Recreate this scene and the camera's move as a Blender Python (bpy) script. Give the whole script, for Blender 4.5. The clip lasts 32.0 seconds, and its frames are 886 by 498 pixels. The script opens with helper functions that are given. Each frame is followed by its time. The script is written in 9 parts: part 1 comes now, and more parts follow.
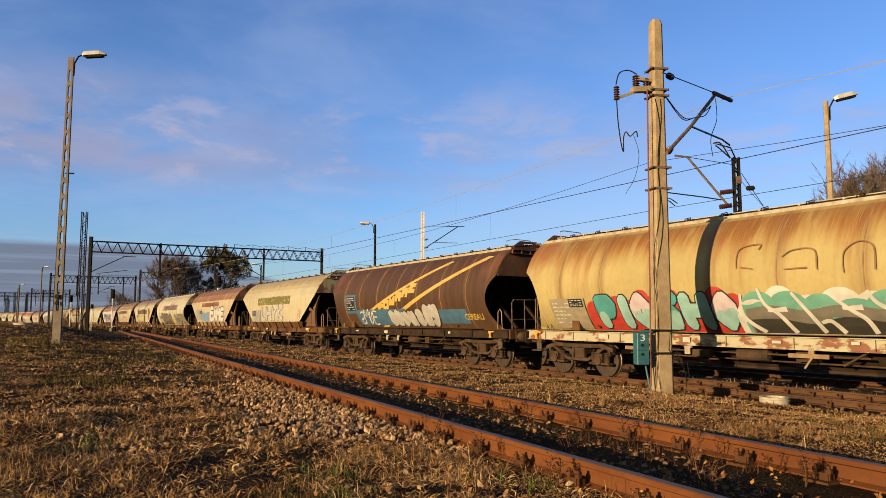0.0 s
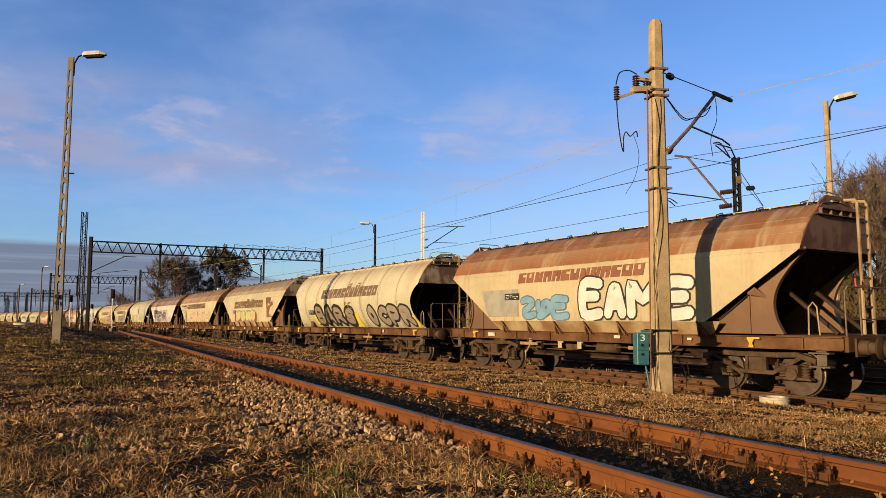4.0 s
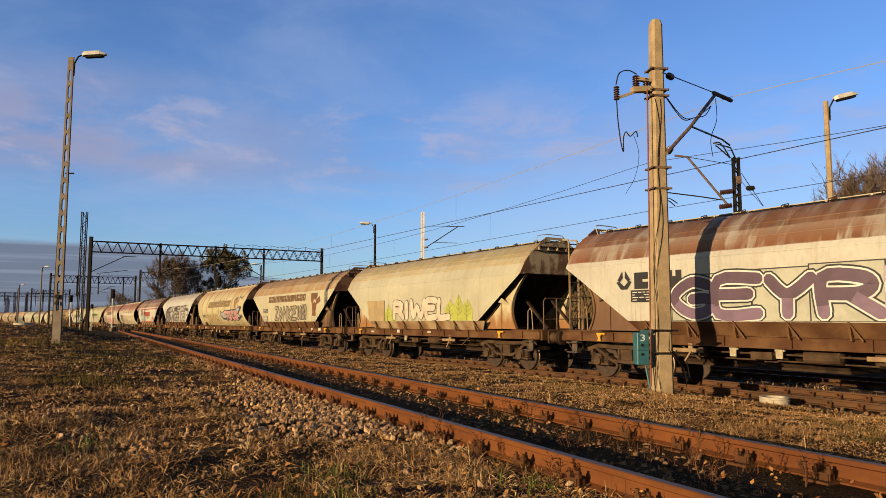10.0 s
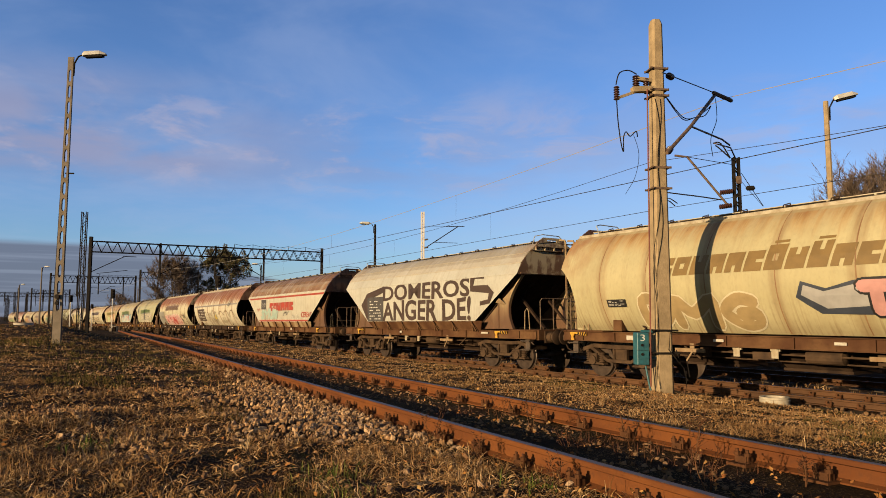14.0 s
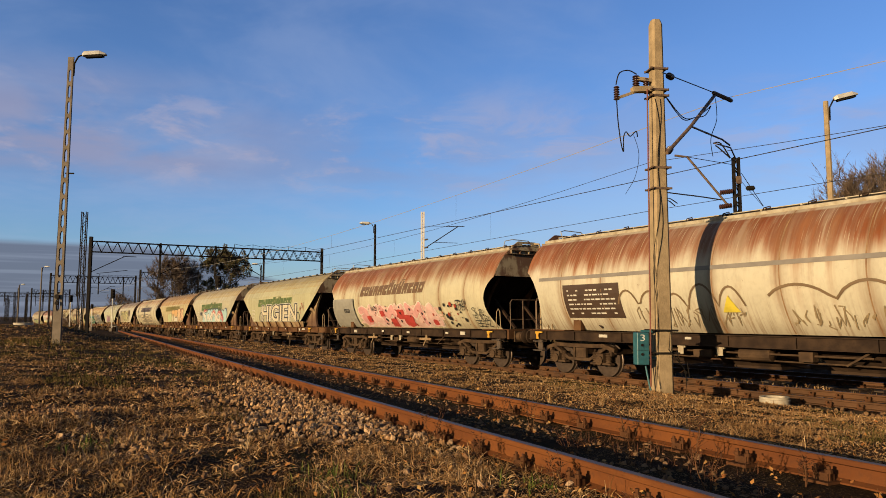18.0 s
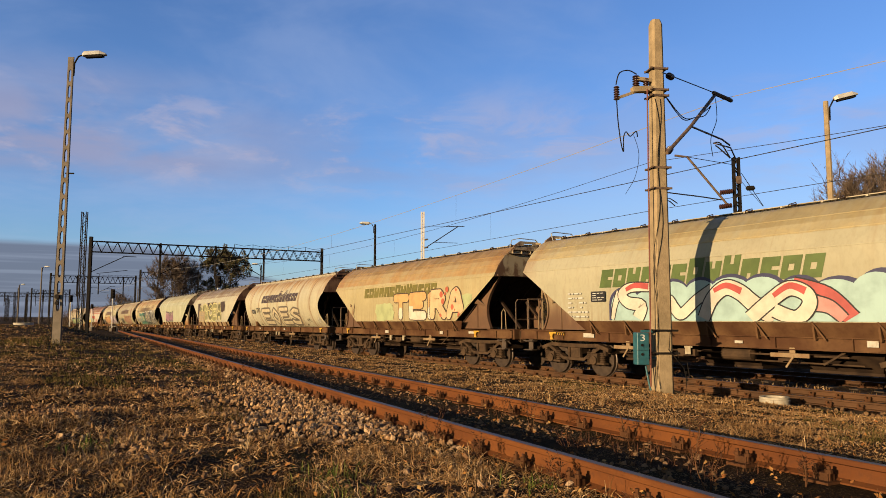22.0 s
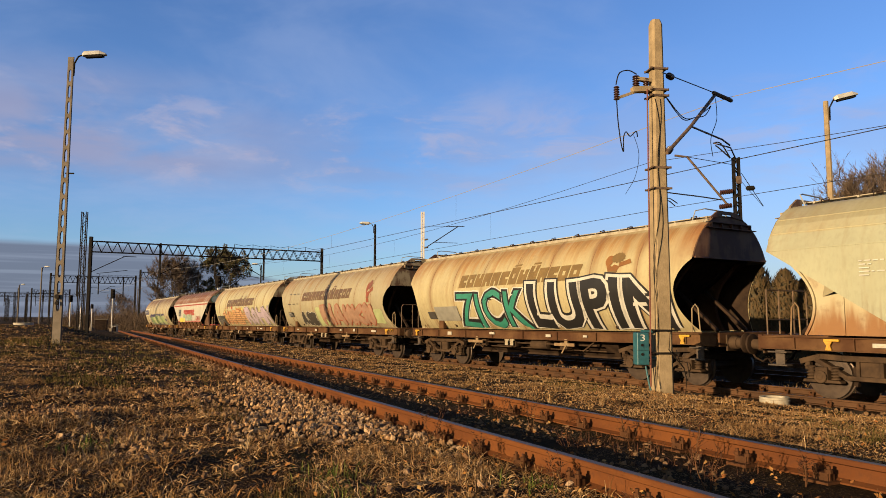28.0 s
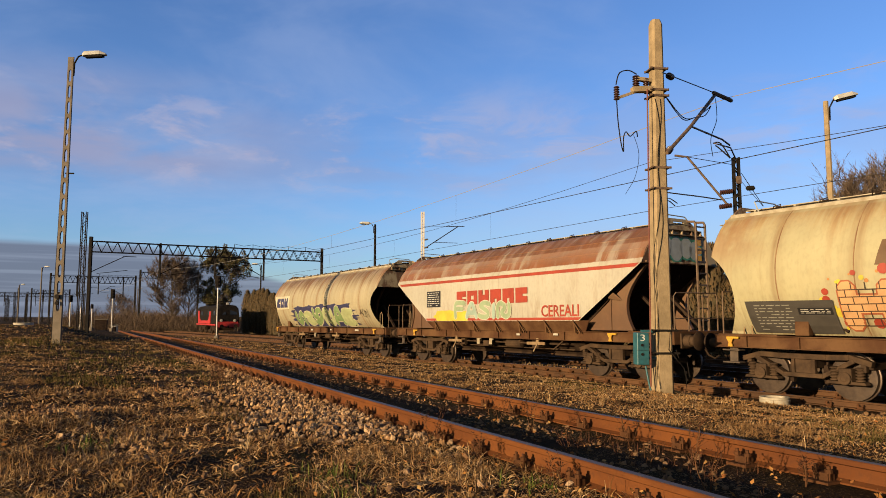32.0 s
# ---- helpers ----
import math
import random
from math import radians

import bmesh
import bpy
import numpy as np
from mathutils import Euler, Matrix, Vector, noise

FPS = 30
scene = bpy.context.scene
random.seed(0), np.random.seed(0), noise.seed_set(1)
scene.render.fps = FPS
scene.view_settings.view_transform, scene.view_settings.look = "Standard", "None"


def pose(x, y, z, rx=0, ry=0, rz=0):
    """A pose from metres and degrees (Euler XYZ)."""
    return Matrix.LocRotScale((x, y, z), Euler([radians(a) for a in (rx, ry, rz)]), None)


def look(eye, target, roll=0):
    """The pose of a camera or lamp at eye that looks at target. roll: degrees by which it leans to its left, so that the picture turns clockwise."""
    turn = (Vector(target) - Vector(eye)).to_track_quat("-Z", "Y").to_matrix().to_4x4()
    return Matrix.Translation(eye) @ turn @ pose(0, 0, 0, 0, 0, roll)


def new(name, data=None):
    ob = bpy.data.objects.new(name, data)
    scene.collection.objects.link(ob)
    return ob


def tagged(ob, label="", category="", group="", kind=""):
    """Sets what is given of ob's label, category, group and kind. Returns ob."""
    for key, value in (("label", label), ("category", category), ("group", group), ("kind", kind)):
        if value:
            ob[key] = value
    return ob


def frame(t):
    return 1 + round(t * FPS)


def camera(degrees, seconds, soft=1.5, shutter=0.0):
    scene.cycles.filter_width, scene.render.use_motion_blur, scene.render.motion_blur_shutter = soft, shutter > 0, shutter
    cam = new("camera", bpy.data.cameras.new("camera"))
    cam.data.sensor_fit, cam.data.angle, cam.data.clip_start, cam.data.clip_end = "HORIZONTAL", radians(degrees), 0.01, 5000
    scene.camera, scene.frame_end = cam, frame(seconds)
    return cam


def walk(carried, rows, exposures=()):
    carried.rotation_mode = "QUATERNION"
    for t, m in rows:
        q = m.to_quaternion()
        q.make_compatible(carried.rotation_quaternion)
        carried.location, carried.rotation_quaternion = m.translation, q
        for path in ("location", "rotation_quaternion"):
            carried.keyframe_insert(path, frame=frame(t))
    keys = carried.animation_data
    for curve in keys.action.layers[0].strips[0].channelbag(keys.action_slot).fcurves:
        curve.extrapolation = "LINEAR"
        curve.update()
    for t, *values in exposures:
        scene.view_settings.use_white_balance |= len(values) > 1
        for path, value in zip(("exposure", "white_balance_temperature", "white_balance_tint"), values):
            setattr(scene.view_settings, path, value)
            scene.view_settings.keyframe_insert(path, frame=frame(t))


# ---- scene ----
EYE = (0.0, 0.0, 1.67)
TILT = math.atan(119 / 1240)
cam = camera(64.59, 32.0, soft=0.6)
HOLD = look(EYE, (0, 10 * math.cos(TILT), 1.67 + 10 * math.sin(TILT)))
# the camera's own exposure drifts a little as bright wagons pass
DRIFT = ((0.0, 0.0), (1.5, 0.1), (3.5, 0.08), (6.0, 0.0), (9.0, -0.05), (14.0, -0.13), (17.0, -0.15), (18.2, -0.22), (19.2, -0.18), (20.5, -0.08), (24.0, -0.08), (28.0, -0.05), (32.0, -0.05))
EXPOSURE = 1.33
walk(cam, [(0.0, HOLD), (32.0, HOLD)], [(t, EXPOSURE + e) for t, e in DRIFT])

# ---- plan: the main line (heights count from its rail tops) and the near siding ----
TH, TN = radians(32.05), radians(26.42)
N = Vector((math.cos(TH), math.sin(TH), 0))
DIR = Vector((-math.sin(TH), math.cos(TH), 0))
NN = Vector((math.cos(TN), math.sin(TN), 0))
DN = Vector((-math.sin(TN), math.cos(TN), 0))
TRACK_D = 15.17


def at(dist, s, z=0.0):
    """A point by its distance across the main line and its way along it."""
    p = N * dist + DIR * s
    return Vector((p.x, p.y, z))


def grade(s):
    """The main line falls gently past the mast."""
    return -0.0075 * (min(190.0, max(14.0, s)) - 14.0)


def fall(x, y):
    """How much lower the ground beyond the main line lies at a place."""
    d, s = x * N.x + y * N.y, x * DIR.x + y * DIR.y
    return grade(s) * min(1.0, max(0.0, (d - 12.3) / 1.4))


def at_near(dist, s, z=0.0):
    p = NN * dist + DN * s
    return Vector((p.x, p.y, z))


# ---- world, sun ----
SUN_EL, SUN_AZ = radians(9.5), radians(42.0)
ray = Vector((math.cos(SUN_AZ) * math.cos(SUN_EL), math.sin(SUN_AZ) * math.cos(SUN_EL), -math.sin(SUN_EL)))
sun = new("sun", bpy.data.lights.new("sun", "SUN"))
sun.data.energy, sun.data.angle, sun.data.color = 5.0, radians(0.55), (1.0, 0.735, 0.42)
sun.matrix_world = look((-40, -45, 12), Vector((-40, -45, 12)) + ray)
scene.view_settings.exposure = EXPOSURE

world = bpy.data.worlds.new("sky")
scene.world = world
world.use_nodes = True


def make_sky():
    nt = world.node_tree
    nt.nodes.clear()
    nd = nt.nodes.new
    out, bg = nd("ShaderNodeOutputWorld"), nd("ShaderNodeBackground")
    sky = nd("ShaderNodeTexSky")
    sky.sky_type, sky.sun_disc = "NISHITA", False
    sky.sun_elevation, sky.sun_rotation = SUN_EL, math.atan2(-ray.x, -ray.y)
    sky.air_density, sky.dust_density, sky.ozone_density = 1.0, 0.6, 3.0
    tc, sep = nd("ShaderNodeTexCoord"), nd("ShaderNodeSeparateXYZ")
    nt.links.new(tc.outputs["Generated"], sep.inputs[0])

    def maths(op, a, b=0.0, clamp=False):
        m = nd("ShaderNodeMath")
        m.operation, m.use_clamp = op, clamp
        for k, v in enumerate((a, b)):
            if isinstance(v, (int, float)):
                m.inputs[k].default_value = v
            else:
                nt.links.new(v, m.inputs[k])
        return m.outputs[0]

    def mixed(fac, a, b, mode="MIX"):
        m = nd("ShaderNodeMix")
        m.data_type, m.blend_type = "RGBA", mode
        for k, v in ((0, fac), (6, a), (7, b)):
            if isinstance(v, (int, float)):
                m.inputs[k].default_value = v
            elif isinstance(v, tuple):
                m.inputs[k].default_value = (*v, 1)
            else:
                nt.links.new(v, m.inputs[k])
        return m.outputs[2]

    up = maths("MAXIMUM", sep.outputs[2], 0.015)
    comb = nd("ShaderNodeCombineXYZ")
    nt.links.new(maths("DIVIDE", sep.outputs[0], maths("ADD", up, 0.12)), comb.inputs[0])
    nt.links.new(maths("MULTIPLY", maths("DIVIDE", sep.outputs[1], maths("ADD", up, 0.12)), 1.0), comb.inputs[1])

    def clouds(scale, detail, lo, hi, shift, rough=0.55):
        mp = nd("ShaderNodeMapping")
        mp.inputs[1].default_value = (shift, shift * 0.7, 0)
        mp.inputs[3].default_value = (0.95, 0.95, 1)
        nt.links.new(comb.outputs[0], mp.inputs[0])
        nz = nd("ShaderNodeTexNoise")
        nz.inputs["Scale"].default_value, nz.inputs["Detail"].default_value = scale, detail
        nz.inputs["Roughness"].default_value, nz.inputs["Distortion"].default_value = rough, 0.4
        nt.links.new(mp.outputs[0], nz.inputs["Vector"])
        r = nd("ShaderNodeMapRange")
        r.interpolation_type = "SMOOTHSTEP"
        r.inputs[1].default_value, r.inputs[2].default_value = lo, hi
        nt.links.new(nz.outputs[0], r.inputs[0])
        return r.outputs[0]

    # warm glow round the low sun, clear blue away from it
    dot = nd("ShaderNodeVectorMath")
    dot.operation = "DOT_PRODUCT"
    dot.inputs[1].default_value = tuple(-ray)
    nt.links.new(tc.outputs["Generated"], dot.inputs[0])
    near_sun = nd("ShaderNodeMapRange")
    near_sun.interpolation_type = "SMOOTHSTEP"
    near_sun.inputs[1].default_value, near_sun.inputs[2].default_value = -0.1, 0.85
    nt.links.new(dot.outputs["Value"], near_sun.inputs[0])
    col = mixed(1.0, sky.outputs[0], mixed(near_sun.outputs[0], SKY_TINT, SUNSET_TINT), "MULTIPLY")
    # small lilac cloudlets in the west and over the yard, thinning out to the east and overhead
    def slope(v, lo, hi):
        r = nd("ShaderNodeMapRange")
        r.interpolation_type = "SMOOTHSTEP"
        r.inputs[1].default_value, r.inputs[2].default_value = lo, hi
        nt.links.new(v, r.inputs[0])
        return r.outputs[0]

    zone = maths("MULTIPLY", slope(sep.outputs[2], 0.15, 0.21), slope(sep.outputs[2], 0.34, 0.24))
    zone = maths("MULTIPLY", zone, maths("ADD", 0.6, maths("MULTIPLY", slope(sep.outputs[0], 0.38, -0.1), 0.4)))
    west_side = maths("ADD", 0.6, maths("MULTIPLY", slope(sep.outputs[0], -0.15, -0.42), 0.8))
    veil = maths("MULTIPLY", maths("MULTIPLY", maths("MULTIPLY", clouds(1.5, 5, 0.36, 0.6, 3.1), zone), west_side), 0.62)
    col = mixed(veil, col, CLOUD_LILAC)
    puffs = maths("MULTIPLY", maths("MULTIPLY", clouds(2.9, 6, 0.49, 0.68, 9.4, 0.6), zone), 0.6)
    col = mixed(puffs, col, CLOUD_LIT)
    wisps = maths("MULTIPLY", maths("MULTIPLY", clouds(1.7, 5, 0.34, 0.72, 15.2, 0.58), slope(sep.outputs[0], 0.45, 0.05)), 0.26)
    col = mixed(wisps, col, CLOUD_THIN)
    # a pale haze low in the east
    haze = maths("MULTIPLY", maths("MULTIPLY", slope(sep.outputs[2], 0.32, 0.06), slope(sep.outputs[0], -0.15, 0.3)), 0.42)
    col = mixed(haze, col, CLOUD_HAZE)
    # slate cloud bank low over the yard
    bank = nd("ShaderNodeMapRange")
    bank.interpolation_type = "SMOOTHSTEP"
    bank.inputs[1].default_value, bank.inputs[2].default_value = 0.098, 0.088
    mp2 = nd("ShaderNodeMapping")
    mp2.inputs[3].default_value = (1.2, 1.2, 14)
    nt.links.new(tc.outputs["Generated"], mp2.inputs[0])
    nz2 = nd("ShaderNodeTexNoise")
    nz2.inputs["Scale"].default_value, nz2.inputs["Detail"].default_value = 1.4, 5
    nt.links.new(mp2.outputs[0], nz2.inputs["Vector"])
    lean = nd("ShaderNodeMath")
    lean.operation = "ADD"
    tilt_in, tilted = lean.inputs[0], lean.outputs[0]
    nt.links.new(maths("MULTIPLY", maths("MAXIMUM", maths("ADD", sep.outputs[0], 0.4), 0.0), 0.22), lean.inputs[1])
    nt.links.new(maths("ADD", sep.outputs[2], maths("MULTIPLY", maths("SUBTRACT", nz2.outputs[0], 0.5), 0.03)), tilt_in)
    nt.links.new(tilted, bank.inputs[0])
    mp3 = nd("ShaderNodeMapping")
    mp3.inputs[3].default_value = (1.0, 1.0, 58)
    nt.links.new(tc.outputs["Generated"], mp3.inputs[0])
    nz3 = nd("ShaderNodeTexNoise")
    nz3.inputs["Scale"].default_value, nz3.inputs["Detail"].default_value = 2.6, 5
    nt.links.new(mp3.outputs[0], nz3.inputs["Vector"])
    streaks = slope(nz3.outputs[0], 0.46, 0.68)
    west = nd("ShaderNodeMapRange")
    west.interpolation_type = "SMOOTHSTEP"
    west.inputs[1].default_value, west.inputs[2].default_value = 0.1, -0.3
    nt.links.new(sep.outputs[0], west.inputs[0])
    col = mixed(maths("MULTIPLY", maths("MULTIPLY", bank.outputs[0], west.outputs[0]), 0.92), col, mixed(maths("MULTIPLY", streaks, 0.45), CLOUD_BANK, CLOUD_STREAK))
    nt.links.new(col, bg.inputs[0])
    bg.inputs[1].default_value = SKY_POWER
    nt.links.new(bg.outputs[0], out.inputs[0])


SKY_POWER = 0.07
SKY_TINT, SUNSET_TINT = (0.85, 0.975, 1.31), (1.75, 1.35, 0.9)
CLOUD_LILAC, CLOUD_LIT, CLOUD_BANK = (1.95, 2.05, 3.1), (2.95, 2.7, 3.45), (0.95, 1.12, 1.6)
CLOUD_STREAK, CLOUD_THIN, CLOUD_HAZE = (1.9, 2.2, 2.9), (2.5, 3.0, 4.4), (2.75, 3.0, 3.75)
make_sky()

# ---- materials ----


class Mat:
    """A small wrapper to write node materials in few lines."""

    def __init__(self, name, rough=0.7, metal=0.0):
        self.m = bpy.data.materials.new(name)
        self.m.use_nodes = True
        self.nt = self.m.node_tree
        self.b = self.nt.nodes["Principled BSDF"]
        self.b.inputs["Roughness"].default_value, self.b.inputs["Metallic"].default_value = rough, metal
        self.b.inputs["Specular IOR Level"].default_value = 0.35
        self.co = self.nt.nodes.new("ShaderNodeTexCoord").outputs["Object"]

    def put(self, sock, v):
        if isinstance(v, (int, float)):
            sock.default_value = v
        elif isinstance(v, tuple):
            sock.default_value = (*v, 1) if len(v) == 3 else v
        else:
            self.nt.links.new(v, sock)

    def noise(self, scale=1.0, detail=4, stretch=(1, 1, 1), shift=(0, 0, 0), rough=0.55, co=None):
        mp = self.nt.nodes.new("ShaderNodeMapping")
        mp.inputs[1].default_value, mp.inputs[3].default_value = shift, stretch
        self.nt.links.new(co or self.co, mp.inputs[0])
        n = self.nt.nodes.new("ShaderNodeTexNoise")
        n.inputs["Scale"].default_value, n.inputs["Detail"].default_value, n.inputs["Roughness"].default_value = scale, detail, rough
        self.nt.links.new(mp.outputs[0], n.inputs["Vector"])
        return n.outputs[0]

    def ramp(self, v, lo, hi, a=0.0, b=1.0):
        r = self.nt.nodes.new("ShaderNodeMapRange")
        r.interpolation_type = "SMOOTHSTEP"
        for k, x in ((0, v), (1, lo), (2, hi), (3, a), (4, b)):
            self.put(r.inputs[k], x)
        return r.outputs[0]

    def math(self, op, a, b=0.0, clamp=False):
        m = self.nt.nodes.new("ShaderNodeMath")
        m.operation, m.use_clamp = op, clamp
        self.put(m.inputs[0], a), self.put(m.inputs[1], b)
        return m.outputs[0]

    def mix(self, fac, a, b, mode="MIX"):
        m = self.nt.nodes.new("ShaderNodeMix")
        m.data_type, m.blend_type = "RGBA", mode
        self.put(m.inputs[0], fac), self.put(m.inputs[6], a), self.put(m.inputs[7], b)
        return m.outputs[2]

    def axis(self, k):
        s = self.nt.nodes.new("ShaderNodeSeparateXYZ")
        self.nt.links.new(self.co, s.inputs[0])
        return s.outputs[k]

    def chance(self, island=False):
        if island:
            return self.nt.nodes.new("ShaderNodeNewGeometry").outputs["Random Per Island"]
        return self.nt.nodes.new("ShaderNodeObjectInfo").outputs["Random"]

    def done(self, colour, bump=None, strength=0.3, dist=0.02, rough=None):
        self.put(self.b.inputs["Base Color"], self.mix(1.0, colour, (0.47, 0.47, 0.47), "MULTIPLY"))
        if rough is not None:
            self.put(self.b.inputs["Roughness"], rough)
        if bump is not None:
            bp = self.nt.nodes.new("ShaderNodeBump")
            bp.inputs["Strength"].default_value, bp.inputs["Distance"].default_value = strength, dist
            self.nt.links.new(bump, bp.inputs["Height"])
            self.nt.links.new(bp.outputs[0], self.b.inputs["Normal"])
        return self.m


def dull(m):
    """Loose, rough stuff has no sheen, even at a grazing view."""
    m.node_tree.nodes["Principled BSDF"].inputs["Specular IOR Level"].default_value = 0.03
    return m


def plain(name, a, b, scale=6.0, rough=0.7, metal=0.0, strength=0.25, dist=0.01):
    """Two tones of one surface, broken up at two scales."""
    m = Mat(name, rough, metal)
    n1, n2 = m.noise(scale, 6), m.noise(scale * 9, 3)
    c = m.mix(m.ramp(n1, 0.35, 0.68), a, b)
    c = m.mix(m.ramp(n2, 0.45, 0.8, 0, 0.35), c, tuple(x * 0.55 for x in a))
    return m.done(c, n2, strength, dist)


SEAMS = (-5.35, -3.75, -2.0, -0.25, 1.4, 3.15, 4.85)


def body_paint(name, base, top, top_z, rust, seed, rust_col=(0.3, 0.105, 0.035), grime=0.5, bands=0.0, barrel=False):
    """Weathered wagon paint: a stained roof, washes and rust running down, drips and dirt above the frame."""
    m = Mat(name, 0.55)
    base = (base[0] * 0.87, base[1] * 0.885, base[2] * 0.81)
    top = (top[0] * 1.05, top[1] * 0.97, top[2] * 0.8)
    z = m.axis(2)
    sh = (seed * 3.7, seed * 1.3, seed * 0.9)
    streak = m.noise(1.0, 5, (2.6, 0.5, 0.16), sh, 0.58)
    comb = m.noise(1.0, 3, (15, 1.0, 0.14), sh, 0.5)
    cloud = m.noise(0.55, 4, (1, 1, 1.4), sh)
    fine = m.noise(14, 5, (1, 1, 0.5), sh)
    c = m.mix(m.ramp(cloud, 0.3, 0.7), base, tuple(x * 0.85 for x in base))
    if barrel:
        # the stain fades out down the curve in long combed washes
        edge = m.math("ADD", z, m.math("MULTIPLY", m.math("SUBTRACT", streak, 0.5), 1.15))
        span = 0.3 if rust > 0.7 else 0.4
        up = m.math("MULTIPLY", m.ramp(edge, top_z - span, top_z + span), m.ramp(comb, 0.36, 0.58, 0.3 + 0.6 * rust, 1.0))
        up = m.math("MULTIPLY", up, m.ramp(m.noise(0.5, 3, (1, 1, 0.2), (sh[0] + 2, sh[1], 0)), 0.32, 0.6, 0.4 + 0.5 * rust, 1.0))
        c = m.mix(up, c, top)
        c = m.mix(m.math("MULTIPLY", m.math("MULTIPLY", m.ramp(edge, top_z, top_z + 0.5), m.ramp(streak, 0.36, 0.6, 0.3, 1.0)), 0.3 + 0.5 * rust), c, tuple(x * 0.6 for x in top))
        # pale scratches drawn down through the rust, and a cleaner strip under the roof edge
        scratch = m.noise(1.0, 3, (34, 1.0, 0.5), (sh[0] + 6, sh[1], sh[2]), 0.5)
        c = m.mix(m.math("MULTIPLY", m.math("MULTIPLY", m.ramp(scratch, 0.6, 0.68), up), 0.75), c, tuple(x * 0.9 for x in base))
        c = m.mix(m.math("MULTIPLY", m.ramp(z, 3.86, 3.9), 0.7), c, tuple(x * 0.85 for x in base))
    else:
        # each fold of the roof has weathered to a tone of its own, darkest along its lower edge
        deep = top_z < 3.32
        wipe = m.ramp(m.noise(1.0, 5, (1.5, 0.6, 0.4), sh, 0.6), 0.36, 0.52, 0.6 if deep else 0.3, 1.0)
        wavy = m.math("ADD", z, m.math("MULTIPLY", m.math("SUBTRACT", streak, 0.5), 0.06))
        edge = 3.14 if deep else 3.36
        fold = m.math("MULTIPLY", m.ramp(wavy, edge, edge + 0.03), m.ramp(z, edge, 3.62, 1.0 if deep else 0.65, 0.72 if deep else 0.45))
        up = m.math("MULTIPLY", fold, wipe)
        c = m.mix(up, c, top)
        c = m.mix(m.math("MULTIPLY", m.ramp(wavy, 3.585, 3.61), m.ramp(streak, 0.32, 0.6, 0.35, 0.9 if deep else 0.6)), c, tuple(x * 0.66 for x in top))
        fac = m.ramp(m.noise(0.9, 3, (1.6, 1.6, 5.0), sh), 0.42, 0.6)
        c = m.mix(m.math("MULTIPLY", m.math("MULTIPLY", fac, up), 0.4 * bands), c, tuple(min(1, x * 1.5) for x in top))
    bare = m.noise(0.8, 5, (3.2, 0.8, 0.25), (sh[0] + 4, sh[1], sh[2]), 0.6)
    c = m.mix(m.math("MULTIPLY", m.math("MULTIPLY", m.ramp(bare, 0.54, 0.66), up), 0.35 if rust > 0.7 else 0.6), c, tuple(x * 0.88 for x in base))
    # the plates by the end rims rust first
    far = m.math("ABSOLUTE", m.axis(0))
    rim = m.math("MULTIPLY", m.math("MULTIPLY", m.ramp(far, 5.0, 6.75), m.ramp(z, 2.5, 3.3)), m.ramp(m.noise(1.3, 5, (1, 1, 0.6), (sh[0], 7, sh[2]), 0.6), 0.36, 0.62))
    c = m.mix(m.math("MULTIPLY", rim, 0.3 + 0.6 * rust), c, rust_col)
    runs = m.math("MULTIPLY", m.ramp(streak, 0.54, 0.74), m.ramp(z, 1.4, 4.0, 0.2, 1.0))
    c = m.mix(m.math("MULTIPLY", runs, rust), c, rust_col)
    spots = m.ramp(m.noise(5.0, 6, (1, 1, 1), sh, 0.7), 0.66, 0.74)
    c = m.mix(m.math("MULTIPLY", spots, 0.2 + rust * 0.4), c, (0.16, 0.06, 0.03))
    wash = m.noise(1.0, 5, (5, 0.8, 0.2), (sh[0] + 9, sh[1], sh[2]), 0.6)
    c = m.mix(m.math("MULTIPLY", m.ramp(wash, 0.5, 0.74), m.ramp(z, 1.5, 3.8, 0.1, 0.32)), c, (0.26, 0.15, 0.07))
    if barrel:
        # dirt caught along the welds
        x, near = m.axis(0), None
        for q in SEAMS:
            d = m.math("ABSOLUTE", m.math("SUBTRACT", x, q))
            near = d if near is None else m.math("MINIMUM", near, d)
        hold = m.math("MULTIPLY", m.ramp(near, 0.26, 0.0), m.ramp(wash, 0.3, 0.7, 0.2, 0.85))
        c = m.mix(m.math("MULTIPLY", hold, 0.35 + 0.65 * rust), c, (0.2, 0.085, 0.03))
    drip = m.math("MULTIPLY", m.ramp(comb, 0.5, 0.66), m.ramp(m.math("ADD", z, m.math("MULTIPLY", streak, 0.9)), 2.75, 1.8))
    c = m.mix(m.math("MULTIPLY", drip, 0.22 + grime * 0.7), c, (0.2, 0.105, 0.045))
    low = m.math("MULTIPLY", m.ramp(m.math("ADD", z, m.math("MULTIPLY", streak, 0.5)), 2.0, 1.45), grime)
    c = m.mix(low, c, (0.18, 0.11, 0.06))
    blot = m.noise(1.0, 5, (2.2, 0.6, 0.7), (sh[0] + 13, sh[1], sh[2]), 0.65)
    c = m.mix(m.math("MULTIPLY", m.ramp(blot, 0.55, 0.7), m.ramp(z, 3.2, 1.6, 0.08, 0.2 + 0.4 * grime)), c, (0.27, 0.15, 0.065))
    c = m.mix(m.ramp(fine, 0.42, 0.75, 0, 0.14), c, (0.14, 0.1, 0.07))
    m.b.inputs["Specular IOR Level"].default_value = 0.22
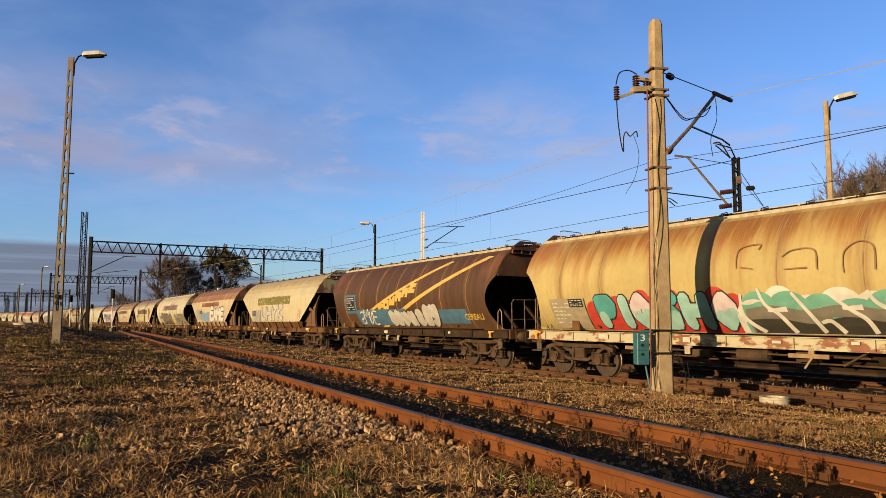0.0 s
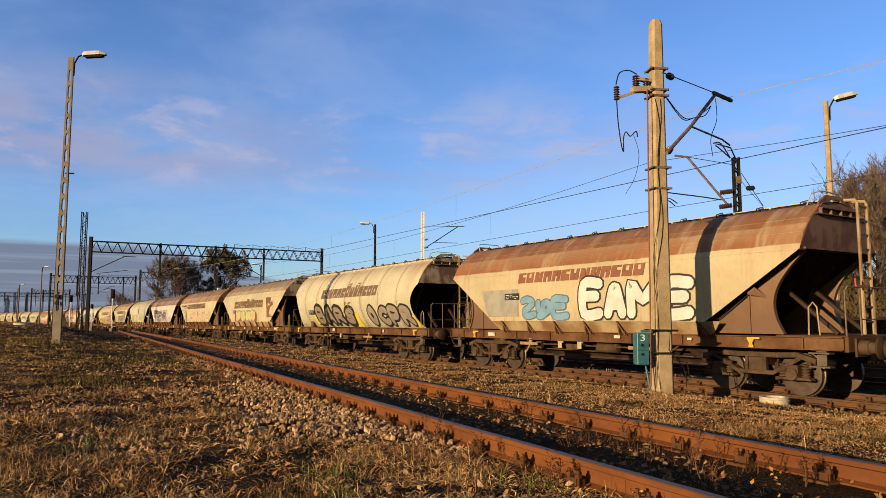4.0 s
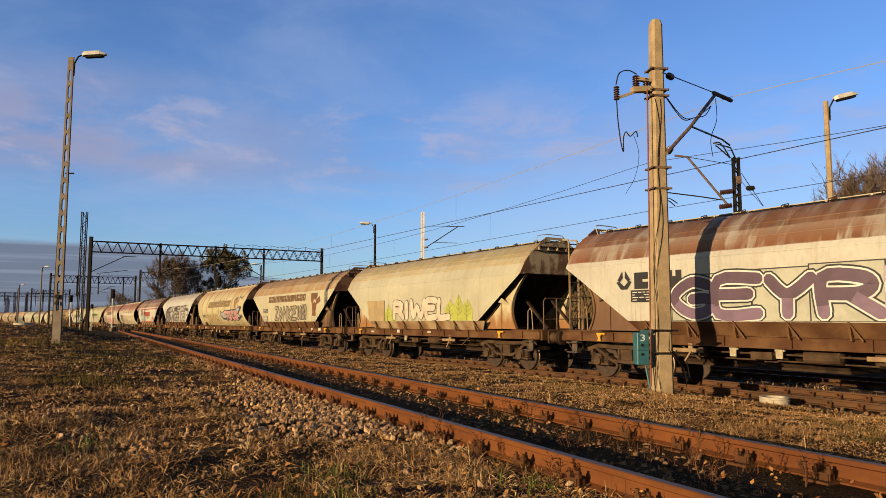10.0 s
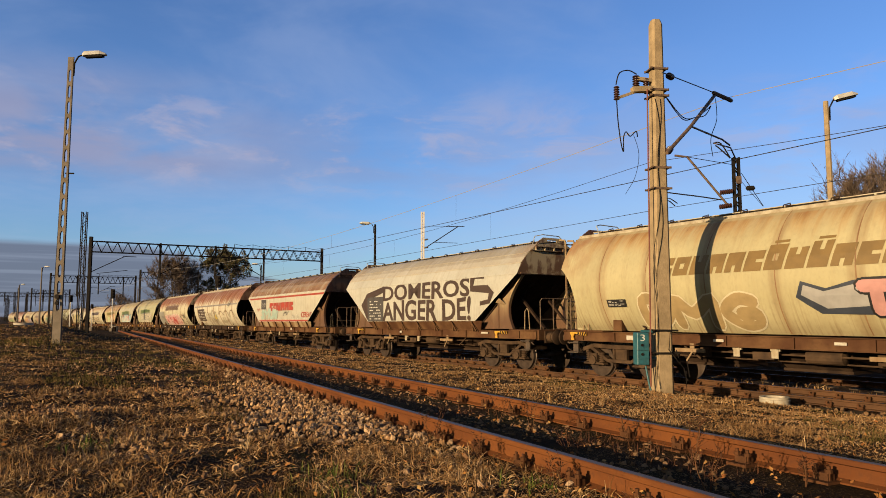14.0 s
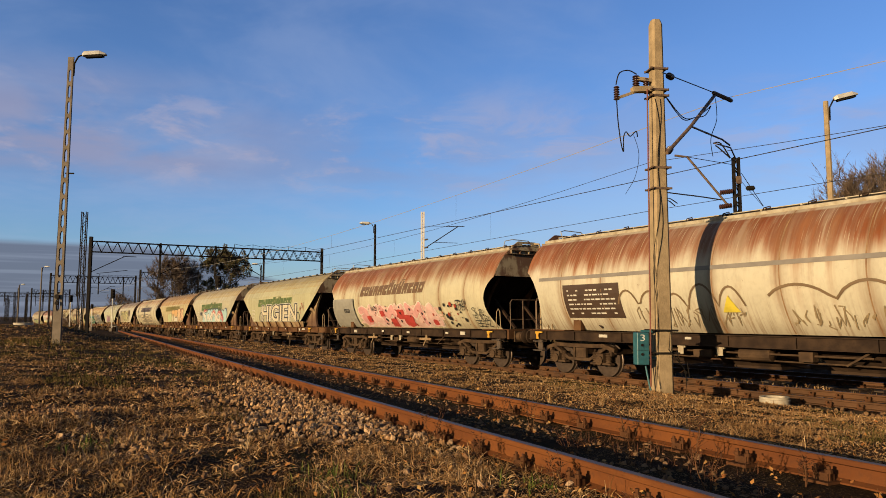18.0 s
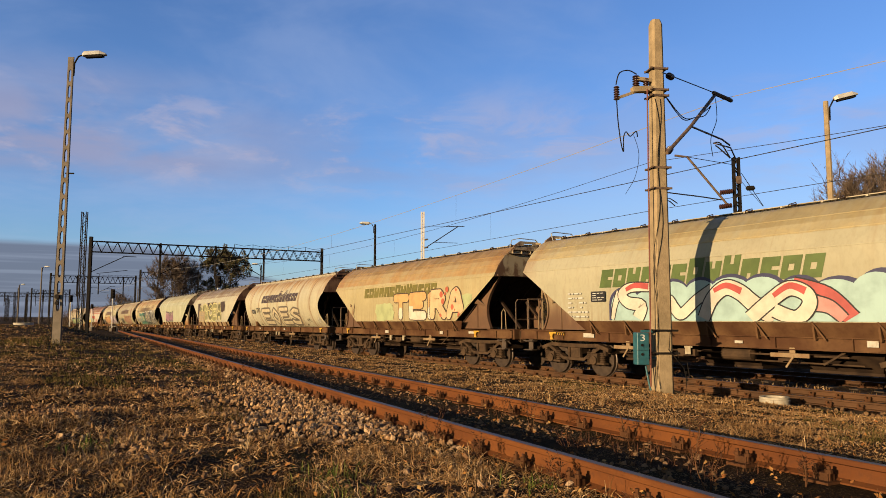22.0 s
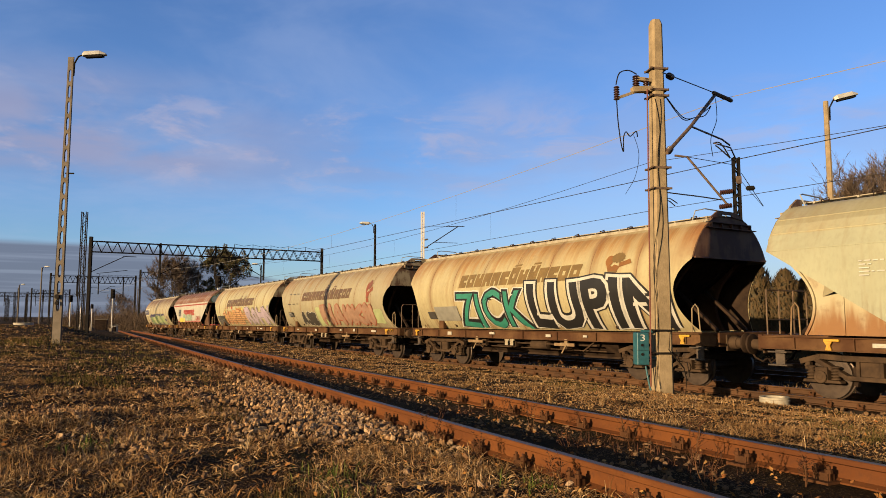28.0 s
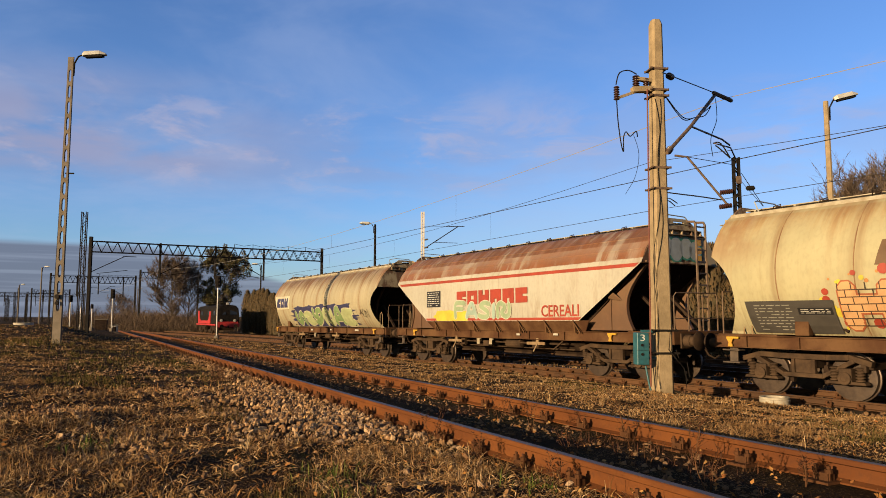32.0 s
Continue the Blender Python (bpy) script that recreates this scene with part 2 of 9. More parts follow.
    return m.done(c, m.math("ADD", m.math("MULTIPLY", cloud, 1.0), m.math("MULTIPLY", fine, 0.12)), 0.35, 0.03, m.ramp(streak, 0.3, 0.7, 0.45, 0.75))


MAT = {}
MAT["brown_steel"] = plain("brown_steel", (0.092, 0.043, 0.023), (0.165, 0.088, 0.043), 1.3, 0.7)
MAT["tan_steel"] = plain("tan_steel", (0.4, 0.3, 0.18), (0.22, 0.12, 0.06), 1.2, 0.7)
# also stands in for shade on sheets inside the wagon end openings
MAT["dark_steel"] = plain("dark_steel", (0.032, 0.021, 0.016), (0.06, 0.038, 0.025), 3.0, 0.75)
MAT["bogie"] = plain("bogie", (0.105, 0.066, 0.04), (0.055, 0.036, 0.025), 3.5, 0.75)
MAT["wheel"] = plain("wheel", (0.085, 0.052, 0.034), (0.045, 0.03, 0.022), 4.0, 0.6, 0.3)
MAT["tread"] = plain("tread", (0.13, 0.09, 0.065), (0.08, 0.055, 0.042), 6.0, 0.45, 0.5)
for _name, _a, _b in (("end_brown", (0.2, 0.105, 0.055), (0.11, 0.045, 0.024)), ("end_tan", (0.44, 0.35, 0.22), (0.16, 0.085, 0.045))):
    m = Mat(_name, 0.7)
    _n, _st = m.noise(1.9, 5, (1, 1, 0.8), (4, 1, 2), 0.6), m.noise(1.0, 4, (5, 5, 0.7))
    MAT[_name] = m.done(m.mix(m.ramp(m.math("ADD", _n, m.math("MULTIPLY", m.math("SUBTRACT", _st, 0.5), 0.5)), 0.42, 0.58), _a, _b), _n, 0.3, 0.01)
MAT["seam_rust"] = plain("seam_rust", (0.36, 0.22, 0.1), (0.22, 0.11, 0.05), 2.5, 0.7)
m = Mat("cream_frame", 0.65)
_n = m.noise(1.7, 6, (1, 1, 2.0), (2, 0, 1), 0.65)
MAT["cream_frame"] = m.done(m.mix(m.ramp(_n, 0.5, 0.57), m.mix(m.noise(4, 4), (0.5, 0.45, 0.3), (0.38, 0.34, 0.22)), m.mix(m.noise(9, 4), (0.3, 0.11, 0.04), (0.15, 0.06, 0.03))), _n, 0.3, 0.01)
MAT["black"] = plain("black", (0.016, 0.014, 0.013), (0.03, 0.024, 0.02), 3.0, 0.8)
MAT["pale_steel"] = plain("pale_steel", (0.52, 0.46, 0.34), (0.34, 0.26, 0.16), 4.0, 0.55)
MAT["grey_plate"] = plain("grey_plate", (0.42, 0.43, 0.42), (0.3, 0.3, 0.29), 5.0, 0.55)
MAT["yellow"] = plain("yellow", (0.75, 0.42, 0.03), (0.55, 0.27, 0.03), 8.0, 0.5)
MAT["white_plate"] = plain("white_plate", (0.6, 0.56, 0.48), (0.45, 0.39, 0.3), 9.0, 0.6)
MAT["red_paint"] = plain("red_paint", (0.45, 0.06, 0.035), (0.3, 0.05, 0.035), 5.0, 0.5)
MAT["teal_box"] = plain("teal_box", (0.035, 0.155, 0.185), (0.03, 0.11, 0.135), 7.0, 0.45)
MAT["concrete"] = plain("concrete", (0.47, 0.35, 0.21), (0.33, 0.245, 0.145), 3.0, 0.9, 0, 0.6, 0.012)
MAT["dark_concrete"] = plain("dark_concrete", (0.24, 0.2, 0.16), (0.17, 0.14, 0.11), 3.0, 0.9, 0, 0.6, 0.012)
MAT["ring"] = plain("ring", (0.55, 0.48, 0.37), (0.42, 0.36, 0.27), 8.0, 0.85)
MAT["galv"] = dull(plain("galv", (0.026, 0.022, 0.02), (0.014, 0.012, 0.011), 5.0, 0.8))
MAT["arm_steel"] = plain("arm_steel", (0.2, 0.125, 0.07), (0.09, 0.055, 0.036), 6.0, 0.7)
MAT["pale_wire"] = plain("pale_wire", (0.4, 0.37, 0.32), (0.32, 0.29, 0.25), 3.0, 0.5)
MAT["rail_steel"] = plain("rail_steel", (0.11, 0.075, 0.05), (0.06, 0.042, 0.03), 5.0, 0.6)
MAT["white_mast"] = plain("white_mast", (0.78, 0.75, 0.7), (0.65, 0.6, 0.54), 4.0, 0.6)
MAT["lamp_head"] = plain("lamp_head", (0.62, 0.6, 0.55), (0.5, 0.47, 0.42), 6.0, 0.45)
MAT["wire"] = plain("wire", (0.1, 0.09, 0.08), (0.07, 0.06, 0.05), 3.0, 0.5, 0.6)
MAT["insulator"] = plain("insulator", (0.075, 0.03, 0.02), (0.05, 0.022, 0.016), 5.0, 0.3)
MAT["rusty_rod"] = plain("rusty_rod", (0.24, 0.075, 0.045), (0.17, 0.05, 0.035), 6.0, 0.7)
MAT["wood_sleeper"] = plain("wood_sleeper", (0.075, 0.055, 0.04), (0.11, 0.085, 0.062), 5.0, 0.9, 0, 0.7, 0.02)
MAT["fastening"] = plain("fastening", (0.085, 0.04, 0.02), (0.13, 0.055, 0.025), 9.0, 0.8)
MAT["bark"] = plain("bark", (0.085, 0.06, 0.042), (0.13, 0.095, 0.068), 6.0, 0.9, 0, 0.8, 0.03)
MAT["mistletoe"] = plain("mistletoe", (0.15, 0.12, 0.03), (0.08, 0.068, 0.02), 2.0, 0.8)


def gusset_paint(name, high, low=(0.13, 0.064, 0.03), z1=2.8):
    """Body colour above, rust and dirt gathering towards the frame."""
    m = Mat(name, 0.65)
    st = m.noise(1.0, 5, (3, 3, 0.4), rough=0.6)
    z = m.math("ADD", m.axis(2), m.math("MULTIPLY", m.math("SUBTRACT", st, 0.5), 1.6))
    c = m.mix(m.ramp(z, 1.4, z1), low, high)
    c = m.mix(m.ramp(m.noise(3, 5), 0.52, 0.7, 0, 0.5), c, (0.2, 0.09, 0.04))
    return m.done(c, m.noise(20, 4), 0.3, 0.01)


MAT["gusset_rust"] = gusset_paint("gusset_rust", (0.52, 0.45, 0.28), (0.3, 0.14, 0.045), 2.0)
MAT["gusset_paint"], MAT["gusset_brown"] = gusset_paint("gusset_paint", (0.42, 0.31, 0.17)), gusset_paint("gusset_brown", (0.2, 0.11, 0.055))


def rail_paint():
    m = Mat("rail_rust", 0.62)
    n1, n2 = m.noise(1.3, 5, (1, 1, 3)), m.noise(30, 5)
    c = m.mix(m.ramp(n1, 0.3, 0.7), (0.21, 0.075, 0.024), (0.14, 0.05, 0.02))
    c = m.mix(m.ramp(n2, 0.45, 0.8, 0, 0.5), c, (0.1, 0.045, 0.025))
    return m.done(c, n2, 0.3, 0.006)


def rail_dark():
    m = Mat("rail_dark", 0.7)
    n1, n2 = m.noise(1.3, 5), m.noise(30, 5)
    c = m.mix(m.ramp(n1, 0.3, 0.7), (0.14, 0.07, 0.035), (0.085, 0.047, 0.028))
    return m.done(c, n2, 0.3, 0.006)


MAT["rail"], MAT["rail_dark"] = rail_paint(), rail_dark()
m = Mat("rail_head", 0.5, 0.6)
MAT["rail_head"] = m.done(m.mix(m.noise(3, 5, (1, 1, 1)), (0.16, 0.13, 0.11), (0.12, 0.08, 0.06)))


def island_mat(name, cols, rough=0.85, strength=0.4, scale=40, patch=None):
    """Each piece takes its own tone."""
    m = Mat(name, rough)
    r = m.nt.nodes.new("ShaderNodeValToRGB")
    el = r.color_ramp.elements
    while len(el) < len(cols):
        el.new(0.5)
    for k, c in enumerate(cols):
        el[k].position, el[k].color = k / (len(cols) - 1), (*c, 1)
    m.nt.links.new(m.chance(True), r.inputs[0])
    n = m.noise(scale, 4)
    tone = r.outputs[0]
    if patch:
        tone = m.mix(m.ramp(m.noise(0.75, 4), 0.47, 0.66, 0, 0.75), tone, patch)
        tone = m.mix(m.ramp(m.noise(2.6, 4, shift=(3, 8, 0)), 0.48, 0.64, 0, 0.6), tone, tuple(x * 0.5 for x in patch))
    return m.done(m.mix(m.ramp(n, 0.3, 0.75, 0, 0.45), tone, tuple(x * 0.5 for x in cols[0])), n, strength, 0.01)


MAT["stones"] = island_mat("stones", [(0.49, 0.29, 0.145), (0.23, 0.12, 0.06), (0.72, 0.47, 0.26), (0.35, 0.19, 0.09), (0.26, 0.145, 0.073), (0.56, 0.33, 0.165)])
m = Mat("single_stone", 0.85)
n1 = m.noise(3.0, 4)
MAT["single_stone"] = m.done(m.mix(m.ramp(n1, 0.35, 0.7, 0, 0.5), m.mix(m.chance(), (0.72, 0.48, 0.28), (0.3, 0.18, 0.1)), (0.2, 0.12, 0.065)), n1, 0.4, 0.05)
MAT["ballast_rust"] = island_mat("ballast_rust", [(0.26, 0.145, 0.07), (0.13, 0.075, 0.042), (0.34, 0.21, 0.115), (0.17, 0.09, 0.05)])
MAT["straw"] = island_mat("straw", [(0.52, 0.3, 0.115), (0.22, 0.1, 0.038), (0.97, 0.68, 0.37), (0.11, 0.053, 0.022), (0.32, 0.165, 0.062), (0.74, 0.44, 0.19)], 0.7, patch=(0.27, 0.145, 0.058))
MAT["green_grass"] = island_mat("green_grass", [(0.115, 0.1, 0.024), (0.06, 0.06, 0.014), (0.21, 0.15, 0.045), (0.15, 0.085, 0.03)], 0.7)
MAT["field_straw"] = island_mat("field_straw", [(0.27, 0.15, 0.06), (0.13, 0.078, 0.03), (0.42, 0.26, 0.11), (0.09, 0.066, 0.024), (0.18, 0.125, 0.045)], 0.75)
MAT["fresh_green"] = island_mat("fresh_green", [(0.13, 0.17, 0.03), (0.07, 0.1, 0.02), (0.2, 0.22, 0.05)], 0.7)
MAT["dead_leaf"] = island_mat("dead_leaf", [(0.5, 0.24, 0.07), (0.3, 0.11, 0.035), (0.7, 0.42, 0.15)], 0.7)
MAT["weed"] = island_mat("weed", [(0.14, 0.055, 0.03), (0.09, 0.045, 0.025), (0.2, 0.1, 0.045)], 0.8)
MAT["twig"] = island_mat("twig", [(0.19, 0.125, 0.08), (0.12, 0.08, 0.055), (0.25, 0.17, 0.11)], 0.85)
MAT["thuja"] = island_mat("thuja", [(0.095, 0.062, 0.02), (0.15, 0.088, 0.03), (0.062, 0.048, 0.017), (0.19, 0.105, 0.037)], 0.8)
MAT["bush"] = island_mat("bush", [(0.13, 0.08, 0.045), (0.18, 0.11, 0.06), (0.09, 0.06, 0.035)], 0.85)


def ground_paint():
    m = Mat("yard_soil", 0.95)
    n1, n2, n3 = m.noise(0.25, 5), m.noise(2.2, 6), m.noise(22, 6, rough=0.7)
    c = m.mix(m.ramp(n1, 0.35, 0.65), (0.05, 0.027, 0.011), (0.026, 0.015, 0.007))
    c = m.mix(m.ramp(n2, 0.45, 0.7, 0, 0.5), c, (0.085, 0.046, 0.015))
    c = m.mix(m.ramp(m.noise(0.7, 4, shift=(7, 2, 0)), 0.5, 0.7, 0, 0.7), c, (0.026, 0.028, 0.008))
    c = m.mix(m.ramp(n3, 0.45, 0.7, 0, 0.7), c, (0.014, 0.009, 0.005))
    # chaff and broken straw trodden into the soil
    chaff = m.math("MULTIPLY", m.ramp(m.noise(75, 3, (1, 0.5, 1)), 0.54, 0.64), m.ramp(m.noise(0.9, 4, shift=(1, 9, 0)), 0.4, 0.62, 0.05, 0.65))
    c = m.mix(chaff, c, (0.4, 0.25, 0.12))
    return m.done(c, m.math("ADD", n2, m.math("MULTIPLY", n3, 0.5)), 0.9, 0.06)


MAT["soil"] = dull(ground_paint())
for key in ("stones", "ballast_rust", "straw", "green_grass", "field_straw", "fresh_green", "dead_leaf", "weed", "wood_sleeper", "fastening", "concrete", "dark_concrete", "bogie", "brown_steel", "dark_steel", "tan_steel", "black", "rail", "rail_dark"):
    dull(MAT[key])
m = Mat("ballast_bed", 0.95)
n1, n2 = m.noise(26, 4), m.noise(3, 4)
MAT["bed"] = m.done(m.mix(m.ramp(n1, 0.35, 0.65), m.mix(n2, (0.12, 0.06, 0.03), (0.06, 0.034, 0.018)), (0.02, 0.012, 0.008)), n1, 1.0, 0.06)
dull(MAT["bed"])


def flat(name, col, rough=0.5):
    """A sprayed or stencilled paint colour, slightly worn."""
    key = "paint_" + name
    if key not in MAT:
        m = Mat(key, rough)
        n = m.noise(3.0, 5)
        w = m.noise(1.0, 6, (7, 7, 1.2), rough=0.7)
        c = m.mix(m.ramp(n, 0.35, 0.7), col, tuple(x * 0.78 for x in col))
        c = m.mix(m.ramp(w, 0.58, 0.78, 0, 0.14), c, (0.3, 0.2, 0.12))
        MAT[key] = m.done(c)
    return MAT[key]


# ---- mesh helpers ----
class Geo:
    """Gathers points and faces of one part."""

    def __init__(self):
        self.v, self.f, self.mi, self.cur = [], [], [], 0

    def add(self, v, f):
        k = len(self.v)
        self.v += [tuple(p) for p in v]
        self.f += [tuple(i + k for i in q) for q in f]
        self.mi += [self.cur] * len(f)
        return self

    def box(self, c, s, rz=0.0, m=None):
        x, y, z = (a / 2 for a in s)
        pts = [Vector((i * x, j * y, k * z)) for k in (-1, 1) for i, j in ((-1, -1), (1, -1), (1, 1), (-1, 1))]
        rot = m or Matrix.Rotation(rz, 3, "Z")
        return self.add([rot @ p + Vector(c) for p in pts], [(3, 2, 1, 0), (4, 5, 6, 7), (0, 1, 5, 4), (1, 2, 6, 5), (2, 3, 7, 6), (3, 0, 4, 7)])

    def beam(self, a, b, w, h=None):
        """A square bar from a to b."""
        a, b = Vector(a), Vector(b)
        h = h or w
        q = (b - a).to_track_quat("Z", "Y").to_matrix()
        return self.box((a + b) / 2, (w, h, (b - a).length), m=q)

    def tube(self, pts, r, seg=8, cap=True):
        pts = [Vector(p) for p in pts]
        rs = r if isinstance(r, (list, tuple)) else [r] * len(pts)
        v, f = [], []
        for i, p in enumerate(pts):
            t = (pts[min(i + 1, len(pts) - 1)] - pts[max(i - 1, 0)])
            q = t.to_track_quat("Z", "Y").to_matrix() if t.length > 1e-9 else Matrix.Identity(3)
            for k in range(seg):
                a = 2 * math.pi * k / seg
                v.append(p + q @ Vector((math.cos(a) * rs[i], math.sin(a) * rs[i], 0)))
        for i in range(len(pts) - 1):
            for k in range(seg):
                f.append((i * seg + k, i * seg + (k + 1) % seg, (i + 1) * seg + (k + 1) % seg, (i + 1) * seg + k))
        if cap:
            f += [tuple(range(seg))[::-1], tuple((len(pts) - 1) * seg + k for k in range(seg))]
        return self.add(v, f)

    def lathe(self, prof, c=(0, 0, 0), axis="Z", seg=16):
        """prof: (radius, along)."""
        v, f = [], []
        for r, h in prof:
            for k in range(seg):
                a = 2 * math.pi * k / seg
                x, y = math.cos(a) * r, math.sin(a) * r
                p = {"Z": (x, y, h), "Y": (x, h, -y), "X": (h, x, y)}[axis]
                v.append(Vector(p) + Vector(c))
        for i in range(len(prof) - 1):
            for k in range(seg):
                f.append((i * seg + k, i * seg + (k + 1) % seg, (i + 1) * seg + (k + 1) % seg, (i + 1) * seg + k))
        f += [tuple(range(seg))[::-1], tuple((len(prof) - 1) * seg + k for k in range(seg))]
        return self.add(v, f)

    def prism(self, poly, y0, y1):
        """A polygon in x, z pushed from y0 to y1."""
        n = len(poly)
        v = [(x, y0, z) for x, z in poly] + [(x, y1, z) for x, z in poly]
        f = [tuple(range(n)), tuple(range(2 * n - 1, n - 1, -1))]
        f += [((k + 1) % n, k, n + k, n + (k + 1) % n) for k in range(n)]
        return self.add(v, f)

    def bar(self, line, w, y0, y1):
        """A band of width w along a line in x, z, with depth in y."""
        pts = [Vector((x, z)) for x, z in line]
        lo, hi = [], []
        for i, p in enumerate(pts):
            t = (pts[min(i + 1, len(pts) - 1)] - pts[max(i - 1, 0)]).normalized()
            nrm = Vector((-t.y, t.x)) * (w / 2)
            hi.append(p + nrm), lo.append(p - nrm)
        for i in range(len(pts) - 1):
            self.prism([tuple(lo[i]), tuple(lo[i + 1]), tuple(hi[i + 1]), tuple(hi[i])], y0, y1)
        return self

    def mesh(self, name, *mats, bevel=0.0, smooth=False, slots=0):
        me = bpy.data.meshes.new(name)
        me.from_pydata(self.v, [], self.f)
        for k in mats:
            me.materials.append(MAT[k] if isinstance(k, str) else k)
        if len(mats) > 1:
            me.polygons.foreach_set("material_index", self.mi)
        bm = bmesh.new()
        bm.from_mesh(me)
        bmesh.ops.recalc_face_normals(bm, faces=bm.faces)
        if bevel:
            ed = [e for e in bm.edges if len(e.link_faces) == 2 and e.calc_face_angle(0) > 0.6]
            bmesh.ops.bevel(bm, geom=ed, offset=bevel, segments=1, affect="EDGES", clamp_overlap=True)
        if smooth:
            for p in bm.faces:
                p.smooth = True
            for e in bm.edges:
                if len(e.link_faces) == 2 and e.calc_face_angle(0) > 0.7:
                    e.smooth = False
        bm.to_mesh(me)
        bm.free()
        return me


def part(name, me, parent=None, m=None, label="", paint=None):
    """Links a mesh as one object under a thing or part; paint replaces its first material on this object alone."""
    ob = new(name, me)
    if parent:
        ob.parent = parent
    if m is not None:
        ob.matrix_basis = m
    if paint:
        ob.material_slots[0].link = "OBJECT"
        ob.material_slots[0].material = paint
    if label:
        ob["label"] = label
    return ob


CACHE = {}


def shared(key, fn):
    if key not in CACHE:
        CACHE[key] = fn()
    return CACHE[key]


def step(a, b, x):
    t = min(1.0, max(0.0, (x - a) / (b - a)))
    return t * t * (3 - 2 * t)


# ---- ground ----
def near_rail_z(s):
    return 0.795 - 0.00866 * max(-40.0, min(95.0, s))


def ground_z(x, y, fine=True):
    p = Vector((x, y, 0))
    dt, dn, sn, sm = p.dot(N), p.dot(NN), p.dot(DN), p.dot(DIR)
    z_track = near_rail_z(sn) - 0.155
    z_main = -0.215 + grade(sm)
    field = 0.66 + 0.5 * math.exp(-((x + 27) ** 2 / 220 + (y - 44) ** 2 / 60)) - 0.9 * step(48, 75, math.hypot(x, y))
    field += 1.3 * step(-31, -37, x) * math.exp(-((y - 64) ** 2) / 60)
    z = field + (z_track - field) * step(-2.2, 1.6, dn)
    k = step(5.4, 12.4, dn) if dn < 12.4 else 1.0
    k = max(k, step(12.0, 13.4, dt))
    z = z + (0.0 - z) * k
    z = z + (z_main - z) * step(12.3, 13.7, dt)
    far = step(60, 120, math.hypot(x, y))
    if dt < 12:
        z = z * (1 - far) + (-0.25 + 0.95 * grade(sm) * step(95, 150, sm)) * far
    if fine:
        amp = 0.07 * (1 - step(1.6, 2.3, dn) * (1 - step(5.0, 6.5, dn)) * 0.85) * (1 - step(12.4, 13.2, dt) * 0.85)
        z += amp * (noise.noise(Vector((x * 0.9, y * 0.9, 0))) + 0.5 * noise.noise(Vector((x * 2.7, y * 2.7, 3))))
    return z


def make_ground():
    """One sheet, finer near the camera, out to the horizon."""
    rings = [0.6]
    while rings[-1] < 2600:
        rings.append(rings[-1] * (1.028 if rings[-1] < 60 else 1.11) + 0.02)
    angs = []
    a = -180.0
    while a < 180:
        angs.append(a)
        a += 0.8 if -40 < a < 40 else 6.0
    v = [(0, 0, ground_z(0, 0))]
    for r in rings:
        for a in angs:
            x, y = r * math.sin(radians(a)), r * math.cos(radians(a))
            v.append((x, y, ground_z(x, y, r < 120) if r < 400 else -0.25 + min(fall(x, y), grade(x * DIR.x + y * DIR.y) * 0.95)))
    n = len(angs)
    f = [(0, 1 + (k + 1) % n, 1 + k) for k in range(n)]
    for i in range(len(rings) - 1):
        o, q = 1 + i * n, 1 + (i + 1) * n
        f += [(o + k, o + (k + 1) % n, q + (k + 1) % n, q + k) for k in range(n)]
    me = bpy.data.meshes.new("ground")
    me.from_pydata(v, [], f)
    me.materials.append(MAT["soil"])
    me.polygons.foreach_set("use_smooth", [True] * len(f))
    tagged(new("ground", me), "dry autumn railway ground of soil, stubble and gravel", "ground", kind="structure")


make_ground()

# ---- tracks ----
RAIL = [(-0.0625, -0.155), (0.0625, -0.155), (0.0625, -0.143), (0.012, -0.125), (0.009, -0.045), (0.034, -0.034), (0.036, -0.006), (0.028, 0.0), (-0.028, 0.0), (-0.036, -0.006), (-0.034, -0.034), (-0.009, -0.045), (-0.012, -0.125), (-0.0625, -0.143)]


def sweep(path, right):
    """The rail's section along a path; right: the sideways direction at each point."""
    g, n = Geo(), len(RAIL)
    v = [Vector(p) + r * x + Vector((0, 0, z)) for p, r in zip(path, right) for x, z in RAIL]
    g.v = [tuple(p) for p in v]
    for i in range(len(path) - 1):
        for k in range(n):
            g.f.append((i * n + k, i * n + (k + 1) % n, (i + 1) * n + (k + 1) % n, (i + 1) * n + k))
            g.mi.append(1 if k == 7 else 0)
    g.f += [tuple(range(n)), tuple(range((len(path) - 1) * n, len(path) * n))]
    g.mi += [0, 0]
    return g


def sleeper_mesh(mat):
    return Geo().box((0, 0, -0.235), (2.6, 0.24, 0.15)).mesh("sleeper", mat, bevel=0.015)


def clip_mesh():
    g = Geo()
    g.box((0, 0, -0.147), (0.36, 0.17, 0.02))
    for sx in (-1, 1):
        g.box((sx * 0.095, 0, -0.115), (0.07, 0.1, 0.05))
        for sy in (-1, 1):
            g.lathe([(0.013, -0.14), (0.013, -0.045)], (sx * 0.11, sy * 0.045, 0), seg=6)
            g.lathe([(0.024, -0.09), (0.024, -0.066)], (sx * 0.11, sy * 0.045, 0), seg=6)
    return g.mesh("fastening", "fastening")


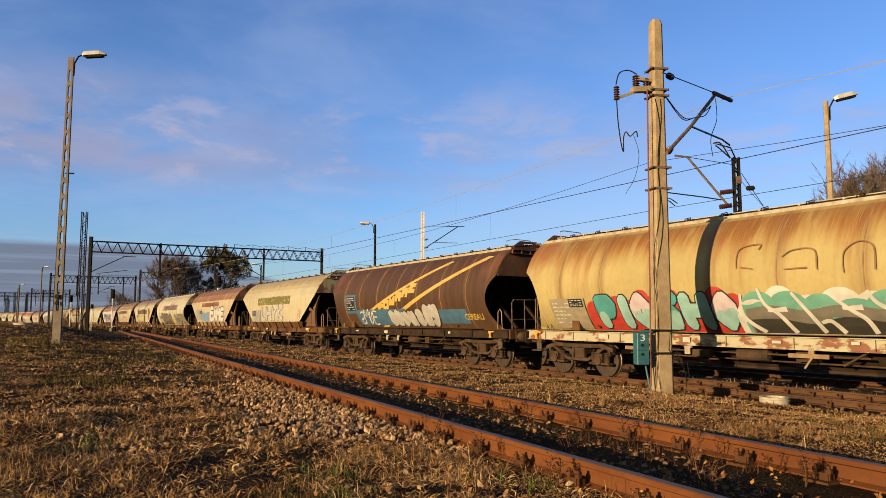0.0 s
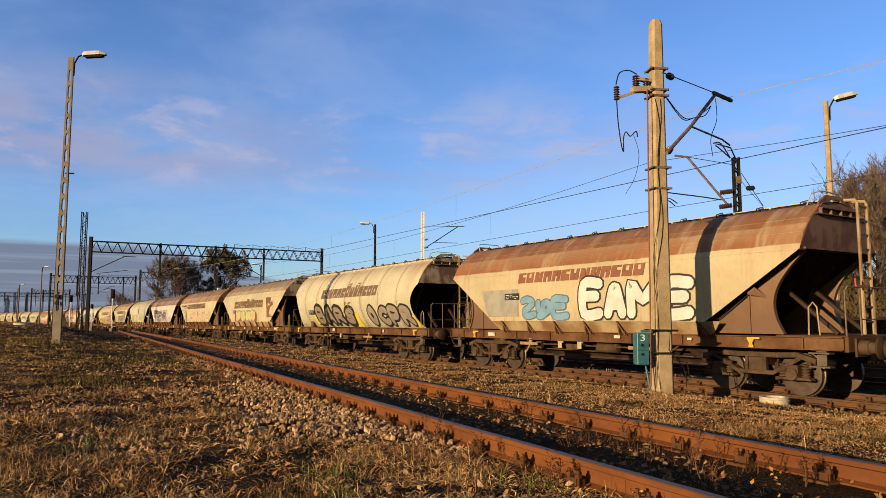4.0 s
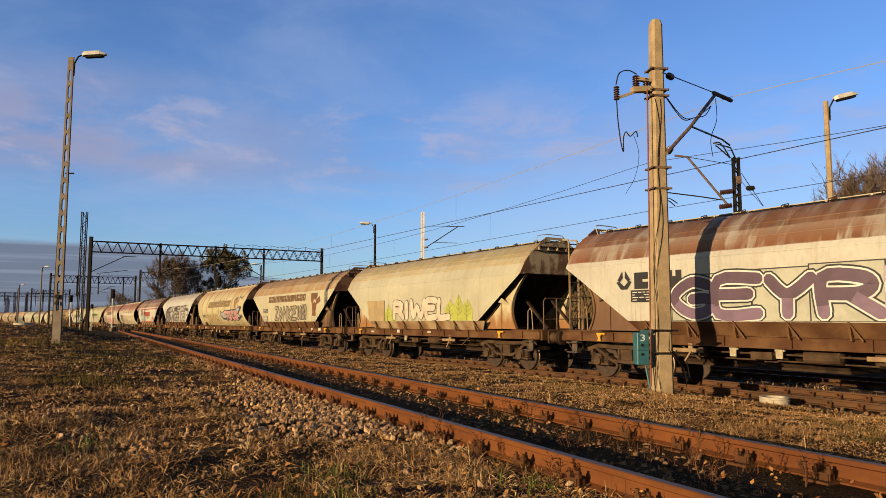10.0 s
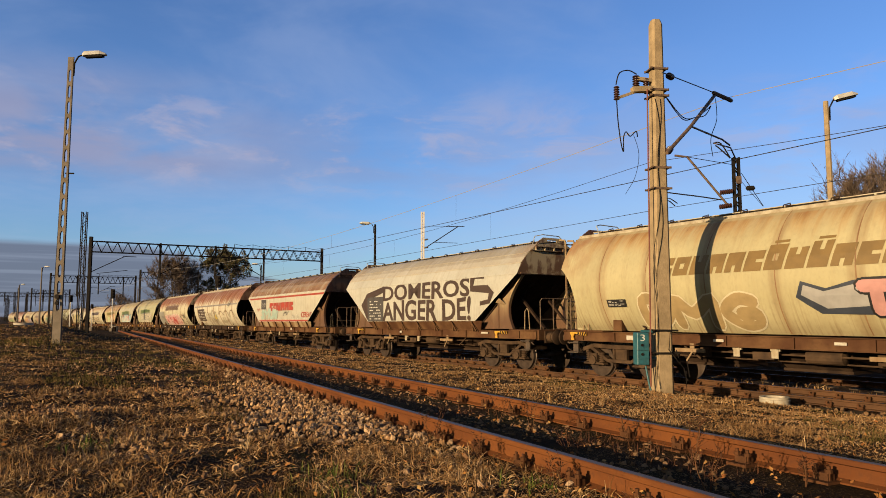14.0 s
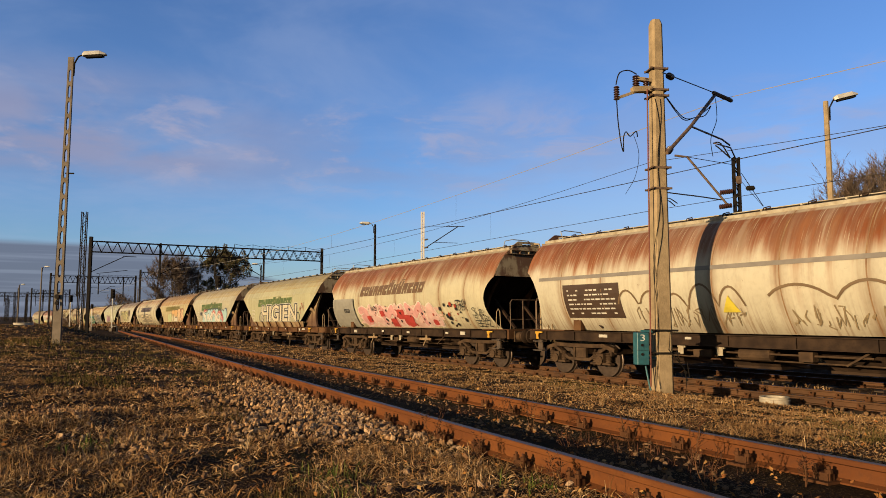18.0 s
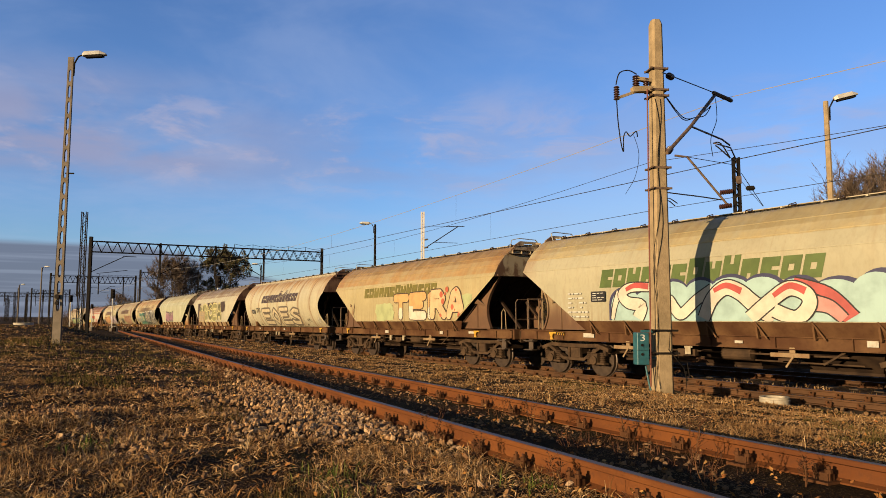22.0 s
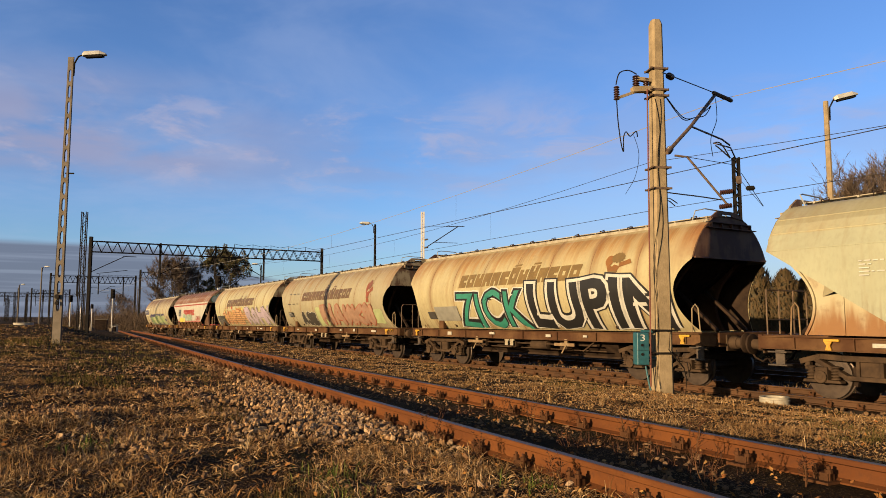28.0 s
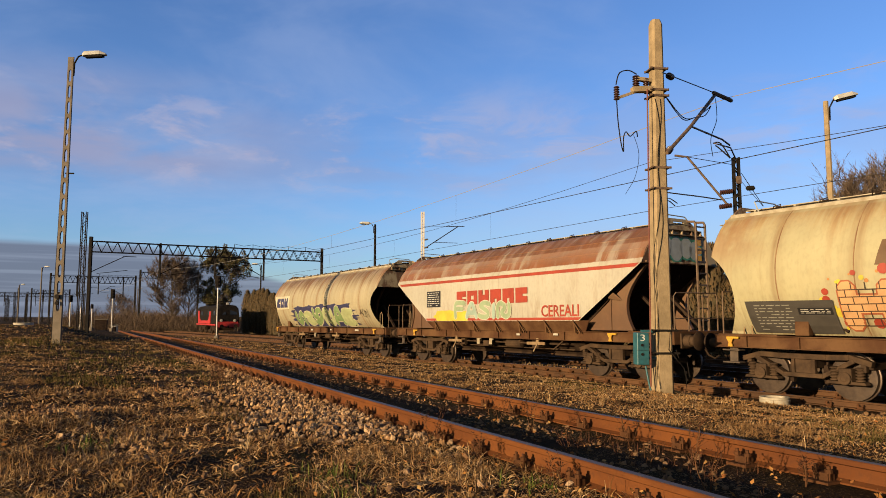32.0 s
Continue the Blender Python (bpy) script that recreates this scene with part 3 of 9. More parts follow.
def spread(m_list, src):
    """The same small mesh many times, joined."""
    vs = np.array([tuple(p.co) for p in src.vertices])
    fs = [tuple(p.vertices) for p in src.polygons]
    v, f = [], []
    for m in m_list:
        k = len(v)
        a = np.array(m)
        v += (vs @ a[:3, :3].T + a[:3, 3]).tolist()
        f += [tuple(i + k for i in q) for q in fs]
    me = bpy.data.meshes.new(src.name + "_rest")
    me.from_pydata(v, [], f)
    for q in src.materials:
        me.materials.append(q)
    return me


def straight_track(name, place, dirv, right, z_of, s0, s1, rails, label, rail_mat, head, pieces, s_near):
    root = tagged(new(name), label, "railway track", kind="structure")
    step_s = 2.0
    k = int((s1 - s0) / step_s)
    ss = [s0 + (s1 - s0) * i / k for i in range(k + 1)]
    for d in rails:
        g = sweep([place(d, s, z_of(s)) for s in ss], [right] * len(ss))
        part("rail", g.mesh("rail", rail_mat, head, smooth=False), root)
    mid = sum(rails) / 2
    rot = math.degrees(math.atan2(right.y, right.x))
    sl, cl = shared("sleeper", lambda: sleeper_mesh("wood_sleeper")), shared("clip", clip_mesh)
    rest, rest_c = [], []
    s = s0 + 0.3
    while s < s1:
        p = place(mid, s, z_of(s))
        m = pose(p.x, p.y, p.z - 0.004, 0, 0, rot)
        single = s_near[0] < s < s_near[1]
        if single:
            part("sleeper", sl, root, m)
        else:
            rest.append(m)
        for d in rails:
            p = place(d, s, z_of(s))
            mc = pose(p.x, p.y, p.z, 0, 0, rot)
            if single:
                part("fastening", cl, root, mc)
            elif s < 45:
                rest_c.append(mc)
        s += pieces
    for nm, ms, src in (("far_sleepers", rest, sl), ("far_fastenings", rest_c, cl)):
        if ms:
            tagged(part(nm, spread(ms, src), root), kind="stuff")
    return root


straight_track("near_track", at_near, DN, NN, near_rail_z, -14, 96, (2.84, 4.33), "rust-orange siding rails on wooden sleepers with bolted clips", "rail", "rail_head", 0.62, (-4, 40))
straight_track("main_track", at, DIR, N, grade, -420, 109, (TRACK_D - 0.752, TRACK_D + 0.752), "dark rusty main line rails on sleepers under the train", "rail_dark", "rail_head", 0.62, (-4, 45))
for q, d in enumerate((19.9, 25.0)):
    straight_track("far_track", at, DIR, N, lambda s: grade(s) - 0.02, -120, 330, (d - 0.752, d + 0.752), "brown rails of a further running line", "rail_dark", "rail_head", 0.62, (0, 0.1))


# the main line swings away past the yard throat
def line_at(s):
    """Place and heading of the main line's axis; s grows away from the camera."""
    s1, s2, turn = 109.0, 143.0, 0.105
    if s <= s1:
        off, a = 0.0, 0.0
        q = s
    elif s <= s2:
        r = (s2 - s1) / turn
        a = (s - s1) / r
        off, q = r * (1 - math.cos(a)), s1 + r * math.sin(a)
    else:
        r = (s2 - s1) / turn
        a = turn
        off, q = r * (1 - math.cos(a)) + (s - s2) * math.sin(a), s1 + r * math.sin(a) + (s - s2) * math.cos(a)
    return at(TRACK_D - off, q, grade(s)), a


def curved_rest():
    root = tagged(new("main_track"), "dark rails of the main line curving away into the yard", "railway track", kind="structure")
    ss = [109 + 3 * i for i in range(100)]
    for sd in (-0.752, 0.752):
        pts, rt = [], []
        for s in ss:
            p, a = line_at(s)
            r = Matrix.Rotation(a, 3, "Z") @ N
            pts.append(p + r * sd), rt.append(r)
        part("rail", sweep(pts, rt).mesh("rail", "rail_dark", "rail_head"), root)


curved_rest()


def bed_strip(name, place, s0, s1, d0, d1, z_of, label):
    g = Geo()
    k = int((s1 - s0) / 0.5) if s1 - s0 < 150 else int((s1 - s0) / 2)
    w = 14
    for i in range(k + 1):
        s = s0 + (s1 - s0) * i / k
        for j in range(w + 1):
            t = j / w
            d = d0 + (d1 - d0) * t
            edge = min(1, 4 * min(t, 1 - t))
            p = place(d, s)
            z = z_of(s) - 0.175 - 0.16 * (1 - edge) + 0.02 * noise.noise(Vector((p.x * 3, p.y * 3, 0)))
            g.v.append((p.x, p.y, z))
    for i in range(k):
        for j in range(w):
            a = i * (w + 1) + j
            g.f.append((a, a + 1, a + w + 2, a + w + 1))
            g.mi.append(0)
    tagged(new(name, g.mesh(name, "bed", smooth=True)), label, "ballast", kind="structure")


bed_strip("siding_bed", at_near, -14, 96, 1.75, 5.35, near_rail_z, "rust-brown ballast and cinders between the siding rails")
bed_strip("main_bed", at, -420, 112, 13.4, 17.0, grade, "rust-brown ballast bed of the main line")
bed_strip("far_bed", at, -120, 330, 18.3, 26.8, lambda s: grade(s) - 0.03, "dark ballast of the further lines")


# ---- hopper wagons ----
ENDS = {"round": 6.95, "angular": 6.65}
FRONT = {"round": 0.42, "angular": 0.33}  # the bin stops short of the ladder platform
BOGIES = {"round": 5.13, "angular": 4.9}
_z = [1.28, 1.6, 2.0, 2.4, 2.8, 3.2, 3.6, 3.9, 4.08]
_h = [0.98, 1.22, 1.42, 1.51, 1.50, 1.38, 1.13, 0.84, 0.55]
ROUND_FIT = np.polyfit(_z, _h, 6)


def half_width(kind, z):
    if kind == "round":
        return float(np.polyval(ROUND_FIT, z))
    return float(np.interp(z, [1.22, 1.55, 3.04, 3.40, 3.72, 3.98, 4.1], [1.30, 1.5, 1.5, 1.32, 1.06, 0.72, 0.45]))


def end_x(kind, z):
    """How far the side sheet reaches from the middle at a height."""
    if kind == "round":
        return ENDS[kind] - float(np.interp(z, [1.28, 1.5, 1.7, 1.9, 2.1, 2.3, 2.5, 2.7, 2.9, 3.02], [0.14, 0.32, 0.44, 0.52, 0.55, 0.54, 0.48, 0.36, 0.18, 0.0]))
    return ENDS[kind] - (2.34 * (3.04 - z) / 1.49 if z < 3.04 else 0.0)


def body_mesh(kind):
    if kind == "round":
        zs = [1.28 + (3.02 - 1.28) * (i / 22) for i in range(23)] + [3.03 + (4.06 - 3.03) * (i / 12) for i in range(13)]
    else:
        zs = [1.55, 1.9, 2.3, 2.7, 3.04, 3.05, 3.22, 3.40, 3.41, 3.56, 3.72, 3.73, 3.85, 3.98, 4.06]
    ring = [(-half_width(kind, z), z) for z in zs] + [(half_width(kind, z), z) for z in reversed(zs)]
    top = 4.13
    ring.insert(len(zs), (0.0, top))
    cols = 28
    g = Geo()
    for y, z in ring:
        e = end_x(kind, min(z, 4.08))
        for i in range(cols + 1):
            u = -1 + 2 * i / cols
            dent = 0.006 * noise.noise(Vector((u * 14, y * 2, z * 2))) if kind == "round" else 0.008 * noise.noise(Vector((u * 9, y, z)))
            g.v.append((u * (e - (FRONT[kind] if u > 0 else 0)), y + (dent if y < 0 else -dent), z))
    for j in range(len(ring) - 1):
        for i in range(cols):
            a = j * (cols + 1) + i
            g.f.append((a, a + 1, a + cols + 2, a + cols + 1))
            g.mi.append(0)
    # floor of the bin
    a, b = 0, (len(ring) - 1) * (cols + 1)
    g.f.append((a, a + cols, b + cols, b))
    g.mi.append(0)
    return g.mesh("body_" + kind, "pale_steel", smooth=True)


def end_panel_mesh(kind):
    """The upright plate that closes the bin's top at an end, with its rim and roof riser."""
    zs = [3.06 if kind == "round" else 3.02, 3.3, 3.5, 3.7, 3.9, 4.02]
    g = Geo()
    lo = [(-half_width(kind, z) + 0.01, z) for z in zs]
    ring = lo + [(-y, z) for y, z in reversed(lo)]
    n = len(ring)
    for dx in (-0.03, 0.02):
        g.v += [(end_x(kind, z) + dx, y, z) for y, z in ring]
    g.f += [tuple(range(n)), tuple(range(n, 2 * n))] + [(k, (k + 1) % n, n + (k + 1) % n, n + k) for k in range(n)]
    g.mi += [0] * (n + 2)
    x = end_x(kind, 3.86)
    # a channel under the roof edge, held by upright tabs
    for z, w in ((3.93, 1.5), (3.8, 1.9)):
        g.box((x + 0.06, 0, z), (0.1, w, 0.018))
    for y in (-0.75, -0.38, 0.0, 0.38, 0.75):
        g.box((x + 0.055, y, 3.865), (0.08, 0.03, 0.12))
    g.box((x + 0.035, 0, 3.06), (0.05, 2.75, 0.04))
    # stepped riser with a slot
    for y in (-1, 1):
        q = [(0.2, 3.98), (0.68, 3.98), (0.62, 4.08), (0.36, 4.25), (0.2, 4.25)]
        g.add([(x + dx, y * a, z) for dx in (-0.08, -0.03) for a, z in q], [(0, 1, 2, 3, 4), (5, 6, 7, 8, 9)] + [(k, (k + 1) % 5, 5 + (k + 1) % 5, 5 + k) for k in range(5)])
    g.box((x - 0.055, 0, 4.21), (0.05, 0.4, 0.08))
    g.box((x - 0.055, 0, 4.04), (0.05, 0.4, 0.12))
    return g.mesh("end_panel_" + kind, "pale_steel")


def slope_mesh(kind):
    """The sloping floor of the bin inside the end opening."""
    g = Geo()
    hw = 1.28 if kind == "round" else 1.36
    a, b = (6.55, 3.04), (4.15, 1.34)
    for w, (x, z) in ((hw, a), (hw * 0.86, b)):
        g.v += [(x, -w, z), (x, w, z), (x - 0.04, -w, z + 0.05), (x - 0.04, w, z + 0.05)]
    g.f += [(0, 1, 5, 4), (2, 3, 7, 6), (0, 2, 6, 4), (1, 3, 7, 5), (0, 1, 3, 2), (4, 5, 7, 6)]
    g.mi += [0] * 6
    for y in (-0.5, 0.5):
        g.beam((6.2, y, 2.77), (4.7, y, 1.7), 0.06, 0.12)
    return g.mesh("slope_sheet_" + kind, "brown_steel")


def gusset_mesh(kind):
    """The side plate under the slope, cut out in an arc towards the end."""
    zs, xs = [1.29, 1.6, 1.85, 2.15, 2.45, 2.75, 3.02], [6.03, 5.87, 5.82, 5.87, 6.0, 6.28, 6.56]
    fit = np.polyfit(zs, xs, 4)
    arc = [(float(np.polyval(fit, z)), z) for z in [1.29 + 1.73 * i / 16 for i in range(17)]]
    g = Geo()
    g.prism([(3.9, 1.29)] + arc + [(6.30, 3.02)], -0.02, 0.02)
    g.bar(arc, 0.05, -0.07, 0.03)
    g.beam((5.25, -0.03, 1.3), (5.25, -0.03, 2.2), 0.04)
    # small stay plate under the slope
    g.add([(5.5, -0.2, 2.3), (5.32, -0.2, 2.18), (5.66, -0.02, 2.1), (5.5, -0.2, 2.27), (5.32, -0.2, 2.15), (5.66, -0.02, 2.06)], [(0, 1, 2), (3, 4, 5), (0, 1, 4, 3), (1, 2, 5, 4), (2, 0, 3, 5)])
    return g.mesh("gusset", "brown_steel")


def shade_lining_mesh():
    """The dirty inside of the far shell, coloured dark for the shade in the end opening."""
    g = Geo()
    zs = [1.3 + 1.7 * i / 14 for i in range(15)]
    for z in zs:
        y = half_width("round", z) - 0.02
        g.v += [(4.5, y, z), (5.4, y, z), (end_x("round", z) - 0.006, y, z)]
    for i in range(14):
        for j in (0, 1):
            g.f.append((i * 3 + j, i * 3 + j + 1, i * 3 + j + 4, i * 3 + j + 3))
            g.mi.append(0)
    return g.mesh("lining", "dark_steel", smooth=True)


def seam_mesh():
    """One weld running round the barrel."""
    g = Geo()
    zs = [1.3 + 2.72 * i / 18 for i in range(19)]
    ring = [(-half_width("round", z), z, -1, 0) for z in zs] + [(0, 4.12, 0, 1)] + [(half_width("round", z), z, 1, 0) for z in reversed(zs)]
    for y, z, sy, sz in ring:
        for dx, o in ((-0.016, -0.002), (-0.007, 0.008), (0.007, 0.008), (0.016, -0.002)):
            g.v.append((dx, y + sy * o, z + sz * o))
    for i in range(len(ring) - 1):
        for j in range(3):
            g.f.append((i * 4 + j, i * 4 + j + 1, i * 4 + j + 5, i * 4 + j + 4))
            g.mi.append(0)
    return g.mesh("weld_seam", "pale_steel")


def waist_mesh():
    g = Geo()
    g.box((-0.165, -1.503, 3.035), (12.94, 0.012, 0.022))
    return g.mesh("waist_ridge", "pale_steel")


def roof_ridge_mesh():
    g = Geo()
    for z, w in ((3.40, 0.02), (3.72, 0.02)):
        y = half_width("angular", z)
        g.box((-0.165, -y - 0.004, z), (12.9, 0.014, w))
    return g.mesh("roof_ridge", "pale_steel")


def solebar_mesh():
    g = Geo()
    g.box((0, 0, 1.12), (14.0, 0.05, 0.26))
    g.box((0, -0.03, 1.245), (14.0, 0.11, 0.018))
    g.box((0, -0.03, 0.995), (14.0, 0.11, 0.018))
    for x in (-6.2, -5.0, -3.2, -1.6, 0, 1.6, 3.2, 5.0, 6.2):
        g.box((x, -0.03, 1.12), (0.02, 0.08, 0.24))
    return g.mesh("solebar", "brown_steel")


def apron_mesh():
    g = Geo()
    pts = [(1.485, 1.56), (1.30, 1.2)]
    k = [(x, -y, z) for y, z in pts for x in ((-4.36, 4.36) if z > 1.4 else (-4.0, 4.0))]
    k2 = [(x, y + 0.02, z - 0.01) for x, y, z in k]
    g.add(k + k2, [(0, 1, 3, 2), (4, 5, 7, 6), (0, 1, 5, 4), (2, 3, 7, 6), (0, 2, 6, 4), (1, 3, 7, 5)])
    return g.mesh("apron", "brown_steel")


def rib_mesh():
    g = Geo()
    g.add([(0.02, -1.50, 1.56), (0.02, -1.35, 1.2), (0.02, -1.44, 1.2), (-0.02, -1.50, 1.56), (-0.02, -1.35, 1.2), (-0.02, -1.44, 1.2)], [(0, 1, 2), (3, 4, 5), (0, 1, 4, 3), (1, 2, 5, 4), (2, 0, 3, 5)])
    g.beam((0, -1.515, 1.56), (0.22, -1.43, 1.2), 0.06, 0.03)
    return g.mesh("rib", "brown_steel")


def walkway_mesh():
    g = Geo()
    for y in (-0.22, 0.0, 0.22):
        g.box((0, y, 4.155), (12.9, 0.16, 0.02))
    for i in range(14):
        g.box((-6.2 + i * 0.954, 0, 4.135), (0.05, 0.66, 0.04))
    return g.mesh("roof_walkway", "pale_steel")


def gutter_mesh():
    g = Geo()
    z = 3.99
    y = half_width("round", z)
    g.box((0, -y - 0.02, z), (13.1, 0.07, 0.09))
    return g.mesh("roof_rail", "pale_steel", bevel=0.01)


def latch_mesh():
    g = Geo()
    g.tube([(-0.1, -0.47, 4.07), (-0.08, -0.47, 4.15), (0.08, -0.47, 4.17), (0.1, -0.47, 4.07)], 0.014, 5)
    g.box((0, -0.42, 4.13), (0.1, 0.06, 0.03))
    return g.mesh("hatch_latch", "dark_steel")


def hazard_mesh():
    g = Geo()
    g.box((0, 0, 0), (0.36, 0.014, 0.085))
    g.cur = 1
    for k in range(4):
        x = -0.135 + 0.09 * k
        g.prism([(x - 0.05, -0.041), (x + 0.006, -0.041), (x + 0.045, 0.041), (x - 0.011, 0.041)], -0.011, -0.007)
    return g.mesh("hazard_plate", "yellow", "black")


def ladder_mesh():
    """Two upright rails before the end plate, hooked over the roof."""
    g = Geo()
    for y in (0.34, 0.72):
        g.tube([(0, y, 1.28), (0, y, 4.1), (-0.04, y, 4.17), (-0.3, y, 4.2)], 0.034, 6)
    return g.mesh("ladder", "pale_steel")


def short_ladder_mesh():
    """The lower ladder of a rear end, leaning against the slope."""
    g = Geo()
    for y in (-0.5, -0.14):
        g.tube([(-6.95, y, 1.28), (-6.72, y, 2.98)], 0.034, 6)
    return g.mesh("ladder", "pale_steel")


def rung_mesh():
    return Geo().beam((0, 0.34, 0), (0, 0.72, 0), 0.035).mesh("rung", "rail_steel")


def crank_mesh():
    g = Geo()
    g.beam((0, -0.1, 2.3), (0, 0.36, 2.3), 0.035)
    g.beam((0, -0.1, 2.3), (0, -0.1, 2.46), 0.03)
    return g.mesh("brake_crank", "red_paint")


def rail_frame_mesh():
    g = Geo()
    g.tube([(6.95, -1.1, 1.25), (6.95, -1.1, 2.15), (6.98, -1.05, 2.24), (7.0, 0.45, 2.24), (7.0, 0.5, 2.15), (7.0, 0.5, 1.25)], 0.017, 6)
    for y in (-0.6, -0.05):
        g.tube([(6.98, y, 1.25), (6.98, y, 2.24)], 0.018, 6)
    g.tube([(6.95, -1.1, 1.6), (7.0, 0.5, 1.6)], 0.014, 6)
    return g.mesh("handrail", "arm_steel")


def hook_rail_mesh():
    g = Geo()
    g.tube([(6.2, -1.12, 1.28), (6.22, -1.12, 1.85), (6.3, -1.1, 1.95), (6.38, -1.1, 1.85), (6.42, -1.1, 1.28)], 0.017, 6)
    return g.mesh("grab_handle", "tan_steel")


def top_rail_mesh():
    g = Geo()
    g.tube([(6.3, -0.55, 4.05), (6.4, -0.55, 4.3), (6.5, -0.3, 4.36), (6.5, 0.4, 4.34), (6.52, 0.75, 4.05)], 0.016, 6)
    return g.mesh("roof_handrail", "grey_plate")


def strut_mesh():
    g = Geo()
    g.beam((5.35, 0, 2.3), (6.5, 0, 1.3), 0.09, 0.07)
    return g.mesh("strut", "dark_steel")


def platform_mesh():
    g = Geo()
    g.box((6.3, 0, 1.265), (1.5, 2.5, 0.03))
    g.box((7.02, 0, 1.12), (0.1, 2.55, 0.32))
    return g.mesh("end_platform", "brown_steel", bevel=0.008)


def buffer_mesh():
    g = Geo()
    g.box((7.09, 0, 1.05), (0.04, 0.36, 0.36))
    g.lathe([(0.15, 7.1), (0.145, 7.28), (0.12, 7.29), (0.115, 7.45)], (0, 0, 1.05), "X", 14)
    return g.mesh("buffer", "bogie", smooth=True)


def buffer_head_mesh():
    g = Geo()
    g.lathe([(0.12, 7.44), (0.225, 7.46), (0.23, 7.5), (0.16, 7.535), (0.02, 7.545)], (0, 0, 1.05), "X", 16)
    return g.mesh("buffer_head", "dark_steel", smooth=True)


def coupler_mesh():
    g = Geo()
    g.box((7.15, 0, 1.02), (0.2, 0.14, 0.14))
    g.tube([(7.2, 0, 1.02), (7.38, 0, 0.98), (7.5, 0, 0.92)], 0.045, 8)
    for s in (-1, 1):
        g.tube([(7.1, 0.3 * s, 0.98), (7.3, 0.3 * s, 0.7), (7.45, 0.26 * s, 0.62), (7.53, 0.2 * s, 0.7)], 0.024, 6)
    return g.mesh("coupler", "dark_steel")


def side_frame_mesh():
    g = Geo()
    up = [(-1.38, 0.74), (-0.95, 0.86), (-0.5, 0.84), (0.5, 0.84), (0.95, 0.86), (1.38, 0.74)]
    dn = [(-1.05, 0.80), (-0.72, 0.62), (-0.42, 0.46), (0.42, 0.46), (0.72, 0.62), (1.05, 0.80)]
    g.bar(up, 0.11, -0.07, 0.07)
    g.bar(dn, 0.09, -0.08, 0.08)
    g.bar([(-0.22, 0.48), (-0.22, 0.84)], 0.07, -0.05, 0.05)
    g.bar([(0.22, 0.48), (0.22, 0.84)], 0.07, -0.05, 0.05)
    g.box((0, 0.02, 0.65), (0.45, 0.05, 0.34))
    for s in (-1, 1):
        g.box((s * 1.22, 0, 0.66), (0.1, 0.12, 0.16))
    return g.mesh("side_frame", "bogie", bevel=0.008)


def axlebox_mesh():
    g = Geo()
    g.box((0, 0, 0.5), (0.25, 0.2, 0.3))
    g.lathe([(0.13, -0.13), (0.13, -0.1), (0.05, -0.14)], (0, -0.02, 0.46), "Y", 14)
    g.prism([(-0.4, 0.34), (0.4, 0.34), (0.36, 0.40), (-0.36, 0.40)], -0.1, 0.1)
    return g.mesh("axlebox", "bogie", bevel=0.01)


def spring_mesh():
    prof = []
    for i in range(5):
        z = 0.40 + i * 0.058
        prof += [(0.062, z), (0.09, z + 0.012), (0.09, z + 0.032), (0.062, z + 0.046)]
    return Geo().lathe(prof, seg=12).mesh("spring", "bogie", smooth=True)


def wheelset_mesh():
    g = Geo()
    g.lathe([(0.08, -1.0), (0.08, 1.0)], axis="Y", seg=10)
    for s in (-1, 1):
        g.cur = 0
        g.lathe([(0.10, s * 0.70), (0.13, s * 0.83), (0.2, s * 0.79), (0.38, s * 0.77), (0.40, s * 0.82)], axis="Y", seg=28)
        for k in range(4):
            a = k * math.pi / 2 + 0.3
            g.box((0.27 * math.cos(a), s * 0.805, 0.27 * math.sin(a)), (0.05, 0.03, 0.05))
        g.cur = 1
        g.lathe([(0.405, s * 0.69), (0.49, s * 0.70), (0.485, s * 0.725), (0.462, s * 0.735), (0.458, s * 0.825), (0.40, s * 0.83)], axis="Y", seg=28)
    return g.mesh("wheelset", "wheel", "tread", smooth=True)


def bolster_mesh():
    g = Geo()
    g.box((0, 0, 0.72), (0.5, 1.9, 0.22))
    g.lathe([(0.3, 0.8), (0.3, 0.96)], seg=16)
    for s in (-1, 1):
        g.box((s * 1.3, 0, 0.7), (0.1, 1.9, 0.12))
        g.box((s * 0.9, 0, 0.78), (0.06, 1.5, 0.06))
    return g.mesh("bogie", "dark_steel")


def brake_shoe_mesh():
    g = Geo()
    g.prism([(-0.05, 0.3), (0.02, 0.28), (0.06, 0.5), (0.02, 0.68), (-0.05, 0.66)], -0.05, 0.05)
    g.beam((0, 0, 0.66), (0.02, 0, 0.86), 0.04)
    return g.mesh("brake_shoe", "dark_steel")


def chute_mesh():
    g = Geo()
    v = [(-1.1, -1.15, 1.25), (1.1, -1.15, 1.25), (1.1, 1.15, 1.25), (-1.1, 1.15, 1.25), (-0.7, -0.5, 0.55), (0.7, -0.5, 0.55), (0.7, 0.5, 0.55), (-0.7, 0.5, 0.55)]
    g.add(v, [(0, 1, 5, 4), (1, 2, 6, 5), (2, 3, 7, 6), (3, 0, 4, 7), (4, 5, 6, 7), (0, 1, 2, 3)])
    g.box((0, 0, 0.52), (1.5, 1.1, 0.06))
    return g.mesh("discharge_chute", "dark_steel")


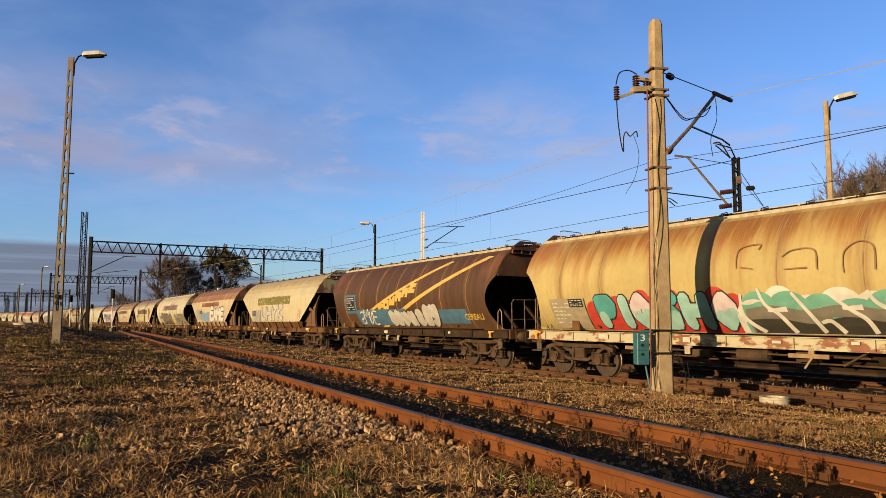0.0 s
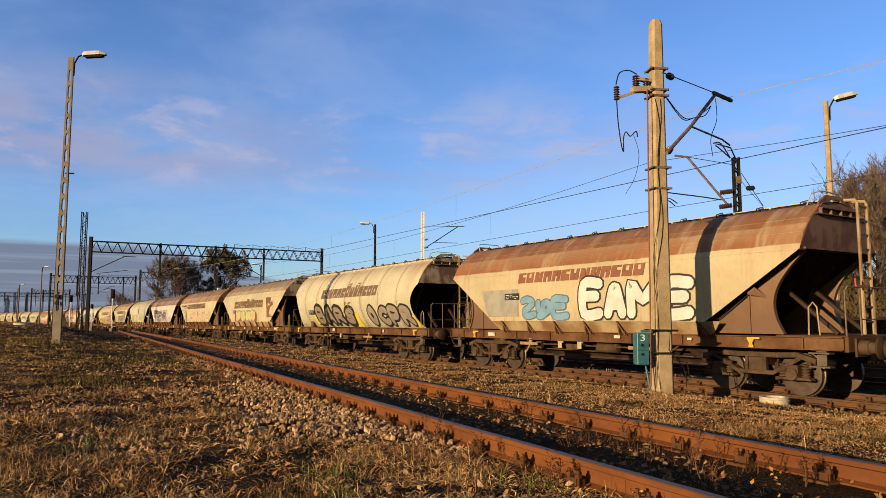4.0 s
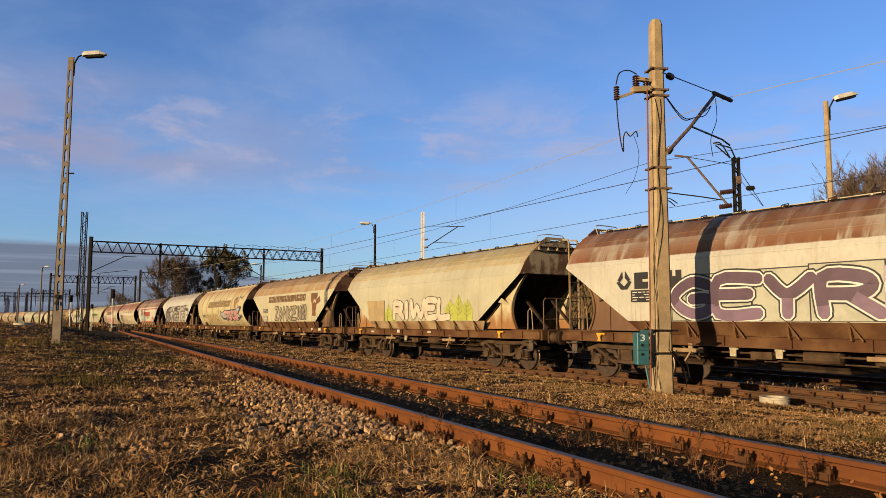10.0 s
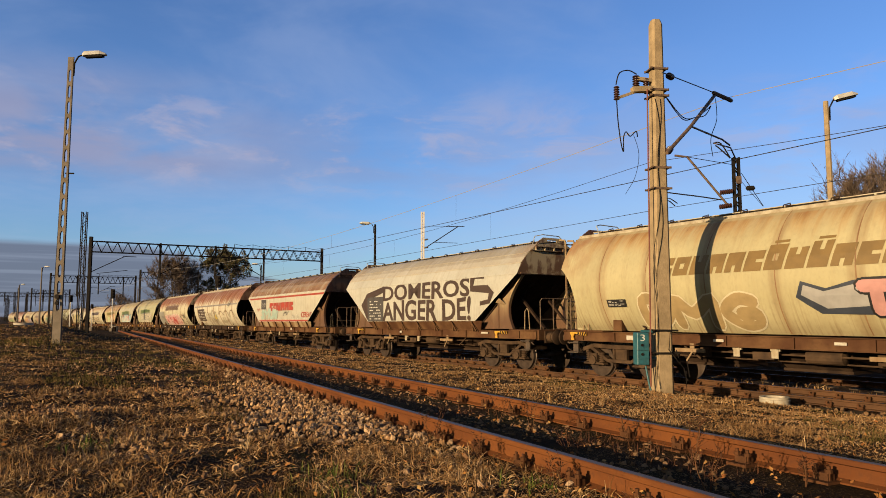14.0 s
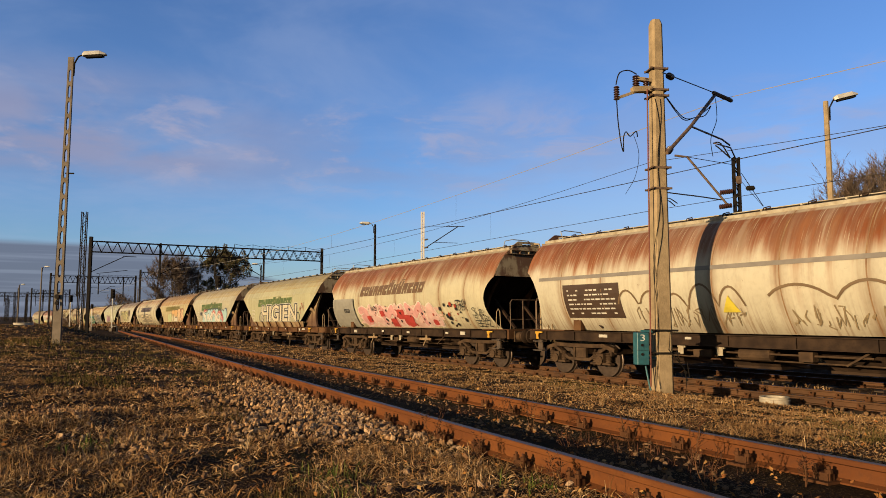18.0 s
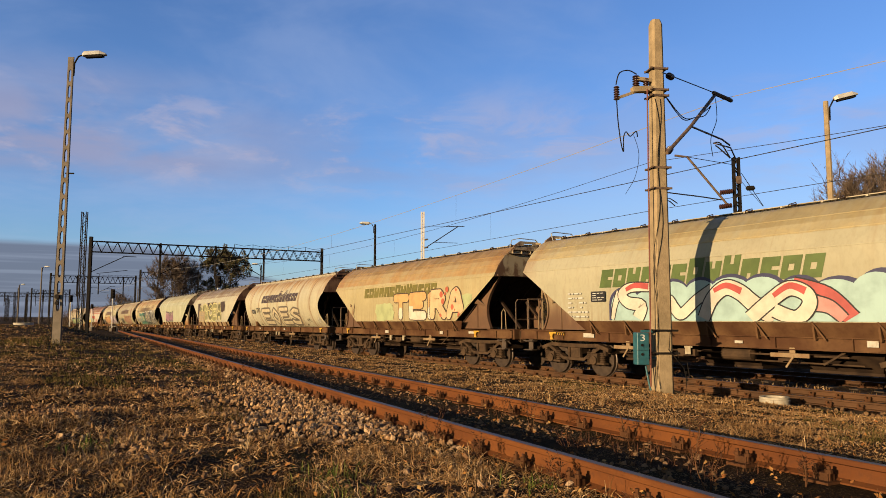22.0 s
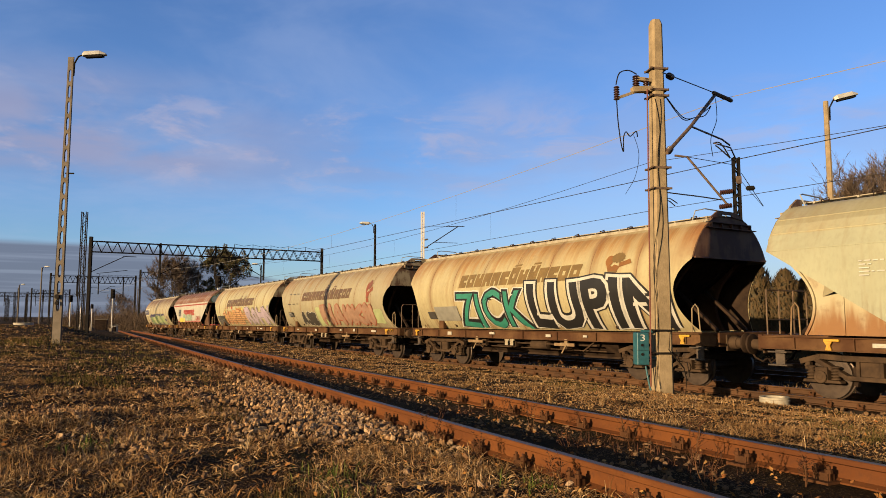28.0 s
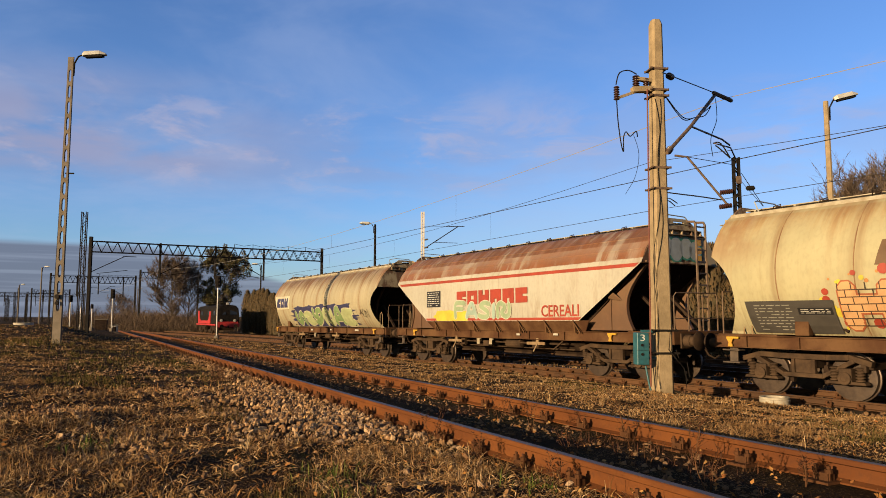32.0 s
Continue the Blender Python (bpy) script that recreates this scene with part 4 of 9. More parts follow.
def brake_gear_mesh():
    g = Geo()
    g.lathe([(0.02, -0.42), (0.15, -0.4), (0.15, 0.35), (0.02, 0.38)], (0.5, -1.0, 0.84), "X", 14)
    g.tube([(-3.0, -1.12, 0.86), (3.0, -1.12, 0.86)], 0.022, 6)
    g.tube([(-3.2, -0.95, 0.72), (3.2, -0.95, 0.7)], 0.018, 6)
    g.box((-0.8, -1.15, 0.82), (0.5, 0.12, 0.16))
    g.box((1.7, -1.1, 0.84), (0.3, 0.2, 0.2))
    g.box((-2.3, -1.15, 0.84), (0.24, 0.1, 0.2))
    g.beam((2.5, -1.15, 0.7), (3.0, -1.15, 1.0), 0.04)
    g.beam((-2.9, -1.15, 0.95), (-2.4, -1.15, 0.66), 0.04)
    return g.mesh("brake_gear", "bogie")


def hand_wheel_mesh():
    g = Geo()
    ring = [(0.2 * math.cos(a), 0, 0.2 * math.sin(a)) for a in [i * math.pi / 9 for i in range(19)]]
    g.tube(ring, 0.018, 6, cap=False)
    for a in (0.4, 1.45, 2.5):
        g.beam((-0.19 * math.cos(a), 0, -0.19 * math.sin(a)), (0.19 * math.cos(a), 0, 0.19 * math.sin(a)), 0.02)
    return g.mesh("hand_wheel", "bogie")


def release_bar_mesh():
    """A pale flat lever on its hanger below the frame."""
    g = Geo()
    g.box((0, 0, 0.87), (0.85, 0.04, 0.09))
    g.box((0.05, 0.03, 0.93), (0.12, 0.05, 0.2))
    g.beam((0.1, -0.02, 0.86), (-0.06, -0.05, 0.62), 0.04)
    return g.mesh("release_bar", "tan_steel", bevel=0.006)


def tag_plate_mesh():
    g = Geo()
    g.box((0, 0, 0.88), (0.16, 0.02, 0.2))
    g.box((0, 0.03, 0.96), (0.22, 0.05, 0.06))
    return g.mesh("tag_plate", "pale_steel", bevel=0.004)


def handle_mesh():
    g = Geo()
    g.box((0.08, 0, 1.2), (0.3, 0.05, 0.045))
    g.prism([(-0.08, 1.19), (0.1, 1.19), (0.05, 1.09), (0.08, 1.0), (-0.05, 1.0), (-0.02, 1.09)], -0.02, 0.02)
    return g.mesh("brake_lever", "yellow", bevel=0.005)


def foot_step_mesh():
    g = Geo()
    for z in (0.93, 0.66):
        g.box((0, 0, z), (0.42, 0.2, 0.03))
    g.box((-0.02, 0.05, 0.82), (0.2, 0.03, 0.32))
    return g.mesh("foot_step", "rail_steel")


def plate_mesh():
    return Geo().box((0, 0, 0), (0.5, 0.012, 0.13)).mesh("plate", "white_plate")


def lower_box_mesh():
    return Geo().box((0, 0, 0), (0.3, 0.16, 0.3)).mesh("valve_box", "brown_steel", bevel=0.01)




def mirrored(fn, sx, sy):
    """The same mesh turned over, with its faces kept outward."""
    me = fn().copy()
    me.transform(Matrix.Diagonal((sx, sy, 1, 1)))
    if sx * sy < 0:
        me.flip_normals()
    return me


def hopper_wagon(kind, paint, label, i, levers, steel, frame_paint, apron_paint, gusset):
    root = tagged(new("hopper_wagon"), label, "freight wagon", "grain train wagons")
    sh = shared

    def p(name, key, fn, m=None, parent=root, lab="", pt=None):
        return part(name, sh(key, fn), parent, m, lab, pt)

    p("body", "body" + kind, lambda: body_mesh(kind), pt=paint)
    for sx in (1, -1):
        e = "e%d" % sx
        back = pose(-FRONT[kind] if sx > 0 else 0, 0, 0)
        p("end_panel", "panel" + kind + e, lambda: mirrored(lambda: end_panel_mesh(kind), sx, 1), back, pt=MAT["end_brown" if i in (0, 3, 6, 7, 9, 10, 12, 13, 18, 19, 21) else "end_tan"] if i != 1 else paint)
        # the sheet's dark colour stands in for the shade inside the opening
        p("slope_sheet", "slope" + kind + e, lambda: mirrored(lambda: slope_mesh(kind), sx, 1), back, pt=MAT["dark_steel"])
        p("end_platform", "plat" + e, lambda: mirrored(platform_mesh, sx, 1))
        if (i, sx) != (21, 1):
            p("handrail", "frame" + e, lambda: mirrored(rail_frame_mesh, sx, 1))
        p("roof_handrail", "toprail" + e, lambda: mirrored(top_rail_mesh, sx, 1), back)
        p("coupler", "coup" + e, lambda: mirrored(coupler_mesh, sx, 1))
        for sy in (-1, 1):
            b = p("buffer", "buf" + e, lambda: mirrored(buffer_mesh, sx, 1), pose(0, sy * 0.875, 0))
            p("buffer_head", "bufh" + e, lambda: mirrored(buffer_head_mesh, sx, 1), None, b)
            gy = sy * (1.16 if kind == "angular" else 0.88)
            p("gusset", "gus" + e, lambda: mirrored(lambda: gusset_mesh(kind), sx, 1), back @ pose(0, gy, 0), pt=MAT[gusset])
            p("strut", "strut" + e, lambda: mirrored(strut_mesh, sx, 1), pose(0, sy * 0.55, 0))
        # inner shell of the barrel, its shade put into the colour
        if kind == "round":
            p("lining", "lining" + e, lambda: mirrored(shade_lining_mesh, sx, 1), back)
        p("grab_handle", "grab" + e, lambda: mirrored(hook_rail_mesh, sx, 1))
        p("foot_step", "step", foot_step_mesh, pose(sx * 6.55, -1.32, 0))
    lx = ENDS[kind] - FRONT[kind] + 0.24
    lad = i != 21 and p("ladder", "ladder", ladder_mesh, pose(lx, 0, 0), pt=MAT["arm_steel" if i in (1, 10, 24) else "pale_steel" if i in (6, 9) else "tan_steel"])
    for k in range(9 if lad else 0):
        p("rung", "rung", rung_mesh, pose(0, 0, 1.55 + k * 0.31), lad)
    if i in (5, 15, 2):
        p("ladder", "ladder_low", short_ladder_mesh)
    if i in (3, 10, 22):
        p("brake_crank", "crank", crank_mesh, pose(lx + 0.1, 0, 0), lab="red brake crank")
    for sy in (-1, 1):
        p("solebar", "sole%d" % sy, lambda: mirrored(solebar_mesh, 1, -sy), pose(0, sy * 1.3, 0), pt=MAT[frame_paint])
    p("roof_walkway", "walkway", walkway_mesh, Matrix.Translation((-FRONT[kind] / 2, 0, 0)) @ Matrix.Diagonal((ENDS[kind] / 6.8, 1, 1, 1)))
    for k in range(12):
        p("hatch_latch", "latch", latch_mesh, pose(-5.9 + k * 1.07, 0, 0))
    if kind == "round":
        for x in SEAMS:
            p("weld_seam", "seam", seam_mesh, pose(x, 0, 0), pt=MAT["seam_rust"])
        p("roof_rail", "gutter", gutter_mesh, Matrix.Translation((-FRONT[kind] / 2, 0, 0)) @ Matrix.Diagonal((ENDS[kind] / 6.8, 1, 1, 1)))
        p("valve_box", "vbox", lower_box_mesh, pose(-5.0, -1.16, 1.42))
    else:
        p("waist_ridge", "waist", waist_mesh, pt=paint)
        p("roof_ridge", "roofridge", roof_ridge_mesh, pt=paint)
        p("apron", "apron", apron_mesh, pt=MAT[apron_paint])
        for k in range(7):
            p("rib", "rib", rib_mesh, pose(-3.75 + k * 1.25, 0, 0), pt=MAT[steel])
    for x in (-2.6, 0.0, 2.6):
        p("discharge_chute", "chute", chute_mesh, pose(x, 0, 0))
    p("brake_gear", "gear", brake_gear_mesh)
    if i in (5, 12):
        p("hand_wheel", "hwheel", hand_wheel_mesh, pose(2.2, -1.36, 0.86))
    if i not in (1, 13):
        for x in (-2.6, 1.9):
            p("release_bar", "relbar", release_bar_mesh, pose(x, -1.34, 0))
    rnd = random.Random(i * 7 + 3)
    for x in (-1.15, -0.45)[:rnd.choice((1, 2, 2))]:
        p("tag_plate", "tag", tag_plate_mesh, pose(x + rnd.uniform(-0.3, 0.3), -1.3, 0))
    for x in levers:
        p("brake_lever", "lever", handle_mesh, pose(x, -1.38, 0))
    if i in (9, 10, 11, 16, 22):
        for x in levers:
            p("hazard_plate", "hazard", hazard_mesh, pose(x + 0.38, -1.375, 1.18))
    for x, s in ((-4.2, 0.7), (-1.4, 0.5), (0.9, 0.4), (3.2, 0.35), (4.6, 0.8)):
        if rnd.random() < 0.7:
            p("plate", "plate", plate_mesh, Matrix.Translation((x + rnd.uniform(-0.5, 0.5), -1.365, 1.13 + rnd.uniform(-0.02, 0.03))) @ Matrix.Diagonal((s * rnd.uniform(0.7, 1.2), 1, rnd.choice((0.45, 0.6, 0.9)), 1)))
    wheels = []
    for bx in (-BOGIES[kind], BOGIES[kind]):
        bo = p("bogie", "bolster", bolster_mesh, pose(bx, 0, 0))
        for sy in (-1, 1):
            p("side_frame", "sframe", side_frame_mesh, pose(0, sy * 1.0, 0), bo)
            for ax in (-0.9, 0.9):
                p("axlebox", "abox%d" % sy, lambda: mirrored(axlebox_mesh, 1, -sy), pose(ax, sy * 1.04, 0), bo)
                for dx in (-0.25, 0.25):
                    p("spring", "spring", spring_mesh, pose(ax + dx, sy * 1.04, 0), bo)
                p("brake_shoe", "shoe", brake_shoe_mesh, pose(ax - 0.53 if ax > 0 else ax + 0.53, sy * 0.78, 0), bo)
        for ax in (-0.9, 0.9):
            wheels.append(p("wheelset", "wheelset", wheelset_mesh, pose(ax, 0, 0.46), bo))
    return root, wheels


def travelled(t):
    """Metres that the train has rolled at a time."""
    u = t / 16
    return 152.9235 * u + 60.8246 * u**2 - 66.1929 * u**3 + 33.2686 * u**4 - 6.184 * u**5


DEEP = (0.25, 0.073, 0.018)
RUST, BROWN, SAND = (0.155, 0.066, 0.032), (0.17, 0.09, 0.05), (0.4, 0.33, 0.18)
# kind, base, roof tone, height of the roof tone, rust, grime, bands, steel, label
WAGONS = [
    ("round", (0.58, 0.455, 0.2), (0.3, 0.135, 0.035), 3.25, 0.7, 0.35, 0, "brown_steel", "ochre-cream barrel-sided grain hopper wagon with red and teal graffiti"),
    ("round", (0.092, 0.043, 0.022), (0.07, 0.032, 0.017), 3.5, 0.15, 0.2, 0, "dark_steel", "brown barrel-sided grain hopper wagon with yellow diagonal stripes"),
    ("angular", (0.6, 0.53, 0.38), SAND, 3.45, 0.1, 0.3, 1, "brown_steel", "cream slab-sided grain hopper wagon with silver graffiti"),
    ("angular", (0.58, 0.48, 0.33), (0.215, 0.09, 0.042), 3.25, 0.3, 0.3, 1, "brown_steel", "cream slab-sided hopper wagon, rusty roof, blue and silver graffiti"),
    ("round", (0.62, 0.57, 0.45), (0.34, 0.24, 0.15), 3.7, 0.2, 0.3, 0, "brown_steel", "pale barrel-sided hopper wagon with silver and yellow graffiti"),
    ("angular", (0.58, 0.5, 0.36), BROWN, 3.6, 0.12, 0.3, 1, "brown_steel", "cream slab-sided hopper wagon with a brown sheaf emblem"),
    ("angular", (0.58, 0.52, 0.36), (0.22, 0.115, 0.055), 3.2, 0.3, 0.6, 1, "brown_steel", "cream slab-sided hopper wagon with rust-brown roof and faded pink graffiti"),
    ("angular", (0.63, 0.6, 0.57), RUST, 3.15, 0.12, 0.4, 1, "brown_steel", "white slab-sided hopper wagon with rusty roof and purple graffiti"),
    ("angular", (0.57, 0.54, 0.44), SAND, 3.4, 0.1, 0.4, 1, "brown_steel", "cream slab-sided hopper wagon with pale leafy graffiti"),
    ("angular", (0.6, 0.55, 0.41), (0.3, 0.19, 0.095), 3.25, 0.15, 0.55, 1, "brown_steel", "cream slab-sided hopper wagon with streaked rusty roof and sheaf emblem"),
    ("round", (0.62, 0.54, 0.34), (0.42, 0.24, 0.09), 3.55, 0.4, 0.3, 0, "brown_steel", "yellowed barrel-sided hopper wagon with pink outlined graffiti"),
    ("angular", (0.62, 0.6, 0.57), (0.45, 0.42, 0.39), 3.6, 0.06, 0.25, 0, "brown_steel", "white slab-sided hopper wagon with dark brown block graffiti"),
    ("angular", (0.62, 0.58, 0.51), (0.2, 0.105, 0.055), 3.3, 0.2, 0.4, 1, "brown_steel", "white slab-sided hopper wagon with red lettering and a red waist band"),
    ("round", (0.74, 0.67, 0.56), DEEP, 3.0, 0.75, 0.35, 0, "dark_steel", "rusty-topped barrel-sided hopper wagon with faded grey graffiti"),
    ("round", (0.68, 0.61, 0.46), DEEP, 3.08, 0.75, 0.3, 0, "brown_steel", "rust-streaked barrel-sided hopper wagon with pink splashed graffiti"),
    ("angular", (0.54, 0.51, 0.34), SAND, 3.7, 0.06, 0.35, 0, "brown_steel", "beige slab-sided hopper wagon with outlined block graffiti and green lettering"),
    ("angular", (0.55, 0.5, 0.38), SAND, 3.4, 0.08, 0.3, 1, "brown_steel", "beige slab-sided hopper wagon with pale blue and red graffiti"),
    ("angular", (0.57, 0.47, 0.28), (0.36, 0.24, 0.12), 3.3, 0.2, 0.4, 1, "brown_steel", "yellowed slab-sided hopper wagon with bright spotted graffiti"),
    ("round", (0.64, 0.575, 0.44), (0.42, 0.25, 0.11), 3.5, 0.4, 0.3, 0, "brown_steel", "cream barrel-sided hopper wagon with hollow silver graffiti"),
    ("angular", (0.61, 0.56, 0.45), BROWN, 3.4, 0.15, 0.3, 1, "brown_steel", "beige slab-sided hopper wagon with yellow and olive graffiti"),
    ("angular", (0.56, 0.55, 0.41), (0.48, 0.45, 0.31), 3.5, 0.08, 0.4, 0, "brown_steel", "beige slab-sided hopper wagon with violet bubble graffiti"),
    ("round", (0.62, 0.52, 0.32), (0.42, 0.24, 0.09), 3.45, 0.4, 0.25, 0, "brown_steel", "ochre barrel-sided hopper wagon with green and black graffiti"),
    ("round", (0.5, 0.43, 0.3), (0.36, 0.26, 0.16), 3.5, 0.15, 0.3, 0, "brown_steel", "beige barrel-sided hopper wagon with salmon and green graffiti"),
    ("round", (0.62, 0.55, 0.36), (0.42, 0.26, 0.11), 3.6, 0.35, 0.25, 0, "brown_steel", "cream barrel-sided hopper wagon with brick-patterned and pink graffiti"),
    ("angular", (0.64, 0.59, 0.53), (0.215, 0.085, 0.04), 3.2, 0.3, 0.35, 1, "brown_steel", "white slab-sided hopper wagon with rusty roof and red lettering"),
    ("round", (0.56, 0.48, 0.34), BROWN, 3.3, 0.35, 0.3, 0, "brown_steel", "weathered last barrel-sided hopper wagon with navy and green graffiti"),
]
# where each wagon's rear buffers stand along the line at the start
REARS = [17.77, 33.08, 48.21, 63.50, 78.79, 93.90, 108.76, 123.69, 138.42, 153.43, 168.56, 183.72, 199.15, 214.36, 229.56, 244.54, 259.43, 274.23, 289.24, 304.27, 319.50, 334.66, 349.82, 365.04, 380.28, 395.40]
# how far each wagon sits ahead of the middle of its place
SET = [0.13, 0.25, 0.15, 0.25, -0.25, -0.27, 0.0, 0.03, -0.2, 0.05, 0.15, 0.03, -0.2, -0.2, -0.22, -0.24, -0.22, 0.15, 0.12, 0.03, -0.05, 0.05, -0.07, 0.05, 0.0, 0.0]
TRAIN = []
for i, (kind, base, top, top_z, rust, grime, bands, steel, label) in enumerate(WAGONS):
    random.seed(100 + i)
    paint = body_paint("wagon_paint_%d" % i, base, top, top_z, rust, i + 1, grime=grime, bands=bands, barrel=kind == "round")
    root, wheels = hopper_wagon(kind, paint, label, i, (5.03, -5.5) if kind == "angular" else (6.1, -6.6), steel, "cream_frame" if i == 0 else "dark_steel" if i in (1, 13, 14) else "brown_steel", "tan_steel" if i in (3, 5, 8, 12, 15, 19, 20) else "brown_steel", "gusset_rust" if i in (8, 20) else "gusset_paint" if i in (9, 11, 15, 16) else "gusset_brown" if kind == "angular" else steel)
    front = REARS[i - 1] if i else REARS[0] - 15.1
    TRAIN.append((root, wheels, (front + REARS[i]) / 2 - SET[i], kind))


def wagon_pose(s):
    a, b = line_at(s - 4.85)[0], line_at(s + 4.85)[0]
    c, h = (a + b) / 2, a - b
    return pose(c.x, c.y, c.z, 0, -math.degrees(math.atan2(h.z, h.xy.length)), math.degrees(math.atan2(h.y, h.x)))


def motions():
    for root, wheels, c, kind in TRAIN:
        walk(root, [(k / 2, wagon_pose(c - travelled(k / 2))) for k in range(65)])
        # the wheels are seen to turn while the wagon runs the last sixty metres towards the camera and past it
        times = [k / 30 for k in range(961) if -12 < c - travelled(k / 30) < 58]
        for w in wheels:
            here = w.matrix_basis.translation.copy()
            rows = []
            for t in times:
                rows.append((t, Matrix.Translation(here) @ Matrix.Rotation((travelled(t) / 0.46) % (2 * math.pi), 4, "Y")))
            if not rows:
                continue
            if rows[0][0] > 0:
                rows.insert(0, (0.0, rows[0][1]))
            if rows[-1][0] < 32:
                rows.append((32.0, rows[-1][1]))
            walk(w, rows)


# ---- posts, wires, gantries ----
def flow(pts, n=5):
    """A smooth line through points."""
    P = [Vector(p) for p in pts]
    out = []
    for i in range(len(P) - 1):
        a, b, c, d = P[max(i - 1, 0)], P[i], P[i + 1], P[min(i + 2, len(P) - 1)]
        for k in range(n):
            t = k / n
            out.append(0.5 * (2 * b + (c - a) * t + (2 * a - 5 * b + 4 * c - d) * t * t + (3 * b - a - 3 * c + d) * t ** 3))
    return out + [P[-1]]


def concrete_pole():
    """The square tapered mast beside the line, with brackets, cables and its switch box."""
    px, py = 4.61, 14.95
    root = tagged(new("catenary_mast"), "weathered square concrete catenary mast beside the track", "mast")
    root.matrix_basis = pose(px, py, 0.03, 0, 0.62, 8) @ Matrix.Diagonal((0.946, 0.946, 0.946, 1))
    g = Geo()
    w0, w1, h = 0.202, 0.13, 8.62
    c = 0.05
    sec = lambda w: [(-w + c, -w), (w - c, -w), (w, -w + c), (w, w - c), (w - c, w), (-w + c, w), (-w, w - c), (-w, -w + c)]
    lv = [-0.4, 2.0, 4.0, 6.0, 8.5, h]
    for z in lv:
        w = w0 + (w1 - w0) * max(0, z) / h - (0.03 if z == h else 0)
        g.v += [(x, y, z) for x, y in sec(w)]
    for i in range(len(lv) - 1):
        for k in range(8):
            g.f.append((i * 8 + k, i * 8 + (k + 1) % 8, (i + 1) * 8 + (k + 1) % 8, (i + 1) * 8 + k))
    g.f.append(tuple(len(g.v) - 8 + k for k in range(8)))
    g.mi = [0] * len(g.f)
    part("shaft", g.mesh("shaft", "concrete"), root)

    def clamp(z, wide=0.3, mat="galv"):
        w = w0 + (w1 - w0) * z / h + 0.01
        q = Geo()
        for s in (-1, 1):
            q.box((0, s * w, z), (2 * w + wide, 0.035, 0.045))
            q.box((s * w, 0, z), (0.025, 2 * w, 0.045))
            q.lathe([(0.02, -w - 0.05), (0.02, w + 0.05)], (s * (w + wide / 2 - 0.03), 0, z), "Y", 6)
        part("clamp", q.mesh("clamp", mat), root)

    for z in (7.42, 6.92, 6.78, 5.1, 4.62):
        clamp(z, 0.14, "arm_steel")
    clamp(1.42, 0.2), clamp(0.92, 0.25)
    # insulator bracket reaching out from the shaft
    g = Geo()
    g.beam((-0.1, -0.05, 6.95), (-0.62, -0.05, 6.9), 0.16, 0.12)
    g.beam((-0.55, -0.05, 6.86), (-1.02, -0.12, 6.66), 0.06)
    g.beam((-0.15, -0.05, 7.15), (-0.5, -0.05, 7.17), 0.1, 0.08)
    part("bracket", g.mesh("bracket", "concrete"), root, label="pale steel bracket")
    for x, y, z0, n, r in ((-0.52, -0.05, 6.98, 5, 0.085), (-0.28, -0.05, 6.98, 4, 0.075), (-1.02, -0.12, 6.62, 6, 0.07)):
        prof = []
        for i in range(n):
            prof += [(r * 0.55, z0 + i * 0.055), (r, z0 + i * 0.055 + 0.015), (r * 0.9, z0 + i * 0.055 + 0.03), (r * 0.55, z0 + i * 0.055 + 0.045)]
        part("insulator", Geo().lathe(prof, (x, y, 0), seg=12).mesh("insulator", "insulator", smooth=True), root)
    g = Geo()
    g.tube(flow([(-0.5, -0.05, 7.28), (-0.7, -0.05, 7.36), (-0.93, -0.08, 7.27), (-1.03, -0.12, 6.98)]), 0.014, 6)
    g.tube(flow([(-1.02, -0.12, 6.62), (-0.99, -0.12, 6.1), (-0.92, -0.12, 5.58), (-0.87, -0.12, 5.44), (-0.86, -0.1, 5.75), (-0.8, -0.1, 5.9), (-0.7, -0.1, 5.8), (-0.56, -0.1, 5.92), (-0.44, 0.1, 5.86)]), 0.013, 6)
    g.tube(flow([(-0.62, -0.1, 5.84), (-0.5, -0.1, 5.4), (-0.55, 0.0, 4.9), (-0.75, 0.1, 4.5)]), 0.006, 5)
    part("cable", g.mesh("cable", "black"), root)
    g = Geo()
    g.tube([(-0.3, -0.16, 6.9), (-0.33, -0.2, 4.0), (-0.37, -0.24, 0.2)], 0.017, 8)
    part("earthing_rod", g.mesh("earthing_rod", "rusty_rod"), root, label="long rust-red rod")
    for k, y in enumerate((-0.05, 0.02)):
        g = Geo()
        pts = []
        for i in range(26):
            z = 6.7 - i * 0.262
            w = w0 + (w1 - w0) * max(z, 0) / h
            pts.append((-0.12 + 0.1 * math.sin(i * 0.21 + k) + 0.05 * math.sin(i * 0.7 + k), -w - 0.014, max(z, 0.05)))
        g.tube(pts, 0.006, 5)
        part("cable", g.mesh("cable", "black"), root)
    g = Geo()
    g.tube([(0.1, -0.24, 1.42), (0.05, -0.26, 1.0), (0.2, -0.3, 0.8), (0.42, -0.2, 0.6), (0.48, -0.2, 0.35), (0.45, -0.2, 0.05)], 0.013, 6)
    g.tube([(0.25, -0.2, 1.0), (0.3, -0.24, 0.75), (0.5, -0.2, 0.72), (0.55, -0.2, 0.4)], 0.011, 6)
    g.box((0.46, -0.21, 0.5), (0.05, 0.02, 0.06)), g.box((0.48, -0.21, 0.34), (0.05, 0.02, 0.05))
    part("cable", g.mesh("cable", "black"), root)
    # the cantilever over the main line
    def aloft(name, g, mat, m=None):
        ob = part(name, g.mesh(name, mat) if isinstance(g, Geo) else g, root)
        ob.matrix_parent_inverse = root.matrix_basis.inverted()
